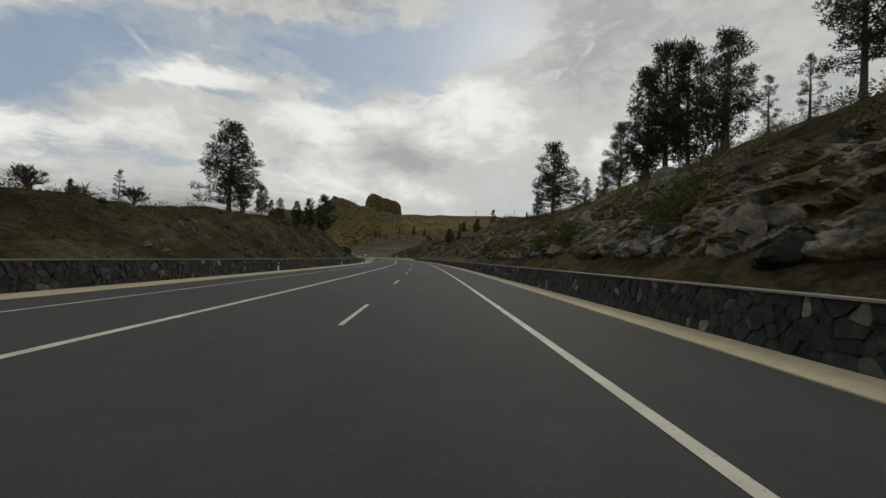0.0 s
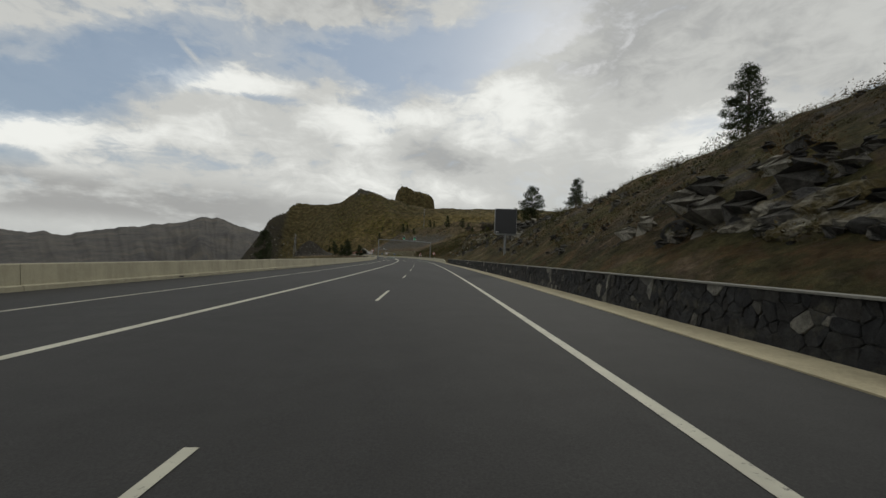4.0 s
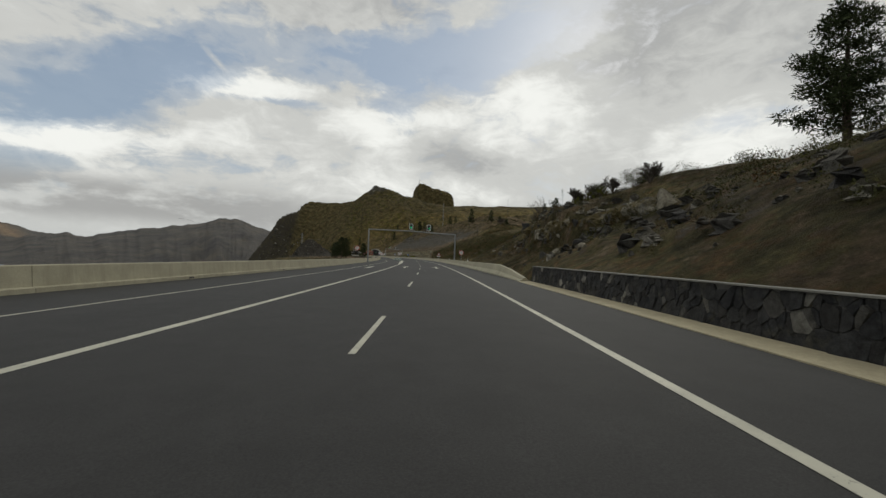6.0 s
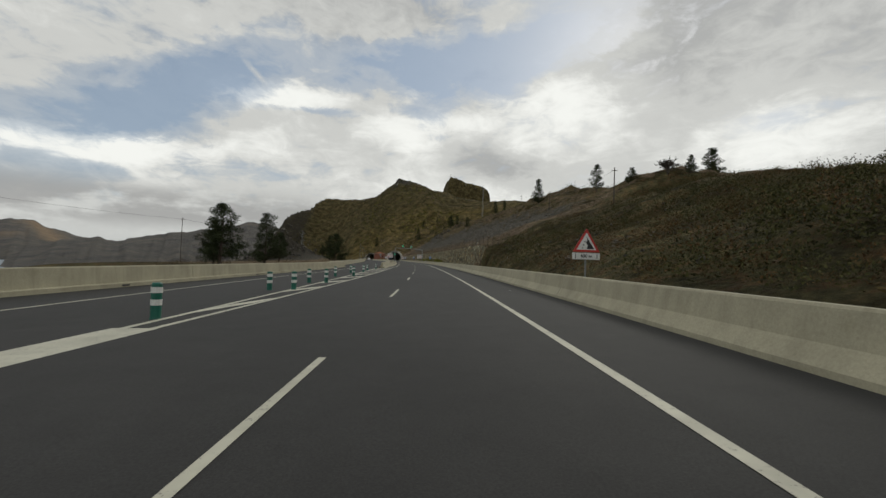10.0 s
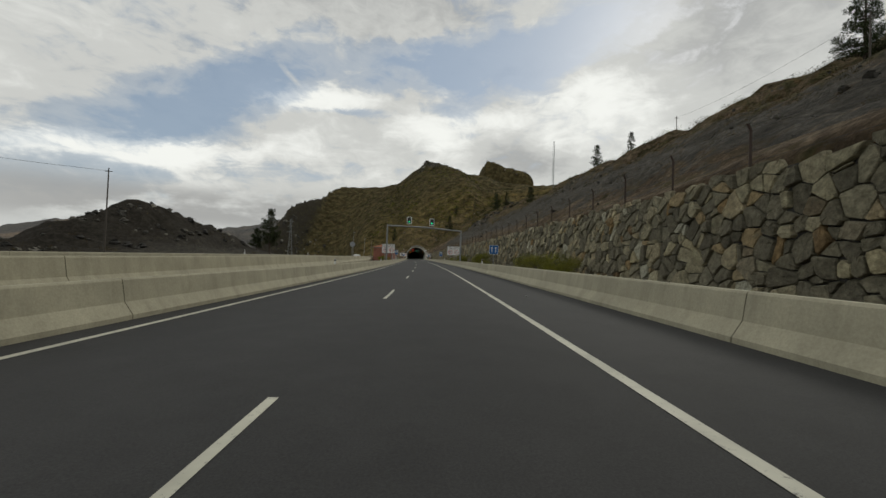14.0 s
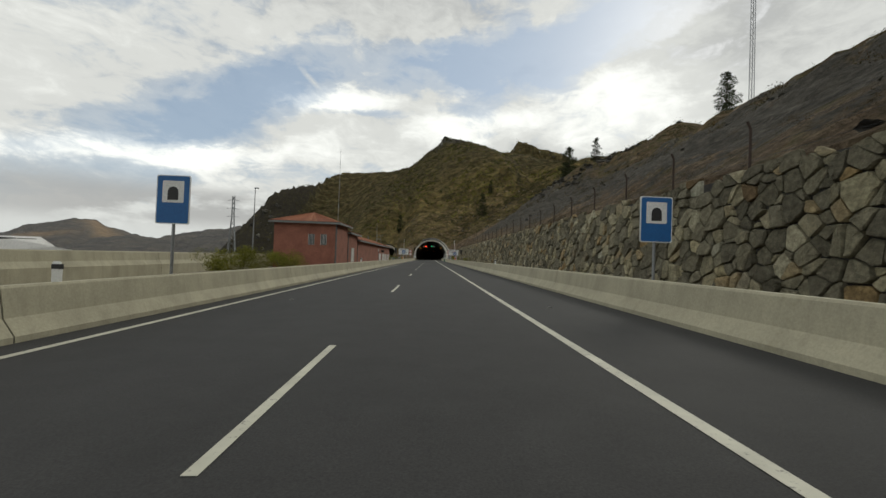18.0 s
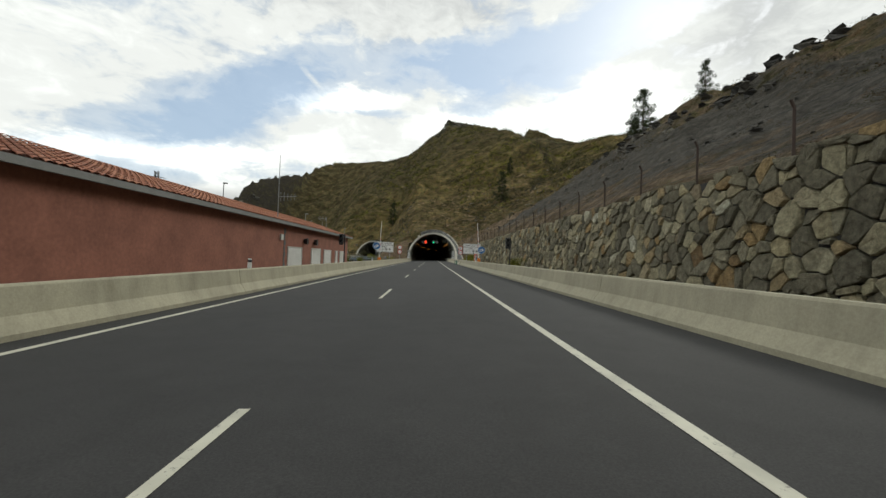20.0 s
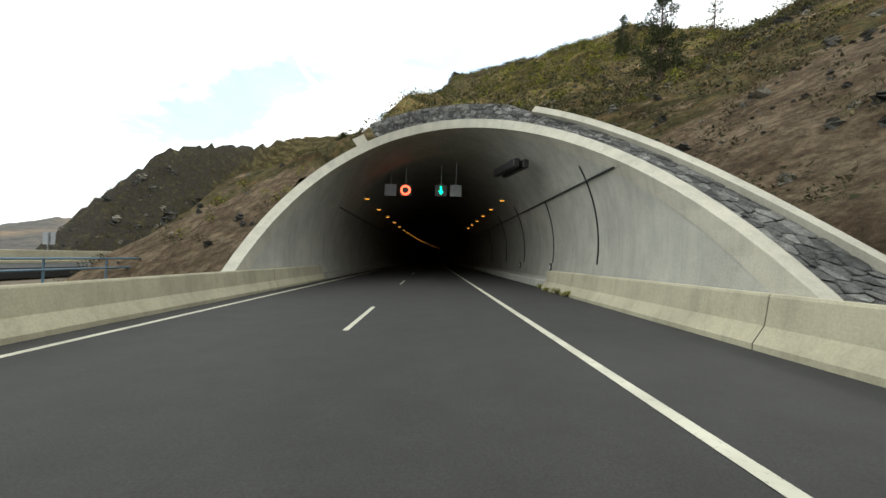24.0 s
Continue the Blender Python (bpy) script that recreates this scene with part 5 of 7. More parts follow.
for s, lat, tall in ((267, 28, 10.5), (269.5, 27, 6.5), (271, 29, 5.0), (276, 29, 4.4), (36, -31, 3.6), (41, -30, 3.0), (56, -26, 3.4), (12, -29, 3.0), (20, -26, 3.2), (27, -27, 2.6), (19, 23, 3.4), (240, 24, 3.6), (262, 30, 3.6), (349, 38, 4.0), (352, 40, 3.4), (610, 46, 3.4), (206, 19, 3.0), (213.5, 14.2, 2.6), (211.5, 15.4, 2.9), (208.5, 14.0, 2.4), (204.5, 14.6, 2.8), (222, 17.4, 2.8), (219, 16.6, 2.4), (200, 15.5, 2.6)):
    bare_tree(s, lat, tall, int(s * 3 + tall))


def scatter(name, label, category, boxes, material, leaf, per, seed, squash=0.7):
    """Low plants over stretches of land: (s0, s1, lat0, lat1, count, smallest, largest)."""
    rng = np.random.RandomState(seed)
    pts, rad = [], []
    for s0, s1, l0, l1, count, r0, r1 in boxes:
        s, la = rng.uniform(s0, s1, count * 2), rng.uniform(l0, l1, count * 2)
        keep = fbm(s / 11.0 + seed, la / 11.0, 3) > -0.12
        s, la = s[keep][:count], la[keep][:count]
        r = r0 + (r1 - r0) * rng.rand(len(s)) ** 2.2
        h = height(s, la)
        pts.append(place(s, la, h + r * squash * 0.35))
        rad.append(r)
    me = leaf_mesh(name, np.concatenate(pts), np.concatenate(rad), per, leaf, squash, material, seed)
    tagged(part(name, me, material), label, category, kind="stuff")


scatter("dry_scrub", "dry brown and olive scrub over the hillsides", "shrubs", [
    (-20, 235, 4.5, 24, 3600, 0.12, 0.6), (235, 345, 6, 36, 3400, 0.2, 0.85), (345, 660, 9.4, 20, 900, 0.12, 0.5), (-20, 122, -28, -16.2, 1300, 0.15, 0.65)], SCRUB, 0.10, 60, 5)
scatter("dry_scrub", "dry brown scrub on the scree and the far mounds", "shrubs", [
    (345, 664, 24, 60, 2600, 0.25, 1.0), (440, 545, -75, -48, 300, 0.3, 0.8), (330, 540, -44, -22, 300, 0.3, 0.8)], SCRUB, 0.12, 50, 15)
scatter("mountain_scrub", "olive and ochre scrub covering the mountain slope", "shrubs", [
    (700, 1030, -150, 110, 11000, 0.5, 1.7), (694, 760, 6, 70, 2200, 0.25, 0.9), (790, 945, -170, -110, 500, 0.6, 1.6), (945, 1140, 60, 260, 900, 0.9, 2.2), (668, 735, 7, 55, 1500, 0.15, 0.8), (684, 735, -30, -9, 500, 0.12, 0.5)], MOUNTAIN_SCRUB, 0.2, 26, 6)
scatter("mountain_bushes", "dark green bushes dotted over the mountain", "shrubs", [
    (705, 1030, -150, 110, 4600, 0.6, 2.0), (700, 760, 8, 70, 700, 0.3, 1.1), (945, 1100, 60, 260, 500, 0.9, 2.2)], HILL_BUSH, 0.15, 46, 9)
scatter("hillside_bushes", "dark olive bushes on the road cuttings", "shrubs", [
    (236, 345, 6, 34, 1900, 0.35, 1.3), (-20, 232, 6, 22, 1300, 0.25, 0.95), (-20, 120, -27, -17, 700, 0.3, 1.0)], HILL_BUSH, 0.085, 110, 19)
scatter("russet_scrub", "russet and brown dried shrubs on the road cuttings", "shrubs", [
    (236, 345, 6, 34, 900, 0.3, 1.1), (-20, 232, 6, 22, 700, 0.25, 0.8)], RUSSET, 0.085, 90, 29)
scatter("crest_scrub", "dark scrub along the skyline", "shrubs", [
    (-20, 235, 16.5, 23, 760, 0.25, 0.95), (235, 345, 26, 34, 260, 0.25, 0.8), (350, 664, 42, 57, 520, 0.4, 1.3), (-20, 118, -28, -22, 320, 0.25, 0.8)], HILL_BUSH, 0.07, 190, 8)
scatter("broom_bushes", "yellow-green broom bushes on the slope above the tunnel", "shrubs", [
    (696, 800, 8, 70, 650, 0.4, 1.3), (740, 930, -40, 70, 700, 0.6, 1.8), (686, 712, -17, -9.5, 40, 0.25, 0.7)], BUSH_GREEN, 0.16, 70, 12)

scatter("olive_bushes", "dull olive bushes scattered over the mountain", "shrubs", [
    (740, 960, -120, 70, 1300, 0.6, 2.0)], OLIVE_BUSH, 0.16, 60, 13)


def bush(s, lat, r, tall, material, label, seed, base=None):
    h = float(height(s, lat)) if base is None else base
    rng = random.Random(seed)
    c = [(rng.gauss(0, r * 0.5), rng.gauss(0, r * 0.5), tall * rng.uniform(0.15, 0.75)) for _ in range(16)]
    stems = Shape()
    for x, y, z in c[:9]:
        stems.tube([(0, 0, -0.1), (x * 0.5, y * 0.5, z * 0.6), (x, y, z)], [0.03, 0.018, 0.008], 4, False)
    root = thing("bush", spot(s, lat, h), label, "bush", "roadside bushes")
    part("stems", stems, TWIGS, root)
    part("leaves", leaf_mesh("leaves", c, [r * 0.5] * len(c), 420, 0.07, 0.8, material, seed), material, root)


GREENISH = "yellow-green leafy bush behind the barrier"
for i, (s, lat, r, tall) in enumerate(((434, 6.1, 0.9, 1.3), (431, 6.6, 1.0, 1.3), (424, 6.0, 0.9, 1.3), (427, 6.5, 0.8, 1.0), (466, 6.2, 1.1, 1.3), (462, 6.0, 0.9, 1.6), (459.5, 6.4, 1.1, 1.7), (488, 5.8, 1.0, 1.6), (485, 6.2, 1.0, 1.5), (512, 6.0, 0.8, 1.0),
                                   (600, 6.0, 0.7, 0.9), (640, 5.8, 0.9, 1.2), (644, 6.2, 1.0, 1.3), (648, 5.9, 0.9, 1.2), (654, 6.4, 1.1, 1.4), (658, 6.0, 0.8, 1.0))):
    bush(s, lat, r * 1.15, tall * 1.3, BUSH_GREEN, GREENISH, 300 + i, 0.1)
for i, (s, lat, r, tall) in enumerate(((530, -13.0, 1.0, 1.5), (536, -14.5, 1.3, 1.7), (541, -13.6, 1.1, 1.5), (547, -15.6, 1.3, 1.8), (622, -15.5, 1.3, 1.6), (628, -13.5, 0.8, 1.0), (660, -16.0, 1.5, 1.7), (668, -17, 1.4, 1.6), (676, -13.5, 1.0, 1.2))):
    bush(s, lat, r, tall, BUSH_GREEN, "green bush between the two carriageways", 340 + i, 0.05)
for i, (s, lat, r, tall) in enumerate(((20.5, 4.8, 1.0, 1.6), (12.2, 5.2, 1.1, 1.8), (12.8, 6.6, 0.9, 1.3), (24, 4.7, 0.8, 1.2), (34, 5.0, 1.1, 1.5), (44, 4.9, 0.9, 1.4))):
    bush(s, lat, r, tall, OLIVE_BUSH, "dark green broom bush above the low wall", 360 + i)


for i, (s, lat, r, tall) in enumerate(((272.5, 27, 1.2, 2.2), (276, 27.5, 1.3, 2.0), (280, 28, 1.1, 1.8), (268, 26.6, 1.3, 1.6), (258, 22, 1.0, 1.8), (254, 20.5, 1.0, 1.6), (262, 24, 1.1, 1.6), (216, 15.6, 1.0, 1.5), (208, 14.8, 1.2, 1.9), (202, 15.2, 1.1, 1.7))):
    bush(s, lat, r, tall, HILL_BUSH, "dark twiggy shrub on the crest of the slope", 400 + i)
for i, (s, lat, r, tall, base) in enumerate(((680.6, 2.28, 0.16, 0.2, 0.0), (681.6, 2.3, 0.2, 0.24, 0.0), (683.0, 2.3, 0.14, 0.16, 0.0), (684.4, 2.5, 0.2, 0.2, 0.0), (677.6, 4.75, 0.25, 0.7, 0.75), (678.4, 4.6, 0.22, 0.6, 1.3), (676.3, 5.0, 0.3, 0.5, 0.5))):
    bush(s, lat, r, tall, BUSH_GREEN, "small green weed growing at the concrete foot", 380 + i, base)


def lava_block(s, lat, wide, tall):
    """An upright block of lava on the crest."""
    rng = np.random.RandomState(int(s))
    rings = []
    for z, k in ((-0.6, 1.35), (0.0, 1.15), (0.35, 0.95), (0.75, 0.86), (1.0, 1.05), (1.12, 0.9)):
        rings.append([(math.cos(a) * wide * 0.5 * k * rng.uniform(0.85, 1.15), math.sin(a) * wide * 0.5 * k * rng.uniform(0.85, 1.15), tall * z * (1 + rng.uniform(-0.05, 0.05))) for a in np.linspace(0, 6.283, 12)[:-1]])
    sh = Shape().rings(rings)
    me = sh.mesh("lava_block")
    me.transform(spot(s, lat, float(height(s, lat))))
    tagged(part("lava_block", me, LAVA_ONE), "upright dark lava block on the slope crest", "rock")


lava_block(244, 16.5, 1.5, 2.0)


def cactus(s, lat, seed):
    rng = random.Random(seed)
    root = thing("cactus", spot(s, lat, float(height(s, lat))), "prickly pear cactus with flat green pads", "cactus", "cacti")
    for k in range(7):
        x, z, w, t = rng.uniform(-0.32, 0.32), 0.12 + 0.15 * k, 0.11, rng.uniform(-0.6, 0.6)
        pts = [(x + w * math.sin(a) * math.cos(t) + 0.17 * math.cos(a) * math.sin(t), z + 0.17 * math.cos(a) * math.cos(t) - w * math.sin(a) * math.sin(t)) for a in np.linspace(0, 6.283, 13)[:-1]]
        part("pad", Shape().plate(pts, -0.02 + 0.05 * (k % 3), 0.02 + 0.05 * (k % 3)), OLIVE_BUSH, root)


for i, (s, lat) in enumerate(((242.9, 16.6), (242.2, 16.9), (241.4, 17.2), (209.6, 13.0), (207, 13.4), (205.5, 13.8))):
    cactus(s, lat, 90 + i)


def rocks(name, label, boxes, seed):
    """Broken rock lying in the slopes, angular and half sunk."""
    rng = np.random.RandomState(seed)
    ball = []
    for lat in (-90, -35, 20, 60, 90):
        for k in range(1 if abs(lat) == 90 else 6):
            a, e = 2 * math.pi * k / 6 + lat, radians(lat)
            ball.append((math.cos(a) * math.cos(e), math.sin(a) * math.cos(e), math.sin(e)))
    ball = np.array(ball)
    f = [(0, 1 + (k + 1) % 6, 1 + k) for k in range(6)]
    for r in range(2):
        f += [(1 + r * 6 + k, 1 + r * 6 + (k + 1) % 6, 7 + r * 6 + (k + 1) % 6, 7 + r * 6 + k) for k in range(6)]
    f += [(13 + k, 13 + (k + 1) % 6, 19) for k in range(6)]
    sh = Shape()
    for s0, s1, l0, l1, count, r0, r1 in boxes:
        for _ in range(count):
            s, la = rng.uniform(s0, s1), rng.uniform(l0, l1)
            r = r0 + (r1 - r0) * rng.rand() ** 2.5
            p = place(s, la, float(height(s, la)) + r * 0.05)
            a = rng.uniform(0, 6.28)
            turn = np.array([[math.cos(a), -math.sin(a), 0], [math.sin(a), math.cos(a), 0], [0, 0, 1]])
            tip = rng.uniform(-0.35, 0.35)
            lean = np.array([[1, 0, 0], [0, math.cos(tip), -math.sin(tip)], [0, math.sin(tip), math.cos(tip)]])
            v = ball * (1 + rng.uniform(-0.2, 0.2, (20, 1))) * np.array([1, rng.uniform(0.65, 1.0), rng.uniform(0.6, 1.0)]) * r
            sh.add((v @ lean.T @ turn.T + p).tolist(), f)
    tagged(part(name, sh, ROCK), label, "rocks", kind="stuff")


def outcrop(label, s0, s1, lat0, h0, lat1, h1, block, deep, seed, bend=((0, 0),), climb=0.42):
    """A broken rock face in a cutting: blocks of stone stepped out and in, its edges sunk into the slope."""
    rng = np.random.RandomState(seed)
    n, m = int((s1 - s0) / (block * 0.13)) + 2, int(math.hypot(lat1 - lat0, h1 - h0) / (block * 0.13)) + 2
    u, v = np.meshgrid(np.linspace(0, 1, n), np.linspace(0, 1, m), indexing="ij")
    x, y = u * (s1 - s0) / block, v * math.hypot(lat1 - lat0, h1 - h0) / block
    out = np.zeros_like(u)
    for scale, amp in ((0.45, 0.5), (1.0, 0.34), (2.3, 0.16)):
        jx, jy = x * scale * 0.8 + 0.5 * fbm(x, y, 3), y * scale * 1.3 + 0.4 * x * scale + 0.5 * fbm(x + 9, y, 3)
        i, j = np.floor(jx).astype(int), np.floor(jy).astype(int)
        level, tx, ty = rng.rand(64, 64), rng.uniform(-0.5, 0.5, (64, 64)), rng.uniform(-0.6, 0.3, (64, 64))
        out += amp * (level[i % 64, j % 64] + tx[i % 64, j % 64] * (jx - i) + ty[i % 64, j % 64] * (jy - j))
    edge = np.minimum(np.minimum(u, 1 - u) * (s1 - s0), np.minimum(v * 1.3, 1 - v) * math.hypot(lat1 - lat0, h1 - h0))
    out = out * deep - deep * 0.05 - 1.1 * smooth01(1.5 * block, 0, edge + 0.8 * block * fbm(x * 0.7 + 5, y * 0.7, 3))
    back = keyed(s0 + u * (s1 - s0), bend)
    lat, h = lat0 + back + (lat1 - lat0) * v - out, h0 + climb * back + (h1 - h0) * v + out * 0.35
    idx = np.arange(n * m).reshape(n, m)
    quads = np.stack([idx[:-1, :-1], idx[:-1, 1:], idx[1:, 1:], idx[1:, :-1]], -1).reshape(-1, 4)
    sh = Shape().add(place(s0 + u * (s1 - s0), lat, h).reshape(-1, 3).tolist(), quads.tolist())
    tagged(part("rock_outcrop", sh, OUTCROP), label, "rock", "rock faces")


for i, row in enumerate(((2.5, 17, 4.1, 1.0, 7.4, 4.0, 0.5, 0.6), (15, 28, 4.3, 1.2, 9.0, 4.7, 0.55, 0.6), (30, 43, 4.1, 1.1, 7.6, 4.0, 0.5, 0.6), (47, 58, 4.6, 1.4, 8.2, 4.4, 0.55, 0.7), (62, 70, 5.5, 2.0, 9.0, 5.0, 0.6, 0.7), (144, 152, 5.0, 1.4, 7.8, 3.6, 0.6, 0.5), (160, 168, 6.6, 2.3, 9.4, 4.4, 0.6, 0.5),
                         (116, 123, 5.0, 1.4, 7.2, 3.2, 0.6, 0.5), (246, 255, 8.0, 1.6, 11.0, 3.4, 0.7, 0.5))):
    outcrop("grey and pale broken rock face in the road cutting", *row, 70 + i)
outcrop("tall grey rock face overhanging the foot of the cutting", 199, 215.5, 9.0, 1.5, 9.1, 5.7, 1.3, 1.1, 91)
outcrop("mossy rock face stepping back from the road", 212.5, 231, 9.1, 1.7, 9.3, 5.2, 1.2, 1.0, 92, ((213, 0), (217, 1.0), (226, 5.6), (234, 9.9)), 0.40)
outcrop("dark lava ledge high in the cutting", 188, 203, 9.0, 3.1, 10.4, 5.4, 1.1, 0.8, 93)


def make_boulder():
    """Grey lava boulders, some with pale broken faces."""
    m = Mat("boulder_rock", 0.95, spec=0.12)
    tone = m.ramp(m.random(), [(0.0, (0.036, 0.035, 0.034)), (0.5, (0.070, 0.067, 0.060)), (0.78, (0.105, 0.098, 0.082)), (0.92, (0.20, 0.182, 0.14)), (1.0, (0.30, 0.27, 0.21))])
    grain = m.ramp(m.noise(4.5, 9, 0.75), [(0.3, 0.45), (0.5, 0.95), (0.7, 1.55)])
    col = m.mix(1.0, tone, grain, "MULTIPLY")
    col = m.mix(m.ramp(m.noise(0.9, 6, 0.65, distort=0.5), [(0.57, 0.0), (0.63, 0.8)]), col, m.ramp(m.noise(6, 6, 0.7), [(0.3, (0.17, 0.155, 0.12)), (0.7, (0.38, 0.35, 0.28))]))
    col = m.mix(m.ramp(m.noise(1.3, 6, 0.7), [(0.58, 0.0), (0.68, 0.8)]), col, (0.060, 0.055, 0.022))
    m.put(col)
    m.bump(m.noise(3.5, 9, 0.75), 1.0, 0.12)
    return m.m


BOULDER = make_boulder()


def boulder_mesh(seed):
    """A block about 1 m across, cut by flat breaks."""
    rng = random.Random(seed)
    bm = bmesh.new()
    bmesh.ops.create_icosphere(bm, subdivisions=3, radius=1.0)
    cuts = []
    for _ in range(9):
        d = Vector((rng.gauss(0, 1), rng.gauss(0, 1), rng.gauss(0, 0.8))).normalized()
        cuts.append((d, rng.uniform(0.34, 0.72)))
    for v in bm.verts:
        for d, r in cuts:
            over = v.co.dot(d) - r
            if over > 0:
                v.co -= d * over
        v.co += v.co.normalized() * 0.12 * noise.noise(v.co * 2.6 + Vector((seed, 0, 0)))
    me = bpy.data.meshes.new("boulder")
    bm.to_mesh(me)
    bm.free()
    me.materials.append(BOULDER)
    return me


BOULDERS = [boulder_mesh(500 + k) for k in range(7)]
_rng = random.Random(61)
for s0, s1, l0, l1, count, r0, r1 in ((4, 30, 4.3, 9.6, 90, 0.3, 0.85), (30, 62, 4.4, 8.6, 76, 0.3, 0.8), (62, 84, 4.6, 9.0, 22, 0.2, 0.5), (84, 112, 5, 12, 12, 0.3, 0.8), (160, 172, 8.5, 13, 20, 0.35, 0.95), (116, 126, 5, 9, 8, 0.3, 0.7), (186, 200, 6, 12, 12, 0.35, 1.0), (60, 108, -24, -17, 22, 0.25, 0.7)):
    for _ in range(count):
        q, la = _rng.uniform(s0, s1), l0 + (l1 - l0) * _rng.random() ** 1.2
        r = r0 + (r1 - r0) * _rng.random() ** 1.6
        m = spot(q, la, float(height(q, la)) + r * 0.12, _rng.uniform(0, 360)) @ Matrix.Rotation(_rng.uniform(-0.5, 0.5), 4, "X") @ Matrix.Diagonal((r, r * _rng.uniform(0.7, 1.1), r * _rng.uniform(0.65, 1.05), 1))
        rock = part("boulder", BOULDERS[_rng.randrange(7)], BOULDER, at=m)
        tagged(rock, "large grey lava boulder set in the cutting" if r > 0.6 else "broken grey stone block lying on the slope", "rock", "boulders of the cuttings")


rocks("loose_rock", "angular grey rock showing in the road cuttings", [
    (-10, 34, 4.3, 10.5, 300, 0.08, 0.4), (34, 70, 4.3, 9, 220, 0.08, 0.4), (60, 150, 4.4, 14, 620, 0.06, 0.36), (112, 126, 5, 9, 50, 0.2, 0.9), (152, 176, 6.5, 12, 200, 0.12, 0.75), (176, 200, 5, 14, 160, 0.1, 0.6), (203, 236, 8, 19, 220, 0.1, 0.5), (236, 330, 6, 24, 260, 0.08, 0.32), (24, 112, -24, -16.6, 260, 0.08, 0.4)], 3)
rocks("scree", "brown and grey stones lying on the slopes", [
    (360, 660, 10, 50, 700, 0.08, 0.4), (668, 735, 7, 50, 700, 0.08, 0.55), (684, 735, -40, -10, 320, 0.08, 0.6), (455, 540, -76, -50, 220, 0.3, 1.1), (600, 665, 30, 54, 200, 0.3, 1.4), (790, 900, -170, -100, 260, 0.5, 2.4), (985, 1085, 92, 180, 160, 0.8, 3.0), (930, 960, -20, 60, 60, 0.8, 2.2)], 4)


# ---- road furniture
def post(shape_h, r=0.035, x=0.0, z0=-0.35):
    return Shape().tube([(x, 0.042 + r, z0), (x, 0.042 + r, shape_h)], r, 10)


def sign_face(root, outline, y=0.0, thick=0.03, mat=None, name="panel", label=""):
    return part(name, Shape().plate(outline, y, y + thick), mat or SIGN_WHITE, root, label)


def ring(outer, inner, n=36, x=0.0, z=0.0, y0=-0.008, y1=-0.002):
    """A flat ring facing the driver."""
    sh = Shape()
    a, b = circle(outer, n, x, z), circle(inner, n, x, z)
    v = [(p[0], y0, p[1]) for p in a] + [(p[0], y0, p[1]) for p in b] + [(p[0], y1, p[1]) for p in a] + [(p[0], y1, p[1]) for p in b]
    f = []
    for i in range(n):
        j = (i + 1) % n
        f += [(i, j, n + j, n + i), (2 * n + j, 2 * n + i, 3 * n + i, 3 * n + j), (i, 2 * n + i, 2 * n + j, j), (n + j, 3 * n + j, 3 * n + i, n + i)]
    return sh.add(v, f)


def letters(root, text, size, x, z, mat=None, y=-0.008):
    """Each character a part of its own."""
    me = writing(text, size)
    me.transform(Matrix.Translation((x, y, z)))
    owner = list(range(len(me.vertices)))

    def find(k):
        while owner[k] != k:
            k = owner[k]
        return k

    for p in me.polygons:
        for v in p.vertices[1:]:
            owner[find(v)] = find(p.vertices[0])
    pieces = {}
    for p in me.polygons:
        pieces.setdefault(find(p.vertices[0]), []).append(tuple(p.vertices))
    spans = []
    for faces in pieces.values():
        xs = [me.vertices[v].co.x for f in faces for v in f]
        spans.append([min(xs), max(xs), faces])
    spans.sort(key=lambda q: q[0])
    glyphs = []
    for s0, s1, faces in spans:
        if glyphs and s0 < glyphs[-1][1] - 0.25 * min(s1 - s0, glyphs[-1][1] - glyphs[-1][0]):
            glyphs[-1][1] = max(glyphs[-1][1], s1)
            glyphs[-1][2] += faces
        else:
            glyphs.append([s0, s1, list(faces)])
    for s0, s1, faces in glyphs:
        used = sorted({v for f in faces for v in f})
        at = {v: k for k, v in enumerate(used)}
        part("letter", Shape().add([tuple(me.vertices[v].co) for v in used], [tuple(at[v] for v in f) for f in faces]), mat or SIGN_BLACK, root)
    bpy.data.meshes.remove(me)


def bar(root, x, z, w, h, mat=None, name="bar", y=-0.009):
    return part(name, Shape().box(x - w / 2, x + w / 2, y, y + 0.006, z - h / 2, z + h / 2), mat or SIGN_BLACK, root)


def gap_symbols(root, x, z, r):
    """The 70 m minimum-distance sign: figures above and two small cars facing each other's bumpers."""
    part("red_ring", ring(r, r * 0.80, 36, x, z), SIGN_RED, root)
    letters(root, "70 m", r * 0.42, x, z + r * 0.28)
    for k in (-1, 1):
        part("car_symbol", Shape().plate([(x + k * r * 0.34 - r * 0.2, z - r * 0.38), (x + k * r * 0.34 - r * 0.2, z - r * 0.26), (x + k * r * 0.34 - r * 0.1, z - r * 0.14), (x + k * r * 0.34 + r * 0.1, z - r * 0.14), (x + k * r * 0.34 + r * 0.2, z - r * 0.26), (x + k * r * 0.34 + r * 0.2, z - r * 0.38)], -0.012, -0.003), SIGN_BLACK, root)


def gap_sign(s, lat, h):
    root = thing("road_sign", spot(s, lat), "round white sign with red rim and 70 m distance symbol", "road sign", "round signs")
    part("post", post(h), STEEL, root)
    disc = sign_face(root, circle(0.45, 36, 0, h), 0, 0.03, SIGN_WHITE, "disc")
    gap_symbols(disc, 0, h, 0.45)


gap_sign(247.3, -15.5, 2.9)
gap_sign(245, 4.47, 2.18)


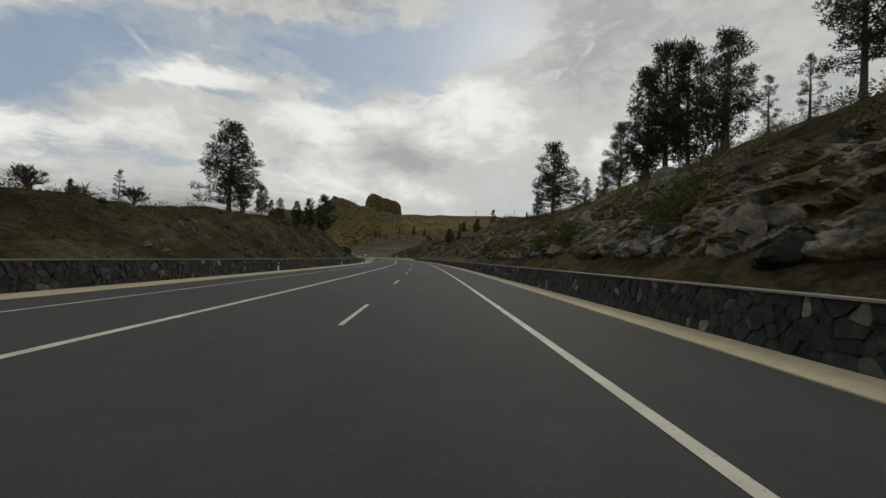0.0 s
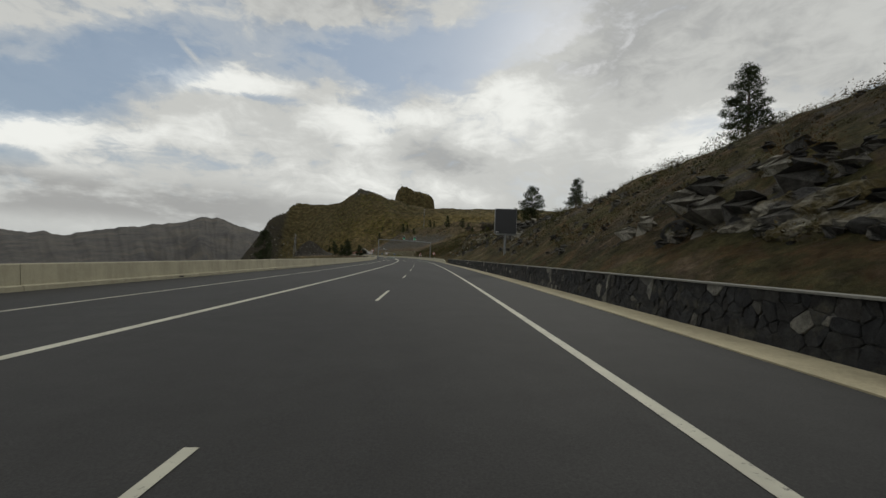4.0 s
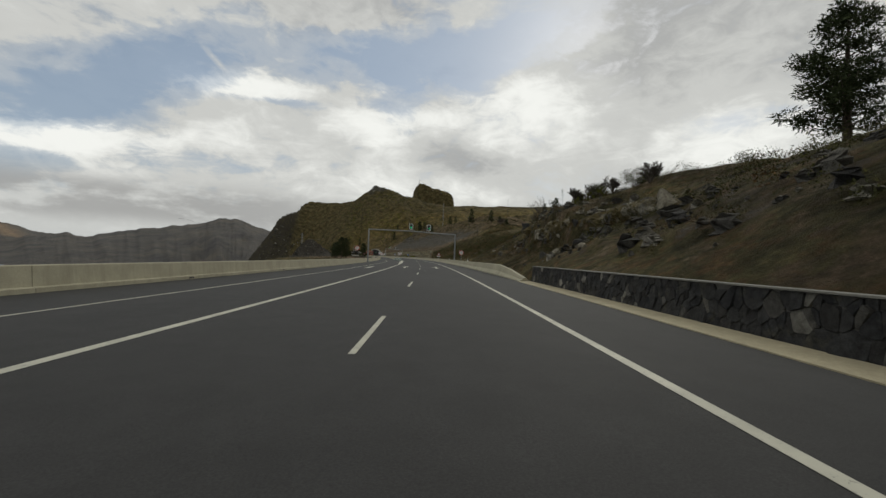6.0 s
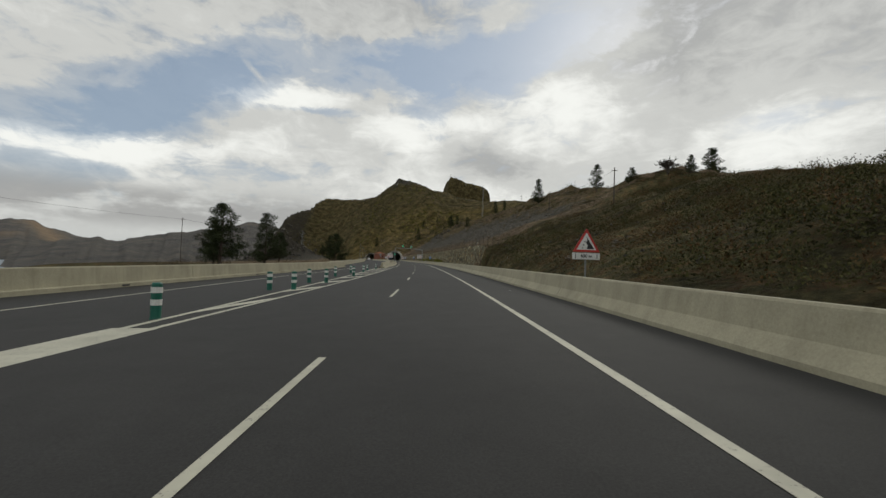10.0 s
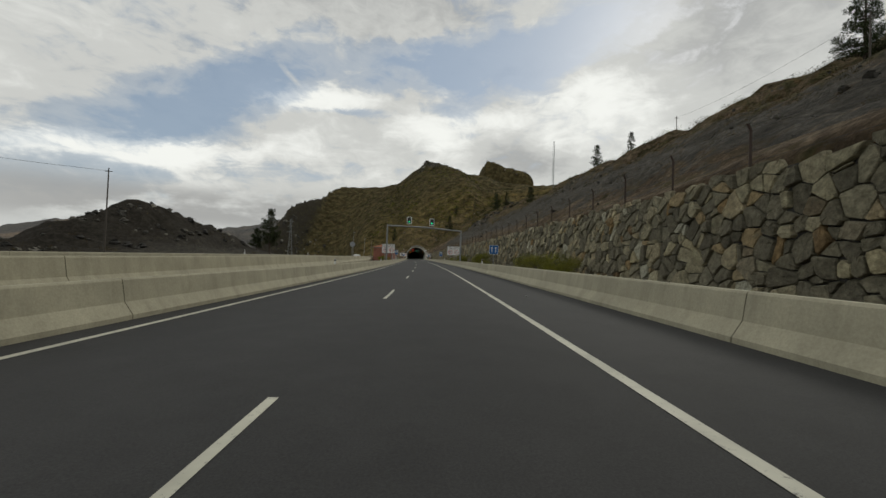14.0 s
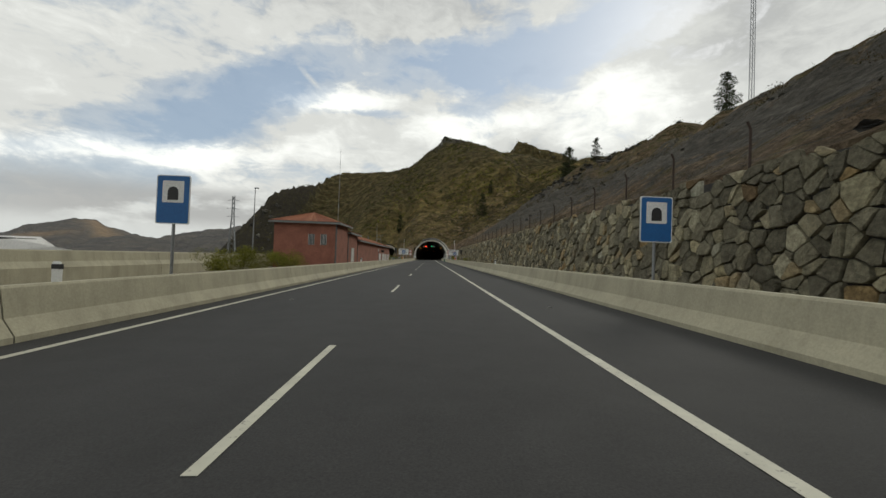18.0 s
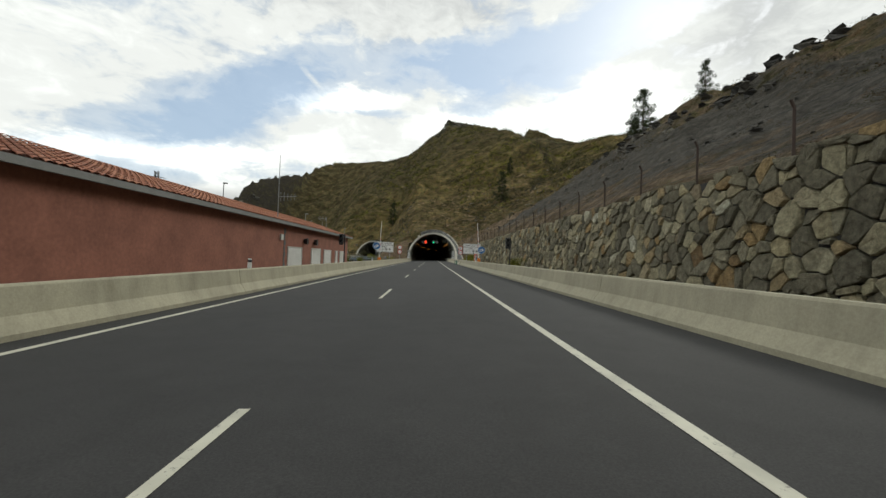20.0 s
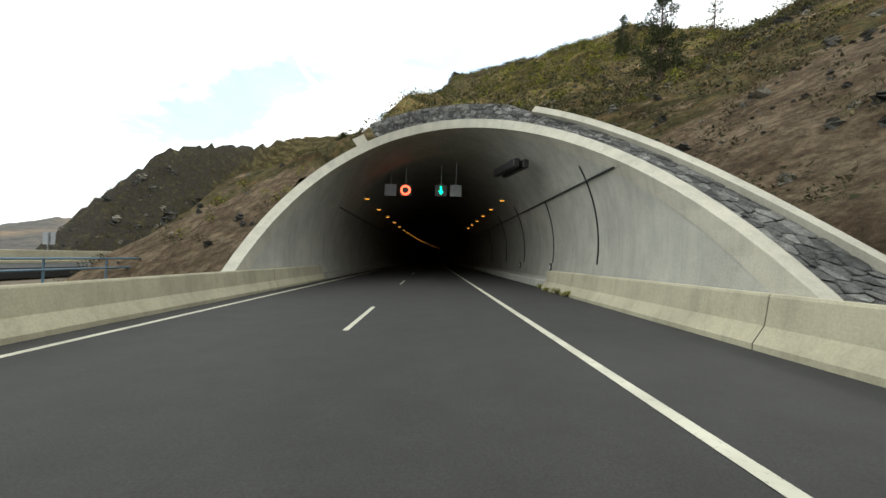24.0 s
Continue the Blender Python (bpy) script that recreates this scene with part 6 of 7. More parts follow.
def rockfall_sign(s, lat):
    root = thing("road_sign", spot(s, lat), "red-rimmed triangular falling-rocks sign with a 400 m plate", "road sign")
    part("post", post(2.5), STEEL, root)
    tri = lambda k: [(0, 2.05 + 0.66 * k), (0.585 * k, 2.05 - 0.345 * k), (-0.585 * k, 2.05 - 0.345 * k)]
    panel = sign_face(root, tri(1.0), 0, 0.03, SIGN_RED, "triangle", "red rim")
    part("field", Shape().plate(tri(0.74), -0.006, 0.0), SIGN_WHITE, panel)
    part("cliff_symbol", Shape().plate([(-0.02, 2.36), (0.13, 2.15), (0.34, 1.83), (0.0, 1.83), (0.06, 1.98), (-0.03, 2.1), (0.03, 2.2)], -0.012, -0.006), SIGN_BLACK, panel)
    for x, z in ((-0.12, 2.0), (-0.07, 2.14), (-0.17, 1.88)):
        part("stone_symbol", Shape().plate(circle(0.03, 8, x, z), -0.012, -0.006), SIGN_BLACK, panel)
    plate = sign_face(root, rounded(1.2, 0.28, 0.03, 0, 1.52), 0, 0.02, SIGN_WHITE, "plate")
    letters(plate, "400 m", 0.2, 0, 1.52)
    for k in (-1, 1):
        bar(plate, 0.47 * k, 1.52, 0.03, 0.2)


rockfall_sign(300, 4.55)


def arrow_plate(s, lat):
    root = thing("road_sign", spot(s, lat), "square blue sign with two white upward arrows", "road sign")
    part("post", post(2.2), STEEL, root)
    p = sign_face(root, rounded(0.97, 0.97, 0.06, 0, 2.2), 0, 0.03, SIGN_WHITE, "panel")
    part("field", Shape().plate(rounded(0.91, 0.91, 0.05, 0, 2.2), -0.006, 0.0), SIGN_BLUE, p)
    for x in (-0.2, 0.2):
        part("arrow_symbol", Shape().plate([(x - 0.035, 1.9), (x - 0.035, 2.32), (x - 0.12, 2.32), (x, 2.52), (x + 0.12, 2.32), (x + 0.035, 2.32), (x + 0.035, 1.9)][::-1], -0.012, -0.006), SIGN_WHITE, p)


arrow_plate(442.2, 4.63)


def frame_of(root, w, h, z, name="border"):
    """A thin black line just inside a board's edge."""
    sh = Shape()
    a, b = rounded(w - 0.10, h - 0.10, 0.10, 0, z), rounded(w - 0.15, h - 0.15, 0.085, 0, z)
    n = len(a)
    v = [(p[0], -0.006, p[1]) for p in a] + [(p[0], -0.006, p[1]) for p in b]
    sh.add(v, [(i, (i + 1) % n, n + (i + 1) % n, n + i) for i in range(n)])
    return part(name, sh, SIGN_BLACK, root)


def tunnel_board(s, lat, top, kind, tilt):
    """The pair of white boards that name the tunnel."""
    w = 2.95
    label = "white tunnel-name board with an 80 limit and a distance sign" if kind == "limit" else "white tunnel-name board with its length and symbols"
    root = thing("sign_board", spot(s, lat, 0, tilt), label, "sign board", "tunnel boards")
    for x in (-0.85, 0.85):
        part("post", post(top - 0.1, 0.06, x), STEEL, root)
    low_h = 1.5 if kind == "limit" else 1.15
    up_h = 0.55
    head = sign_face(root, rounded(w, up_h, 0.12, 0, top - up_h / 2), 0, 0.04, SIGN_WHITE, "name_panel")
    frame_of(head, w, up_h, top - up_h / 2)
    letters(head, "TÚNEL   EL BICHO", 0.27, 0, top - up_h / 2 - 0.01)
    zc = top - up_h - 0.03 - low_h / 2
    low = sign_face(root, rounded(w, low_h, 0.12, 0, zc), 0, 0.04, SIGN_WHITE, "lower_panel")
    frame_of(low, w, low_h, zc)
    if kind == "limit":
        part("red_ring", ring(0.5, 0.40, 36, -0.68, zc), SIGN_RED, low)
        letters(low, "80", 0.5, -0.68, zc - 0.01)
        gap_symbols(low, 0.72, zc, 0.5)
    else:
        letters(low, "L. 1095 m", 0.3, -0.25, zc + 0.30)
        bar(low, -0.95, zc - 0.05, 0.22, 0.03)
        bar(low, -0.95, zc - 0.12, 0.26, 0.03)
        bar(low, -0.35, zc - 0.08, 0.26, 0.09)
        part("square_symbol", Shape().box(0.1, 0.42, -0.012, -0.004, zc - 0.24, zc + 0.10), SIGN_BLACK, low)
        part("arrow_symbol", Shape().plate([(0.16, zc - 0.18), (0.3, zc + 0.05), (0.36, zc - 0.02), (0.24, zc - 0.2)][::-1], -0.016, -0.012), SIGN_WHITE, low)
        part("round_symbol", Shape().plate(circle(0.15, 20, 0.85, zc - 0.06), -0.012, -0.004), SIGN_BLACK, low)
        for x, word in ((-0.35, "150m"), (0.26, "250m"), (0.85, "50m")):
            letters(low, word, 0.14, x, zc - 0.40)


tunnel_board(496.4, 5.03, 3.98, "limit", 0)
tunnel_board(496.6, -10.3, 4.36, "limit", 2)
tunnel_board(632, 4.65, 3.52, "length", 0)
tunnel_board(632, -10.2, 3.70, "length", 2)


def tunnel_sign(s, lat, z0, z1):
    w = 0.88
    zc, hh = (z0 + z1) / 2, z1 - z0
    root = thing("road_sign", spot(s, lat), "tall blue sign with a tunnel symbol in a white square", "road sign", "tunnel signs")
    part("post", post(z0 + 0.3, 0.04), STEEL, root)
    p = sign_face(root, rounded(w, hh, 0.05, 0, zc), 0, 0.03, SIGN_WHITE, "panel")
    part("field", Shape().plate(rounded(w - 0.05, hh - 0.05, 0.05, 0, zc), -0.006, 0), SIGN_BLUE, p)
    part("white_square", Shape().plate(rounded(0.56, 0.58, 0.03, 0, z1 - 0.44), -0.012, -0.006), SIGN_WHITE, p)
    part("tunnel_symbol", Shape().plate([(-0.14, z1 - 0.66), (-0.14, z1 - 0.44)] + [(-0.14 * math.cos(a), z1 - 0.44 + 0.14 * math.sin(a)) for a in (0.5, 1.0, 1.57, 2.1, 2.6)] + [(0.14, z1 - 0.44), (0.14, z1 - 0.66)], -0.018, -0.012), SIGN_BLACK, p)


tunnel_sign(520.0, 3.68, 1.73, 2.97)
tunnel_sign(520.2, -9.28, 2.08, 3.38)


def headlight_sign(s, lat, h):
    root = thing("road_sign", spot(s, lat), "round blue sign with a white headlamp symbol", "road sign", "headlamp signs")
    part("post", post(h + 0.35, 0.045), STEEL, root)
    d = sign_face(root, circle(0.45, 36, 0, h), 0, 0.03, SIGN_WHITE, "disc")
    part("field", Shape().plate(circle(0.43, 36, 0, h), -0.006, 0), SIGN_BLUE, d)
    part("lamp_symbol", Shape().plate([(0.02, h + 0.17), (0.14, h + 0.16), (0.24, h + 0.08), (0.26, h - 0.02), (0.2, h - 0.12), (0.08, h - 0.16)], -0.012, -0.006), SIGN_WHITE, d)
    for k in range(4):
        part("beam_symbol", Shape().plate([(0.0 + 0.02 * k, h + 0.13 - 0.085 * k), (0.0 + 0.02 * k, h + 0.085 - 0.085 * k), (-0.3 + 0.03 * k, h - 0.04 - 0.085 * k), (-0.3 + 0.03 * k, h + 0.005 - 0.085 * k)], -0.012, -0.006), SIGN_WHITE, d)


headlight_sign(611.5, -8.85, 2.5)
headlight_sign(611.5, 3.85, 2.13)


def ban_pair(s, lat, h):
    """Two round prohibition signs on one post; their figures are plain strokes."""
    root = thing("road_sign", spot(s, lat), "two round red-rimmed ban signs on one post", "road sign", "ban signs")
    part("post", post(h + 0.9, 0.045), STEEL, root)
    for k, z in enumerate((h + 0.93, h)):
        d = sign_face(root, circle(0.45, 36, 0, z), 0, 0.03, SIGN_WHITE, "disc")
        part("red_ring", ring(0.45, 0.36, 36, 0, z), SIGN_RED, d)
        if k == 0:
            bar(d, 0, z + 0.02, 0.12, 0.36)
        else:
            for x in (-0.14, 0.14):
                part("wheel_symbol", ring(0.105, 0.08, 18, x, z - 0.05, -0.012, -0.004), SIGN_BLACK, d)
            part("bar_symbol", Shape().plate([(-0.14, z - 0.06), (-0.05, z + 0.09), (0.1, z + 0.09), (0.14, z - 0.04), (0.1, z - 0.04), (0.07, z + 0.06), (-0.04, z + 0.06)], -0.012, -0.004), SIGN_BLACK, d)


ban_pair(650.6, 4.0, 2.24)
ban_pair(649.5, -9.0, 2.26)


def chevron_board(s, lat, lean):
    """A striped marker panel at the tunnel mouth."""
    root = thing("marker_board", spot(s, lat), "upright black and white striped marker panel", "marker board", "tunnel mouth markers")
    part("post", post(1.2, 0.04), STEEL, root)
    p = sign_face(root, rounded(0.58, 1.95, 0.02, 0, 1.95), 0, 0.03, SIGN_WHITE, "panel")
    for k in range(5):
        z = 1.12 + 0.4 * k
        a, b = (z, z + 0.26) if lean > 0 else (z + 0.26, z)
        part("stripe", Shape().plate([(-0.29, a), (-0.29, a + 0.2), (0.29, b + 0.2), (0.29, b)], -0.006, -0.001), SIGN_BLACK, p)


chevron_board(670, 3.37, 1)
chevron_board(670, -8.25, -1)


def lane_signal(root, x, z, lit):
    head = part("signal_head", Shape().plate(rounded(0.78, 1.15, 0.12, x, z), -0.1, 0.12), SIGN_WHITE, root, "white-framed lane signal")
    part("face", Shape().plate(rounded(0.6, 0.96, 0.05, x, z), -0.112, -0.1), PANEL_DARK, head)
    part("lit_arrow", Shape().plate([(x, z - 0.36), (x + 0.13, z - 0.2), (x + 0.05, z - 0.2), (x + 0.05, z - 0.05), (x - 0.05, z - 0.05), (x - 0.05, z - 0.2), (x - 0.13, z - 0.2)][::-1], -0.12, -0.113), lit, head)
    part("bracket", Shape().box(x - 0.05, x + 0.05, -0.02, 0.06, z - 0.95, z - 0.55), STEEL, head)


def gantry(s, lat0, lat1, top0, top1, heads):
    """A steel portal over the road with two lane signals."""
    root = thing("gantry", spot(s, 0), "grey steel gantry over the road carrying two lane signals", "gantry", "signal gantries")
    for x, t in ((lat0, top0), (lat1, top1)):
        part("leg", Shape().tube([(x, 0, -0.4), (x, 0, t - 0.3), (x, 0, t)], [0.15, 0.13, 0.12], 14), STEEL, root)
        part("base_plate", Shape().box(x - 0.28, x + 0.28, -0.28, 0.28, -0.05, 0.05, 0.01), STEEL, root)
    mid = (lat0 + lat1) / 2
    zm = (top0 + top1) / 2 + 0.16
    part("beam", Shape().tube([(lat0 - 0.1, 0, top0), (mid, 0, zm)], 0.12, 14), STEEL, root)
    part("beam", Shape().tube([(mid, 0, zm), (lat1 + 0.1, 0, top1)], 0.12, 14), STEEL, root)
    part("joint_flange", Shape().tube([(mid - 0.06, 0, zm), (mid + 0.06, 0, zm)], 0.22, 14), STEEL, root)
    for x in heads:
        z = top0 + (top1 - top0) * (x - lat0) / (lat1 - lat0) + 0.1
        lane_signal(root, x, z + 1.0, LAMP_GREEN)


gantry(250.3, -13.7, 3.7, 6.4, 5.95, (-5.3, -1.7))
gantry(466.4, -8.6, 3.45, 6.25, 5.75, (-5.1, -1.4))


def matrix_board(s, lat):
    root = thing("matrix_sign", spot(s, lat, 0, -4), "large black matrix sign on a single steel post", "matrix sign")
    part("post", Shape().tube([(0, 0.15, -0.3), (0, 0.15, 3.6)], 0.085, 12), STEEL, root)
    part("cabinet", Shape().box(-0.95, 0.95, 0.0, 0.28, 3.3, 5.5, 0.02), SIGN_BACK, root, "grey metal cabinet")
    part("screen", Shape().box(-0.91, 0.91, -0.02, -0.001, 3.35, 5.45), PANEL_DARK, root, "unlit black screen")
    part("maker_plate", Shape().box(-0.85, -0.6, -0.03, -0.021, 3.43, 3.49), SIGN_WHITE, root)
    part("underframe", Shape().box(-0.8, 0.8, 0.08, 0.2, 3.2, 3.299), STEEL, root)


matrix_board(145.7, 4.7)


def stop_signal(s, lat, h):
    root = thing("traffic_signal", spot(s, lat), "dark traffic signal head on a slim post, unlit", "traffic signal", "stop signals")
    part("post", post(h + 0.35, 0.05), DARK_STEEL, root)
    body = part("housing", Shape().box(-0.42, -0.08, -0.16, 0.1, h - 0.55, h + 0.35, 0.03), PANEL_DARK, root)
    for z in (h + 0.12, h - 0.28):
        part("hood", Shape().tube([(-0.25, -0.36, z + 0.02), (-0.25, -0.16, z)], 0.14, 12, False), DARK_STEEL, body)
        part("lens", Shape().plate(circle(0.12, 16, -0.25, z), -0.18, -0.165), CAR_GLASS, body)


stop_signal(596.0, 4.4, 2.55)
stop_signal(595.3, -9.3, 2.7)


def barrier_gate(s, lat, top, lean):
    """A raised barrier arm with its cabinet."""
    root = thing("barrier_gate", spot(s, lat), "raised white barrier arm with an orange cabinet", "barrier gate", "barrier gates")
    part("cabinet", Shape().box(-0.2, 0.2, -0.2, 0.2, -0.1, 1.12, 0.03), ORANGE, root, "orange metal cabinet")
    part("arm", Shape().tube([(0.0, -0.05, 1.0), (lean * 0.4, -0.05, 3.4), (lean, -0.05, top)], [0.07, 0.05, 0.03], 8), WHITE_PLASTIC, root)
    for k in range(6):
        u = 0.22 + 0.13 * k
        z = 1.0 + (top - 1.0) * u
        part("reflector_band", Shape().tube([(lean * u, -0.05, z), (lean * (u + 0.035), -0.05, z + 0.2)], [0.075 - 0.05 * u, 0.073 - 0.05 * u], 8), SIGN_RED, root)


barrier_gate(618, 4.3, 5.9, -0.35)
barrier_gate(619, -9.4, 6.1, 0.15)


def help_post(s, lat):
    root = thing("emergency_post", spot(s, lat, 0.1), "orange emergency telephone pillar lettered SOS on two faces", "emergency phone")
    part("pillar", Shape().box(-0.28, 0.28, -0.24, 0.24, 0, 1.9, 0.05), SOS_ORANGE, root)
    for x in (-0.13, 0.14):
        part("blue_strip", Shape().box(x - 0.085, x + 0.085, -0.25, -0.241, 0.12, 1.5), SIGN_BLUE, root)
        for k, ch in enumerate("SOS"):
            letters(root, ch, 0.4, x, 1.25 - 0.43 * k, SIGN_WHITE, -0.256)


help_post(634, 5.6)


def flex_post(s, lat, tall=0.75, r=0.1):
    root = thing("flexible_post", spot(s, lat), "green cylindrical lane divider post" + (" with white bands" if r > 0.095 else " beside the barrier gap"), "bollard", "divider posts")
    part("cylinder", Shape().tube([(0, 0, -0.02), (0, 0, 0.05), (0, 0, tall - 0.03), (0, 0, tall)], [r * 1.15, r, r, r * 0.8], 14), GREEN_POST, root)
    for z in (tall * 0.38, tall * 0.72) if r > 0.095 else ():
        part("white_band", Shape().tube([(0, 0, z), (0, 0, z + 0.12)], r + 0.006, 14), WHITE_PLASTIC, root)


for s, lat in ((291.2, -7.75), (299.5, -8.6), (299.9, -7.75), (305.3, -8.65), (305.4, -7.75), (314, -9.1), (315, -7.9), (323, -9.5), (325.3, -8.6), (333, -9.2), (340, -8.9)):
    flex_post(s, lat)
for s, lat in ((627.8, 1.9), (634.5, 2.0)):
    flex_post(s, lat, 0.7, 0.09)


def edge_post(s, lat, h0=0.0, tall=0.75):
    root = thing("marker_post", spot(s, lat, h0), "small white roadside marker post with a black band", "marker post", "marker posts")
    part("body", Shape().rings([[(-0.06, -0.03, 0), (0.06, -0.03, 0), (0.05, 0.05, 0), (-0.05, 0.05, 0)], [(-0.06, -0.03, tall - 0.05), (0.06, -0.03, tall - 0.05), (0.05, 0.05, tall - 0.08), (-0.05, 0.05, tall - 0.08)], [(-0.05, -0.02, tall), (0.05, -0.02, tall), (0.045, 0.03, tall - 0.02), (-0.045, 0.03, tall - 0.02)]]), WHITE_PLASTIC, root)
    part("band", Shape().box(-0.063, 0.063, -0.034, 0.052, tall * 0.62, tall * 0.86), SIGN_BLACK, root)


for s in (6, 36.5, 67, 97):
    edge_post(s, -14.6, 0.02)
for s in (396, 426, 456, 486, 516, 546, 576, 606):
    edge_post(s, -8.5, 0.80, 0.34)
for s in (220, 250.5, 281, 437, 492, 541, 607, 662):
    edge_post(s, 2.68, 0.80, 0.34)
for s in (380, 410, 440, 470):
    edge_post(s, float(inner_left(s)) - 8.2, float(rise_left(s)) + 0.9, 0.4)


# fence along the top of the rubble wall
RUST = simple("rusty_post_steel", (0.075, 0.052, 0.042), 0.85, 0.3)
FENCE_S = list(np.arange(330, 664, 4.6))
fence = thing("fence", Matrix(), "rusty wire fence with thin steel posts on the wall top", "fence")
for k, s in enumerate(FENCE_S):
    lat = 8.75
    h = max(float(keyed(s, [(326, 0.5), (356, 4.1), (372, 4.35), (666, 4.5)])), 0.4)
    a, b, c = place(s, lat, h - 0.3), place(s, lat, h + 1.5), place(s, lat - 0.12, h + 1.75)
    part("fence_post", Shape().tube([a, b, c], 0.05, 6), RUST, fence)
for z in (0.35, 0.75, 1.15, 1.5):
    pts = [place(s, 8.75, max(float(keyed(s, [(326, 0.5), (356, 4.1), (372, 4.35), (666, 4.5)])), 0.4) + z) for s in FENCE_S]
    part("wire", Shape().tube(pts, 0.006, 4), DARK_STEEL, fence)


# posts of wood and steel, wires, masts
def power_pole(s, lat, top, r=0.11):
    h = float(height(s, lat))
    root = thing("power_pole", spot(s, lat, h), "slender dark power pole on the hillside", "pole", "power poles")
    part("pole", Shape().tube([(0, 0, -0.5), (0, 0, top - h)], [r, r * 0.65], 8), TWIGS, root)
    part("crossarm", Shape().box(-0.5, 0.5, -0.04, 0.04, top - h - 0.5, top - h - 0.42), TWIGS, root)


POLES = ((343.3, 26.1, 16.1), (394.9, 33.8, 21.0), (441, 45, 29.6), (493, 57.3, 37.1))
for s, lat, top in POLES:
    power_pole(s, lat, top)
power_pole(458, -46.4, 12.7)
power_pole(392, -62, 10.5)


def cable(points, sag, label):
    sh = []
    for k in range(len(points) - 1):
        a, b = Vector(points[k]), Vector(points[k + 1])
        for i in range(9):
            t = i / 8
            p = a.lerp(b, t)
            p.z -= sag * 4 * t * (1 - t)
            sh.append(p)
    tagged(part("cable", Shape().tube(sh, 0.018, 4), DARK_STEEL), label, "cable", "power lines")


cable([place(s, lat, top - 0.4) for s, lat, top in POLES], 0.9, "thin power cable between the hillside poles")
cable([place(300, -75, 11), place(392, -62, 10.1), place(458, -46.4, 12.3)], 1.2, "thin power cable across the valley side")


def lattice_mast(s, lat, top, width, red=False):
    h = float(height(s, lat))
    tall = top - h
    root = thing("lattice_mast", spot(s, lat, h, 20), "thin steel lattice mast on the ridge", "mast", "masts")
    corners = [(width * math.cos(a), width * math.sin(a)) for a in (0.5, 2.6, 4.7)]
    for x, y in corners:
        part("leg", Shape().tube([(x, y, -0.5), (x * 0.8, y * 0.8, tall)], 0.07, 5), STEEL, root)
    n = int(tall / (width * 2.2))
    for k in range(n):
        z0, z1 = tall * k / n, tall * (k + 1) / n
        for i in range(3):
            a, b = corners[i], corners[(i + 1) % 3]
            part("brace", Shape().tube([(a[0] * 0.92, a[1] * 0.92, z0), (b[0] * 0.92, b[1] * 0.92, z1)], 0.025, 4, False), STEEL, root)


lattice_mast(588, 60, 58, 0.5)
lattice_mast(391, 140, 54, 0.8)
lattice_mast(506, 150, 66.5, 1.0)
for s, lat, top in ((560, 120, 62), (1098, 116, 176), (1098, 124, 172), (330, 120, 40)):
    h = float(height(s, lat))
    root = thing("aerial_mast", spot(s, lat, h), "thin distant aerial mast", "mast", "masts")
    part("pole", Shape().tube([(0, 0, -1), (0, 0, top - h)], [0.28, 0.12] if s > 900 else [0.12, 0.06], 6), DARK_STEEL, root)


def pylon(s, lat, top):
    h = float(height(s, lat))
    tall = top - h
    root = thing("pylon", spot(s, lat, h, 15), "grey steel lattice power pylon with short arms", "pylon")
    wide = lambda z: 2.2 - 1.75 * min(1.0, z / (tall * 0.75))
    for x, y in ((-1, -1), (-1, 1), (1, 1), (1, -1)):
        part("leg", Shape().tube([(x * wide(z), y * wide(z), z) for z in (-1.0, tall * 0.75, tall)], 0.14, 5), STEEL, root)
    n = 16
    for k in range(n):
        z0, z1 = tall * k / n, tall * (k + 1) / n
        a, b = wide(z0), wide(z1)
        for x, y, u, v in ((-1, -1, 1, -1), (1, -1, 1, 1), (1, 1, -1, 1), (-1, 1, -1, -1)):
            part("brace", Shape().tube([(x * a, y * a, z0), (u * b, v * b, z1)], 0.07, 4, False), STEEL, root)
    for z in (0.74, 0.84, 0.94):
        part("arm", Shape().tube([(-2.6, 0, tall * z), (0, 0, tall * z + 0.5), (2.6, 0, tall * z)], [0.06, 0.14, 0.06], 5), STEEL, root)


pylon(694, -90, 25.8)


def street_lamp(s, lat, top, h0):
    root = thing("street_lamp", spot(s, lat, h0), "tall slim grey street lamp beside the other carriageway", "street lamp", "street lamps")
    t = top - h0
    part("column", Shape().tube([(0, 0, -0.3), (0, 0, t)], [0.1, 0.05], 10), STEEL, root)
    part("lamp_head", Shape().box(-0.1, 0.5, -0.16, 0.16, t - 0.02, t + 0.12, 0.04), SIGN_BACK, root)


street_lamp(572.4, -29.2, 11.4, 0.6)
street_lamp(692, -29.9, 9.8, 0.6)
street_lamp(651, -29.6, 10.1, 0.6)
street_lamp(616, -29.6, 10.5, 0.6)


# blue-grey rail at the outer edge
rail = thing("guard_rail", Matrix(), "blue-grey tubular guard rail on the far carriageway edge", "guard rail")
RAIL_S = list(np.arange(600, 716, 2.6))
for s in RAIL_S:
    part("rail_post", Shape().tube([place(s, -14.9, 0.0), place(s, -14.9, 1.15)], 0.04, 6), RAIL_BLUE, rail)
for z in (0.75, 1.12):
    part("rail_bar", Shape().tube([place(s, -14.9, z) for s in RAIL_S], 0.045, 6), RAIL_BLUE, rail)


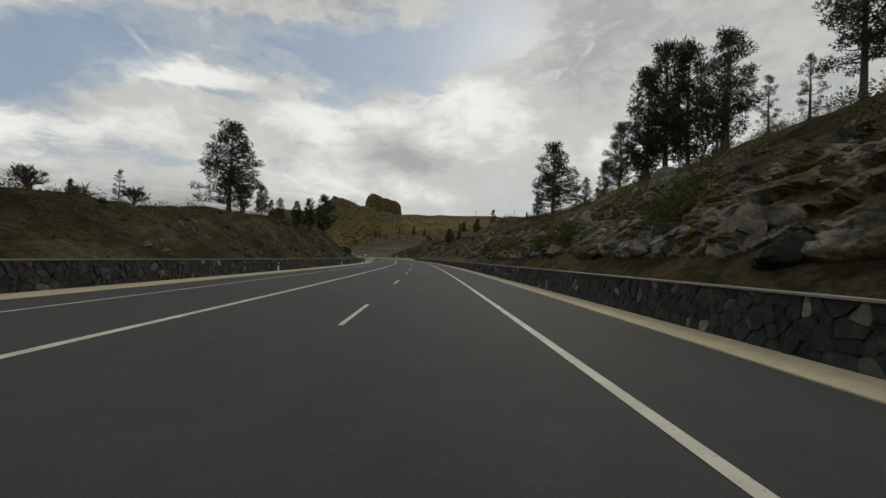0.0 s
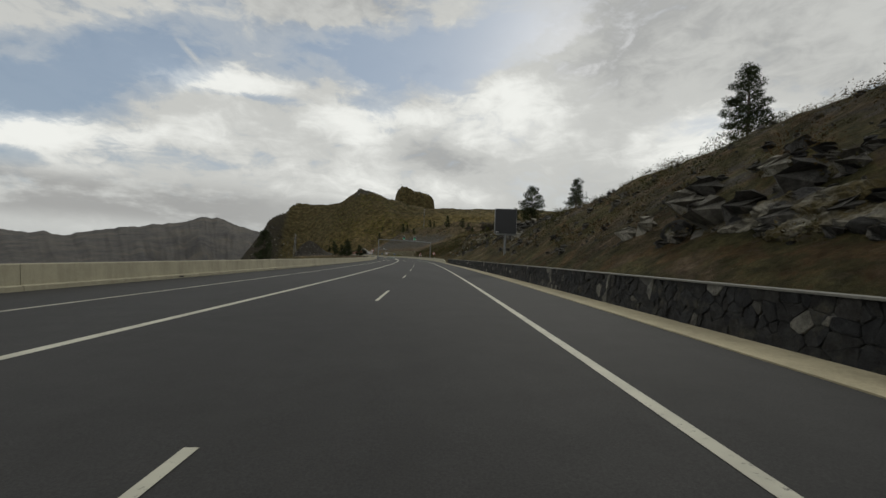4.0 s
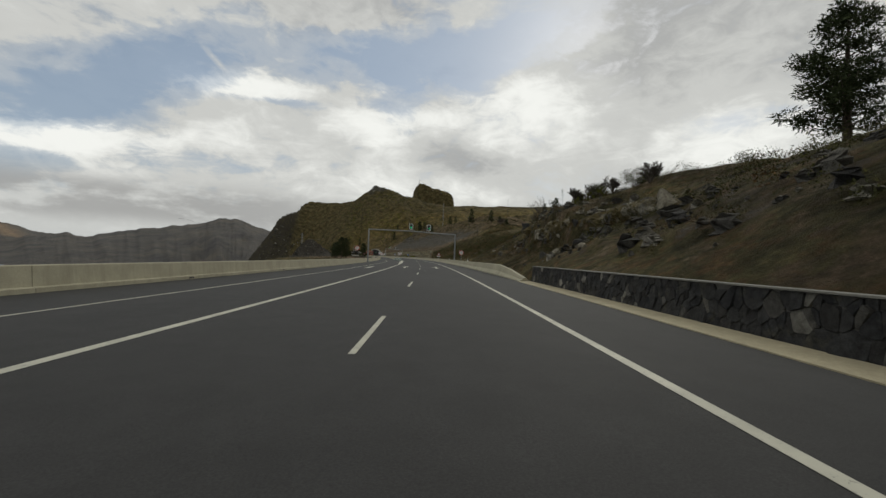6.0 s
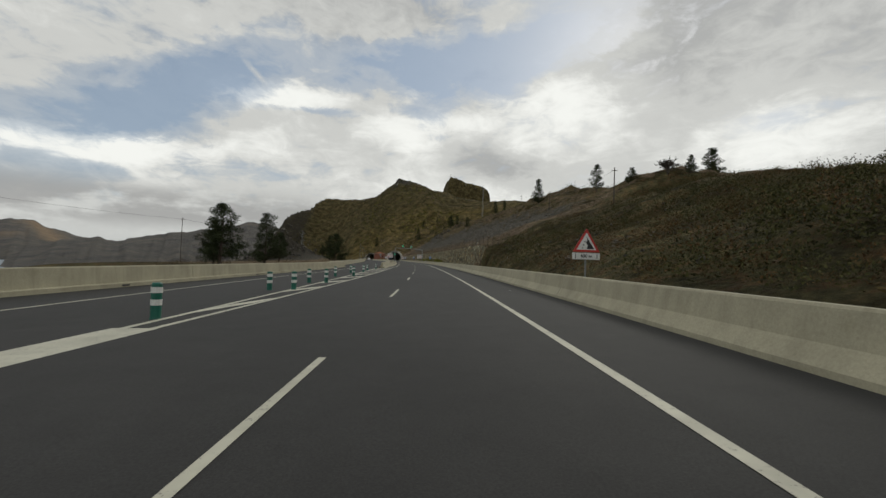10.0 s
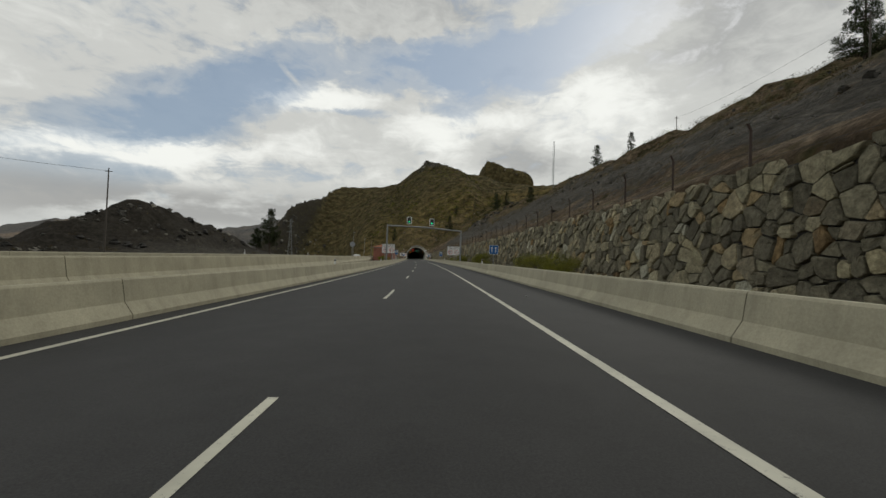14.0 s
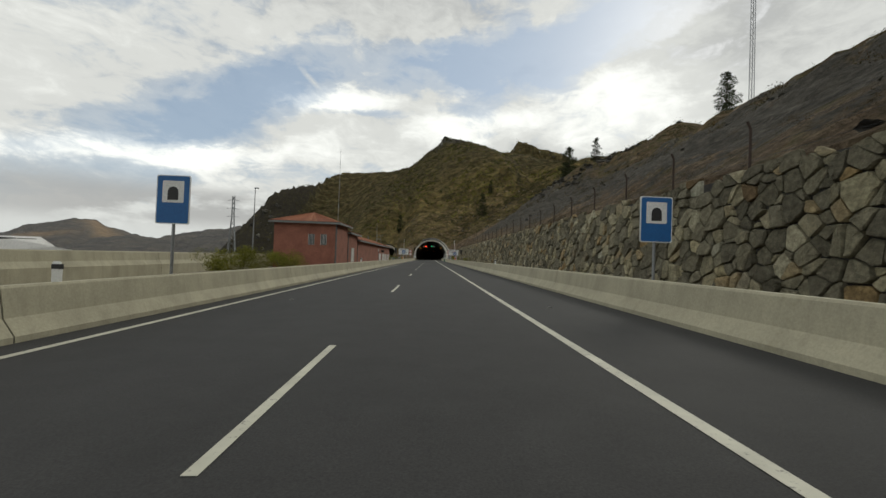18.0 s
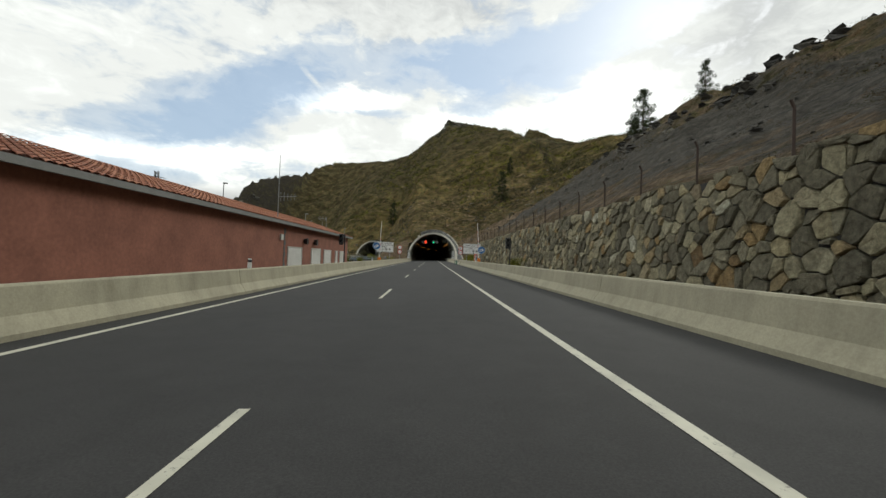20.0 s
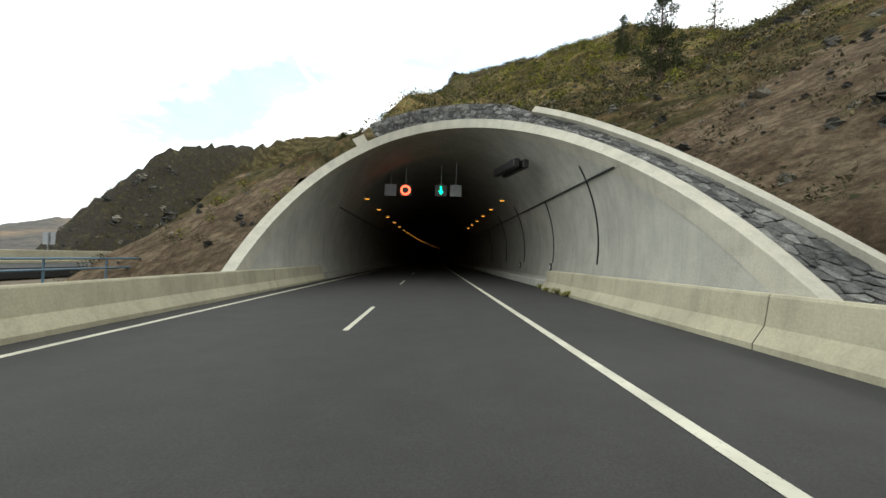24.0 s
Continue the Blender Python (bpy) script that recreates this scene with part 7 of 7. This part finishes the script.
# ---- round signs of the other carriageway, seen from behind
def sign_back(s, lat, h, h0, r=0.45):
    root = thing("road_sign", spot(s, lat, h0), "round road sign seen from its bare metal back", "road sign", "sign backs")
    part("post", Shape().tube([(0, 0, -0.3), (0, 0, h + r * 0.8)], 0.04, 10), STEEL, root)
    disc = part("disc", Shape().plate(circle(r, 30, 0, h), 0.045, 0.07), SIGN_BACK, root)
    part("red_ring", ring(r * 0.98, r * 0.78, 30, 0, h, 0.071, 0.075), SIGN_RED, disc)
    for z in (-0.18, 0.18):
        part("clamp", Shape().box(-0.12, 0.12, 0.0, 0.044, h + z - 0.03, h + z + 0.03), STEEL, root)


sign_back(472, -15.0, 2.9, 0.6)
sign_back(679, -30.1, 1.9, 0.6)
sign_back(692.5, -30.1, 1.8, 0.6)
root = thing("road_sign", spot(697.5, -30.1, 0.6), "square road sign seen from its bare metal back", "road sign", "sign backs")
part("post", Shape().tube([(0, 0, -0.3), (0, 0, 2.2)], 0.04, 10), STEEL, root)
part("panel", Shape().plate(rounded(0.9, 0.9, 0.06, 0, 1.75), 0.045, 0.07), SIGN_BACK, root)


# ---- the control building between the carriageways
def louvre(root, x0, x1, z0, z1, y):
    """A louvred opening in a wall that faces -y."""
    w = part("window", Shape().plate([(x0, z0), (x0, z1), (x1, z1), (x1, z0)], y - 0.02, y - 0.004), WHITE_METAL, root, "white louvred vent")
    for a, b, c, d in ((x0, x1, z1 - 0.05, z1), (x0, x1, z0, z0 + 0.05), (x0, x0 + 0.05, z0 + 0.05, z1 - 0.05), (x1 - 0.05, x1, z0 + 0.05, z1 - 0.05)):
        part("window_frame", Shape().box(a, b, y - 0.07, y - 0.02, c, d), WHITE_METAL, w)
    n = int((z1 - z0 - 0.1) / 0.085)
    for k in range(n):
        z = z0 + 0.06 + 0.085 * k
        part("slat", Shape().add([(x0 + 0.05, y - 0.065, z), (x1 - 0.05, y - 0.065, z), (x1 - 0.05, y - 0.025, z + 0.065), (x0 + 0.05, y - 0.025, z + 0.065), (x0 + 0.05, y - 0.059, z - 0.006), (x1 - 0.05, y - 0.059, z - 0.006)], [(0, 1, 2, 3), (4, 5, 1, 0)]), WHITE_METAL, w)


def tile_slope(roof, a, b, c, d, rows, cols):
    """Rows of half-round clay tiles on a slope: a, b the eaves, d, c the ridge."""
    a, b, c, d = (Vector(p) for p in (a, b, c, d))
    normal = (b - a).cross(d - a).normalized()
    if normal.z < 0:
        normal = -normal
    for j in range(cols):
        sh = Shape()
        u = (j + 0.5) / cols
        lo, hi = a.lerp(b, u), d.lerp(c, u)
        across = (b - a).normalized()
        w = (b - a).length / cols * 0.52
        w_hi = (c - d).length / cols * 0.52
        for k in range(rows):
            p, q = lo.lerp(hi, k / rows), lo.lerp(hi, (k + 1.12) / rows)
            ww = w + (w_hi - w) * k / rows
            ring0 = [p + across * (ww * 0.95 * math.cos(t)) + normal * (0.07 * math.sin(t) + 0.02) for t in np.linspace(0, math.pi, 6)]
            ring1 = [q + across * (ww * 0.78 * math.cos(t)) + normal * (0.055 * math.sin(t) + 0.005) for t in np.linspace(0, math.pi, 6)]
            sh.rings([ring0, ring1], False, False)
        part("roof_tile", sh, TILES, roof)


EAVE = simple("grey_eave_paint", (0.22, 0.22, 0.21), 0.8, 0, 3, 0.12)


def control_building():
    """Local x runs along the road (0 to 59 m), local -y faces the lanes."""
    m = spot(553.6, -12.5, -0.05) @ Matrix.Rotation(radians(90), 4, "Z")
    # x ahead, y to the left
    root = thing("control_building", m, "terracotta control building with clay tile roof and white louvres", "building")

    def block(x0, x1, depth, eave, ridge, tiles):
        part("wall", Shape().box(x0, x1, 0, 0.25, -0.3, eave), TERRACOTTA, root, "terracotta rendered wall")
        part("wall", Shape().box(x0, x1, depth - 0.25, depth, -0.3, eave), TERRACOTTA, root)
        for x in (x0, x1 - 0.25):
            part("wall", Shape().box(x, x + 0.25, 0.252, depth - 0.252, -0.3, eave), TERRACOTTA, root)
        over = 0.45
        y0, y1, ym = -over, depth + over, depth / 2
        xa, xb = x0 - over, x1 + over
        run = min(depth / 2 + over, (xb - xa) / 2 - 0.05)
        roof = part("roof", Shape().add([(xa, y0, eave), (xb, y0, eave), (xb, y1, eave), (xa, y1, eave), (xa + run, ym, ridge), (xb - run, ym, ridge)],
                                       [(0, 1, 5, 4), (1, 2, 5), (2, 3, 4, 5), (3, 0, 4), (3, 2, 1, 0)]), simple("roof_underlay", (0.25, 0.10, 0.06), 0.9), root)
        part("eave_board", Shape().box(xa, xb, y0 - 0.06, y0, eave - 0.16, eave + 0.05), EAVE, roof, "grey eave board")
        part("eave_board", Shape().box(xa - 0.06, xa, y0, y1, eave - 0.16, eave + 0.05), EAVE, roof)
        part("soffit", Shape().box(xa, xb, y0, 0.0, eave - 0.09, eave - 0.01), QUOIN, roof)
        tile_slope(roof, (xa, y0, eave + 0.05), (xb, y0, eave + 0.05), (xb - run, ym, ridge + 0.05), (xa + run, ym, ridge + 0.05), 9, tiles)
        tile_slope(roof, (xa, y1, eave + 0.05), (xa, y0, eave + 0.05), (xa + run, ym, ridge + 0.05), (xa + run + 0.01, ym, ridge + 0.05), 9, 22)
        return roof

    block(0.0, 6.2, 6.6, 4.85, 6.1, 22)
    block(6.5, 13.0, 5.5, 4.2, 5.1, 20)
    block(13.3, 58.6, 7.0, 3.55, 4.9, 130)
    for x in (0.0, 6.5, 13.3, 36.8):
        top = 4.85 if x < 6 else 4.2 if x < 13 else 3.55
        for k in range(int(top / 0.4)):
            wide = 0.34 if k % 2 else 0.24
            part("quoin", Shape().box(x - 0.02 if x < 1 else x, x + wide, -0.025, 0.1, 0.4 * k + 0.01, 0.4 * k + 0.385, 0.01), QUOIN, root)
    # openings towards the lanes
    for x0, x1, z0, z1 in ((37.6, 40.8, 0.35, 1.95), (43.4, 46.3, 0.35, 1.95), (47.5, 50.3, 0.35, 1.9), (52.2, 53.3, 0.25, 1.85), (54.3, 56.5, 0.25, 1.85), (8.6, 10.4, 0.6, 2.4)):
        louvre(root, x0, x1, z0, z1, 0.0)
    for x in (41.4, 44.2):
        part("vent_cowl", Shape().tube([(x, -0.3, 2.45), (x, -0.02, 2.45)], [0.26, 0.22], 14), PANEL_DARK, root)
    part("junction_box", Shape().box(36.0, 36.4, -0.14, -0.002, 2.35, 2.75, 0.02), WHITE_METAL, root)
    # narrow windows of the end wall
    for y in (1.0, 2.3):
        w = part("window", Shape().box(-0.03, -0.004, y, y + 0.66, 2.45, 3.6), CAR_GLASS, root, "dark window with white bars")
        for k in range(5):
            part("window_bar", Shape().box(-0.06, -0.031, y + 0.02 + 0.15 * k, y + 0.05 + 0.15 * k, 2.45, 3.6), WHITE_METAL, w)
    return root


control_building()


def aerial(s, lat, base, top, arms):
    root = thing("aerial", spot(s, lat, base), "thin aerial with cross rods on the roof", "aerial", "roof aerials")
    t = top - base
    part("rod", Shape().tube([(0, 0, -0.6), (0, 0, t)], [0.035, 0.018], 6), STEEL, root)
    for z, w in arms:
        part("boom", Shape().tube([(0, 0, z), (w, 0, z + 0.06)], 0.02, 5), STEEL, root)
        for k in range(5):
            x = w * (k + 0.6) / 5
            part("element", Shape().tube([(x, 0, z - 0.28 + 0.03 * k), (x, 0, z + 0.34 - 0.03 * k)], 0.012, 4), STEEL, root)


aerial(566.2, -15.2, 4.2, 16.0, ())
aerial(590.3, -12.9, 3.3, 8.2, ((2.0, 1.2),))
aerial(608.5, -14.2, 3.7, 5.6, ((1.7, -0.9),))
aerial(611.4, -15.4, 3.7, 5.3, ())

# ---- houses far up the ridge
for s, lat, w, d, t in ((458, 147, 12, 8, 4.2), (474, 152, 9, 8, 3.4), (438, 150, 7, 7, 3.2), (300, 95, 7, 7, 3.0), (310, 100, 9, 7, 3.0)):
    h = float(height(s, lat))
    root = thing("house", spot(s, lat, h - 0.4), "small cream flat-roofed house on the ridge", "house", "far houses")
    part("wall", Shape().box(-w / 2, w / 2, -d / 2, d / 2, -1.5, t), HOUSE_WALL, root)
    part("roof", Shape().box(-w / 2 - 0.2, w / 2 + 0.2, -d / 2 - 0.2, d / 2 + 0.2, t, t + 0.35), QUOIN, root)
    for x in (-w / 4, w / 4):
        part("window", Shape().box(x - 0.6, x + 0.6, -d / 2 - 0.04, -d / 2 - 0.003, t - 2.0, t - 0.8), CAR_GLASS, root)


# ---- a white estate car on the other carriageway
def car(s, lat, h):
    root = thing("car", spot(s, lat, h), "white estate car standing on the other carriageway", "car")
    prof = [(-2.15, 0.35), (-2.2, 0.75), (-2.1, 1.0), (-1.9, 1.42), (0.35, 1.46), (1.05, 1.0), (2.0, 0.86), (2.2, 0.6), (2.15, 0.32)]
    rings = []
    for x, k in ((-0.84, 0.90), (-0.86, 1.0), (0.86, 1.0), (0.84, 0.90)):
        rings.append([(x * (0.86 if z > 1.05 else 1.0), y, 0.35 + (z - 0.35) * (1 if abs(x) < 0.85 else 1.0)) for y, z in prof])
    part("body", Shape().rings(rings), CAR_WHITE, root)
    for k in (-1, 1):
        for y0, y1 in ((-1.75, -0.85), (-0.78, 0.12), (0.18, 0.78)):
            top = 1.36 if y1 < 0.5 else 1.22
            part("window", Shape().box(k * 0.742 - 0.008, k * 0.742 + 0.012, y0, y1, 1.04, top), CAR_GLASS, root)
        for y in (-1.35, 1.35):
            wheel = part("wheel", Shape().tube([(k * 0.62, y, 0.31), (k * 0.87, y, 0.31)], 0.31, 18), TYRE, root)
            part("rim", Shape().tube([(k * 0.8, y, 0.31), (k * 0.885, y, 0.31)], 0.19, 14), STEEL, wheel)
    part("windscreen", Shape().add([(-0.62, 0.98, 1.06), (0.62, 0.98, 1.06), (0.58, 0.42, 1.45), (-0.58, 0.42, 1.45)], [(0, 1, 2, 3)]), CAR_GLASS, root)
    for x in (-0.6, 0.6):
        part("headlight", Shape().box(x - 0.18, x + 0.18, 2.12, 2.215, 0.62, 0.76, 0.02), SIGN_WHITE, root)
        part("tail_light", Shape().box(x - 0.1, x + 0.1, -2.215, -2.12, 0.75, 1.0, 0.02), SIGN_RED, root)


car(529, float(inner_left(529)) - 3.2, float(rise_left(529)) + 0.01)

# ---- fittings inside the tunnel
for side, lat, h in (("right", 2.75, 5.55), ("left", -7.15, 5.55)):
    for s in np.arange(697, 730 if side == "right" else 856, 5.6 if side == "right" else 6.8):
        bend = 0.0 if side == "right" else 9.0 * ((s - 697) / 155) ** 2
        root = thing("tunnel_lamp", spot(s, lat + bend, h), "glowing orange sodium lamp under the tunnel vault", "lamp", "tunnel lamps")
        part("housing", Shape().box(-0.21, 0.21, -0.2, 0.2, 0.0, 0.14, 0.02), SIGN_BACK, root)
        part("lit_glass", Shape().box(-0.15, 0.15, -0.05, 0.05, -0.05, -0.001), LAMP_SODIUM, root)
for x, rod in ((-5.35, 1.3), (-0.75, 2.0)):
    root = thing("hanging_sign", spot(696, x, 6.05), "square grey lane panel hung from the tunnel vault", "panel", "tunnel lane panels")
    part("panel", Shape().box(-0.42, 0.42, -0.06, 0.06, -0.42, 0.42, 0.02), SIGN_BACK, root)
    part("hanger", Shape().box(-0.03, 0.03, -0.03, 0.03, 0.42, rod), STEEL, root)
root = thing("lane_signal", spot(696, -4.3, 6.05), "lit red round signal inside the tunnel", "signal", "tunnel signals")
part("housing", Shape().plate(rounded(0.8, 0.8, 0.08, 0, 0), -0.05, 0.1), PANEL_DARK, root)
part("lit_ring", ring(0.36, 0.22, 28, 0, 0, -0.07, -0.055), LAMP_RED, root)
part("hanger", Shape().box(-0.03, 0.03, 0.0, 0.06, 0.4, 1.75), STEEL, root)
root = thing("lane_signal", spot(696, -1.8, 6.05), "lit green arrow signal inside the tunnel", "signal", "tunnel signals")
part("housing", Shape().plate(rounded(0.8, 0.8, 0.08, 0, 0), -0.05, 0.1), PANEL_DARK, root)
part("lit_arrow", Shape().plate([(0, -0.3), (0.18, -0.05), (0.06, -0.05), (0.06, 0.28), (-0.06, 0.28), (-0.06, -0.05), (-0.18, -0.05)][::-1], -0.07, -0.055), LAMP_GREEN, root)
part("hanger", Shape().box(-0.03, 0.03, 0.0, 0.06, 0.4, 1.75), STEEL, root)


def bore_strip(s, a0, a1, wide, deep, steps=10):
    """A flat band on the lining across the bore."""
    rings = []
    for a in np.linspace(radians(a0), radians(a1), steps):
        (l0, h0), (l1, h1) = bore_point(a, BORE_R - 0.004), bore_point(a, BORE_R - deep)
        rings.append([tuple(place(s, l0, h0)), tuple(place(s + wide, l0, h0)), tuple(place(s + wide, l1, h1)), tuple(place(s, l1, h1))])
    return Shape().rings(rings)


for s in (683, 689, 696, 703, 712):
    part("conduit", bore_strip(s, -6, 30 if s != 689 else 24, 0.05, 0.05), DARK_STEEL, tunnel)
for z_angle, s0, s1 in ((24, 680.5, 760),):
    la, h = bore_point(radians(z_angle), BORE_R - 0.06)
    part("conduit", Shape().tube([place(s, la, h) for s in np.linspace(s0, s1, 12)], 0.04, 6), DARK_STEEL, tunnel)
la, h = bore_point(radians(180 - 24), BORE_R - 0.06)
part("conduit", Shape().tube([place(s, la, h) for s in np.linspace(693, 760, 8)], 0.04, 6), DARK_STEEL, tunnel)
jet = thing("vent_duct", spot(688.2, 1.65, 6.0, 12), "dark metal duct bracket under the tunnel vault", "duct")
for x in (-0.25, 0.25):
    part("duct", Shape().box(x - 0.16, x + 0.16, -1.4, 1.4, -0.22, 0.2, 0.04), DARK_STEEL, jet)
for s in (688.5, 696):
    root = thing("marker_plate", spot(s, 4.02, 0.85), "small black and white marker plate on the tunnel wall", "marker", "tunnel markers")
    part("plate", Shape().box(-0.03, 0.03, -0.15, 0.15, -0.2, 0.2, 0.01), SIGN_BLACK, root)
    part("white_patch", Shape().box(-0.045, -0.031, -0.09, 0.09, -0.12, 0.12), SIGN_WHITE, root)

# concrete ramp walls beside the mouth
for pts, label in ((((667.2, 7.9, 0.3), (667.2, 9.4, 2.6), (668.5, 13.0, 4.9), (669.8, 16.0, 7.2)), "pale stepped concrete wing wall beside the rubble wall"),):
    rings = []
    for s, la, h in pts:
        g0 = float(height(s, la))
        rings.append([tuple(place(s - 0.25, la, min(g0, h) - 1.0)), tuple(place(s + 0.25, la, min(g0, h) - 1.0)), tuple(place(s + 0.25, la, h + 0.6)), tuple(place(s - 0.25, la, h + 0.6))])
    tagged(part("wing_wall", Shape().rings(rings), PORTAL_CONCRETE), label, "wall")


# ---- small stones and scraps lying on the carriageway
_rng = random.Random(77)
for s, lat in ((207.6, -5.0), (204.8, -2.9), (519.5, 0.7), (521, -6.3), (627.5, 0.6), (630, -6.4), (412.5, 0.9), (649, -6.6), (497, 0.9), (300, 1.3), (338, 1.6), (560, 1.4), (590, -7.4), (455, 1.5)):
    pts = []
    for z, k in ((0.0, 1.0), (0.5, 0.85), (0.9, 0.4)):
        pts.append([(math.cos(a) * 0.05 * k * _rng.uniform(0.8, 1.3), math.sin(a) * 0.07 * k * _rng.uniform(0.8, 1.3), z * 0.045) for a in np.linspace(0, 6.283, 8)[:-1]])
    me = Shape().rings(pts).mesh("pebble")
    me.transform(spot(s, lat, 0.001, _rng.uniform(0, 360)))
    tagged(part("pebble", me, STONE_FILL), "small pale stone lying on the asphalt", "stone", "loose stones on the road")
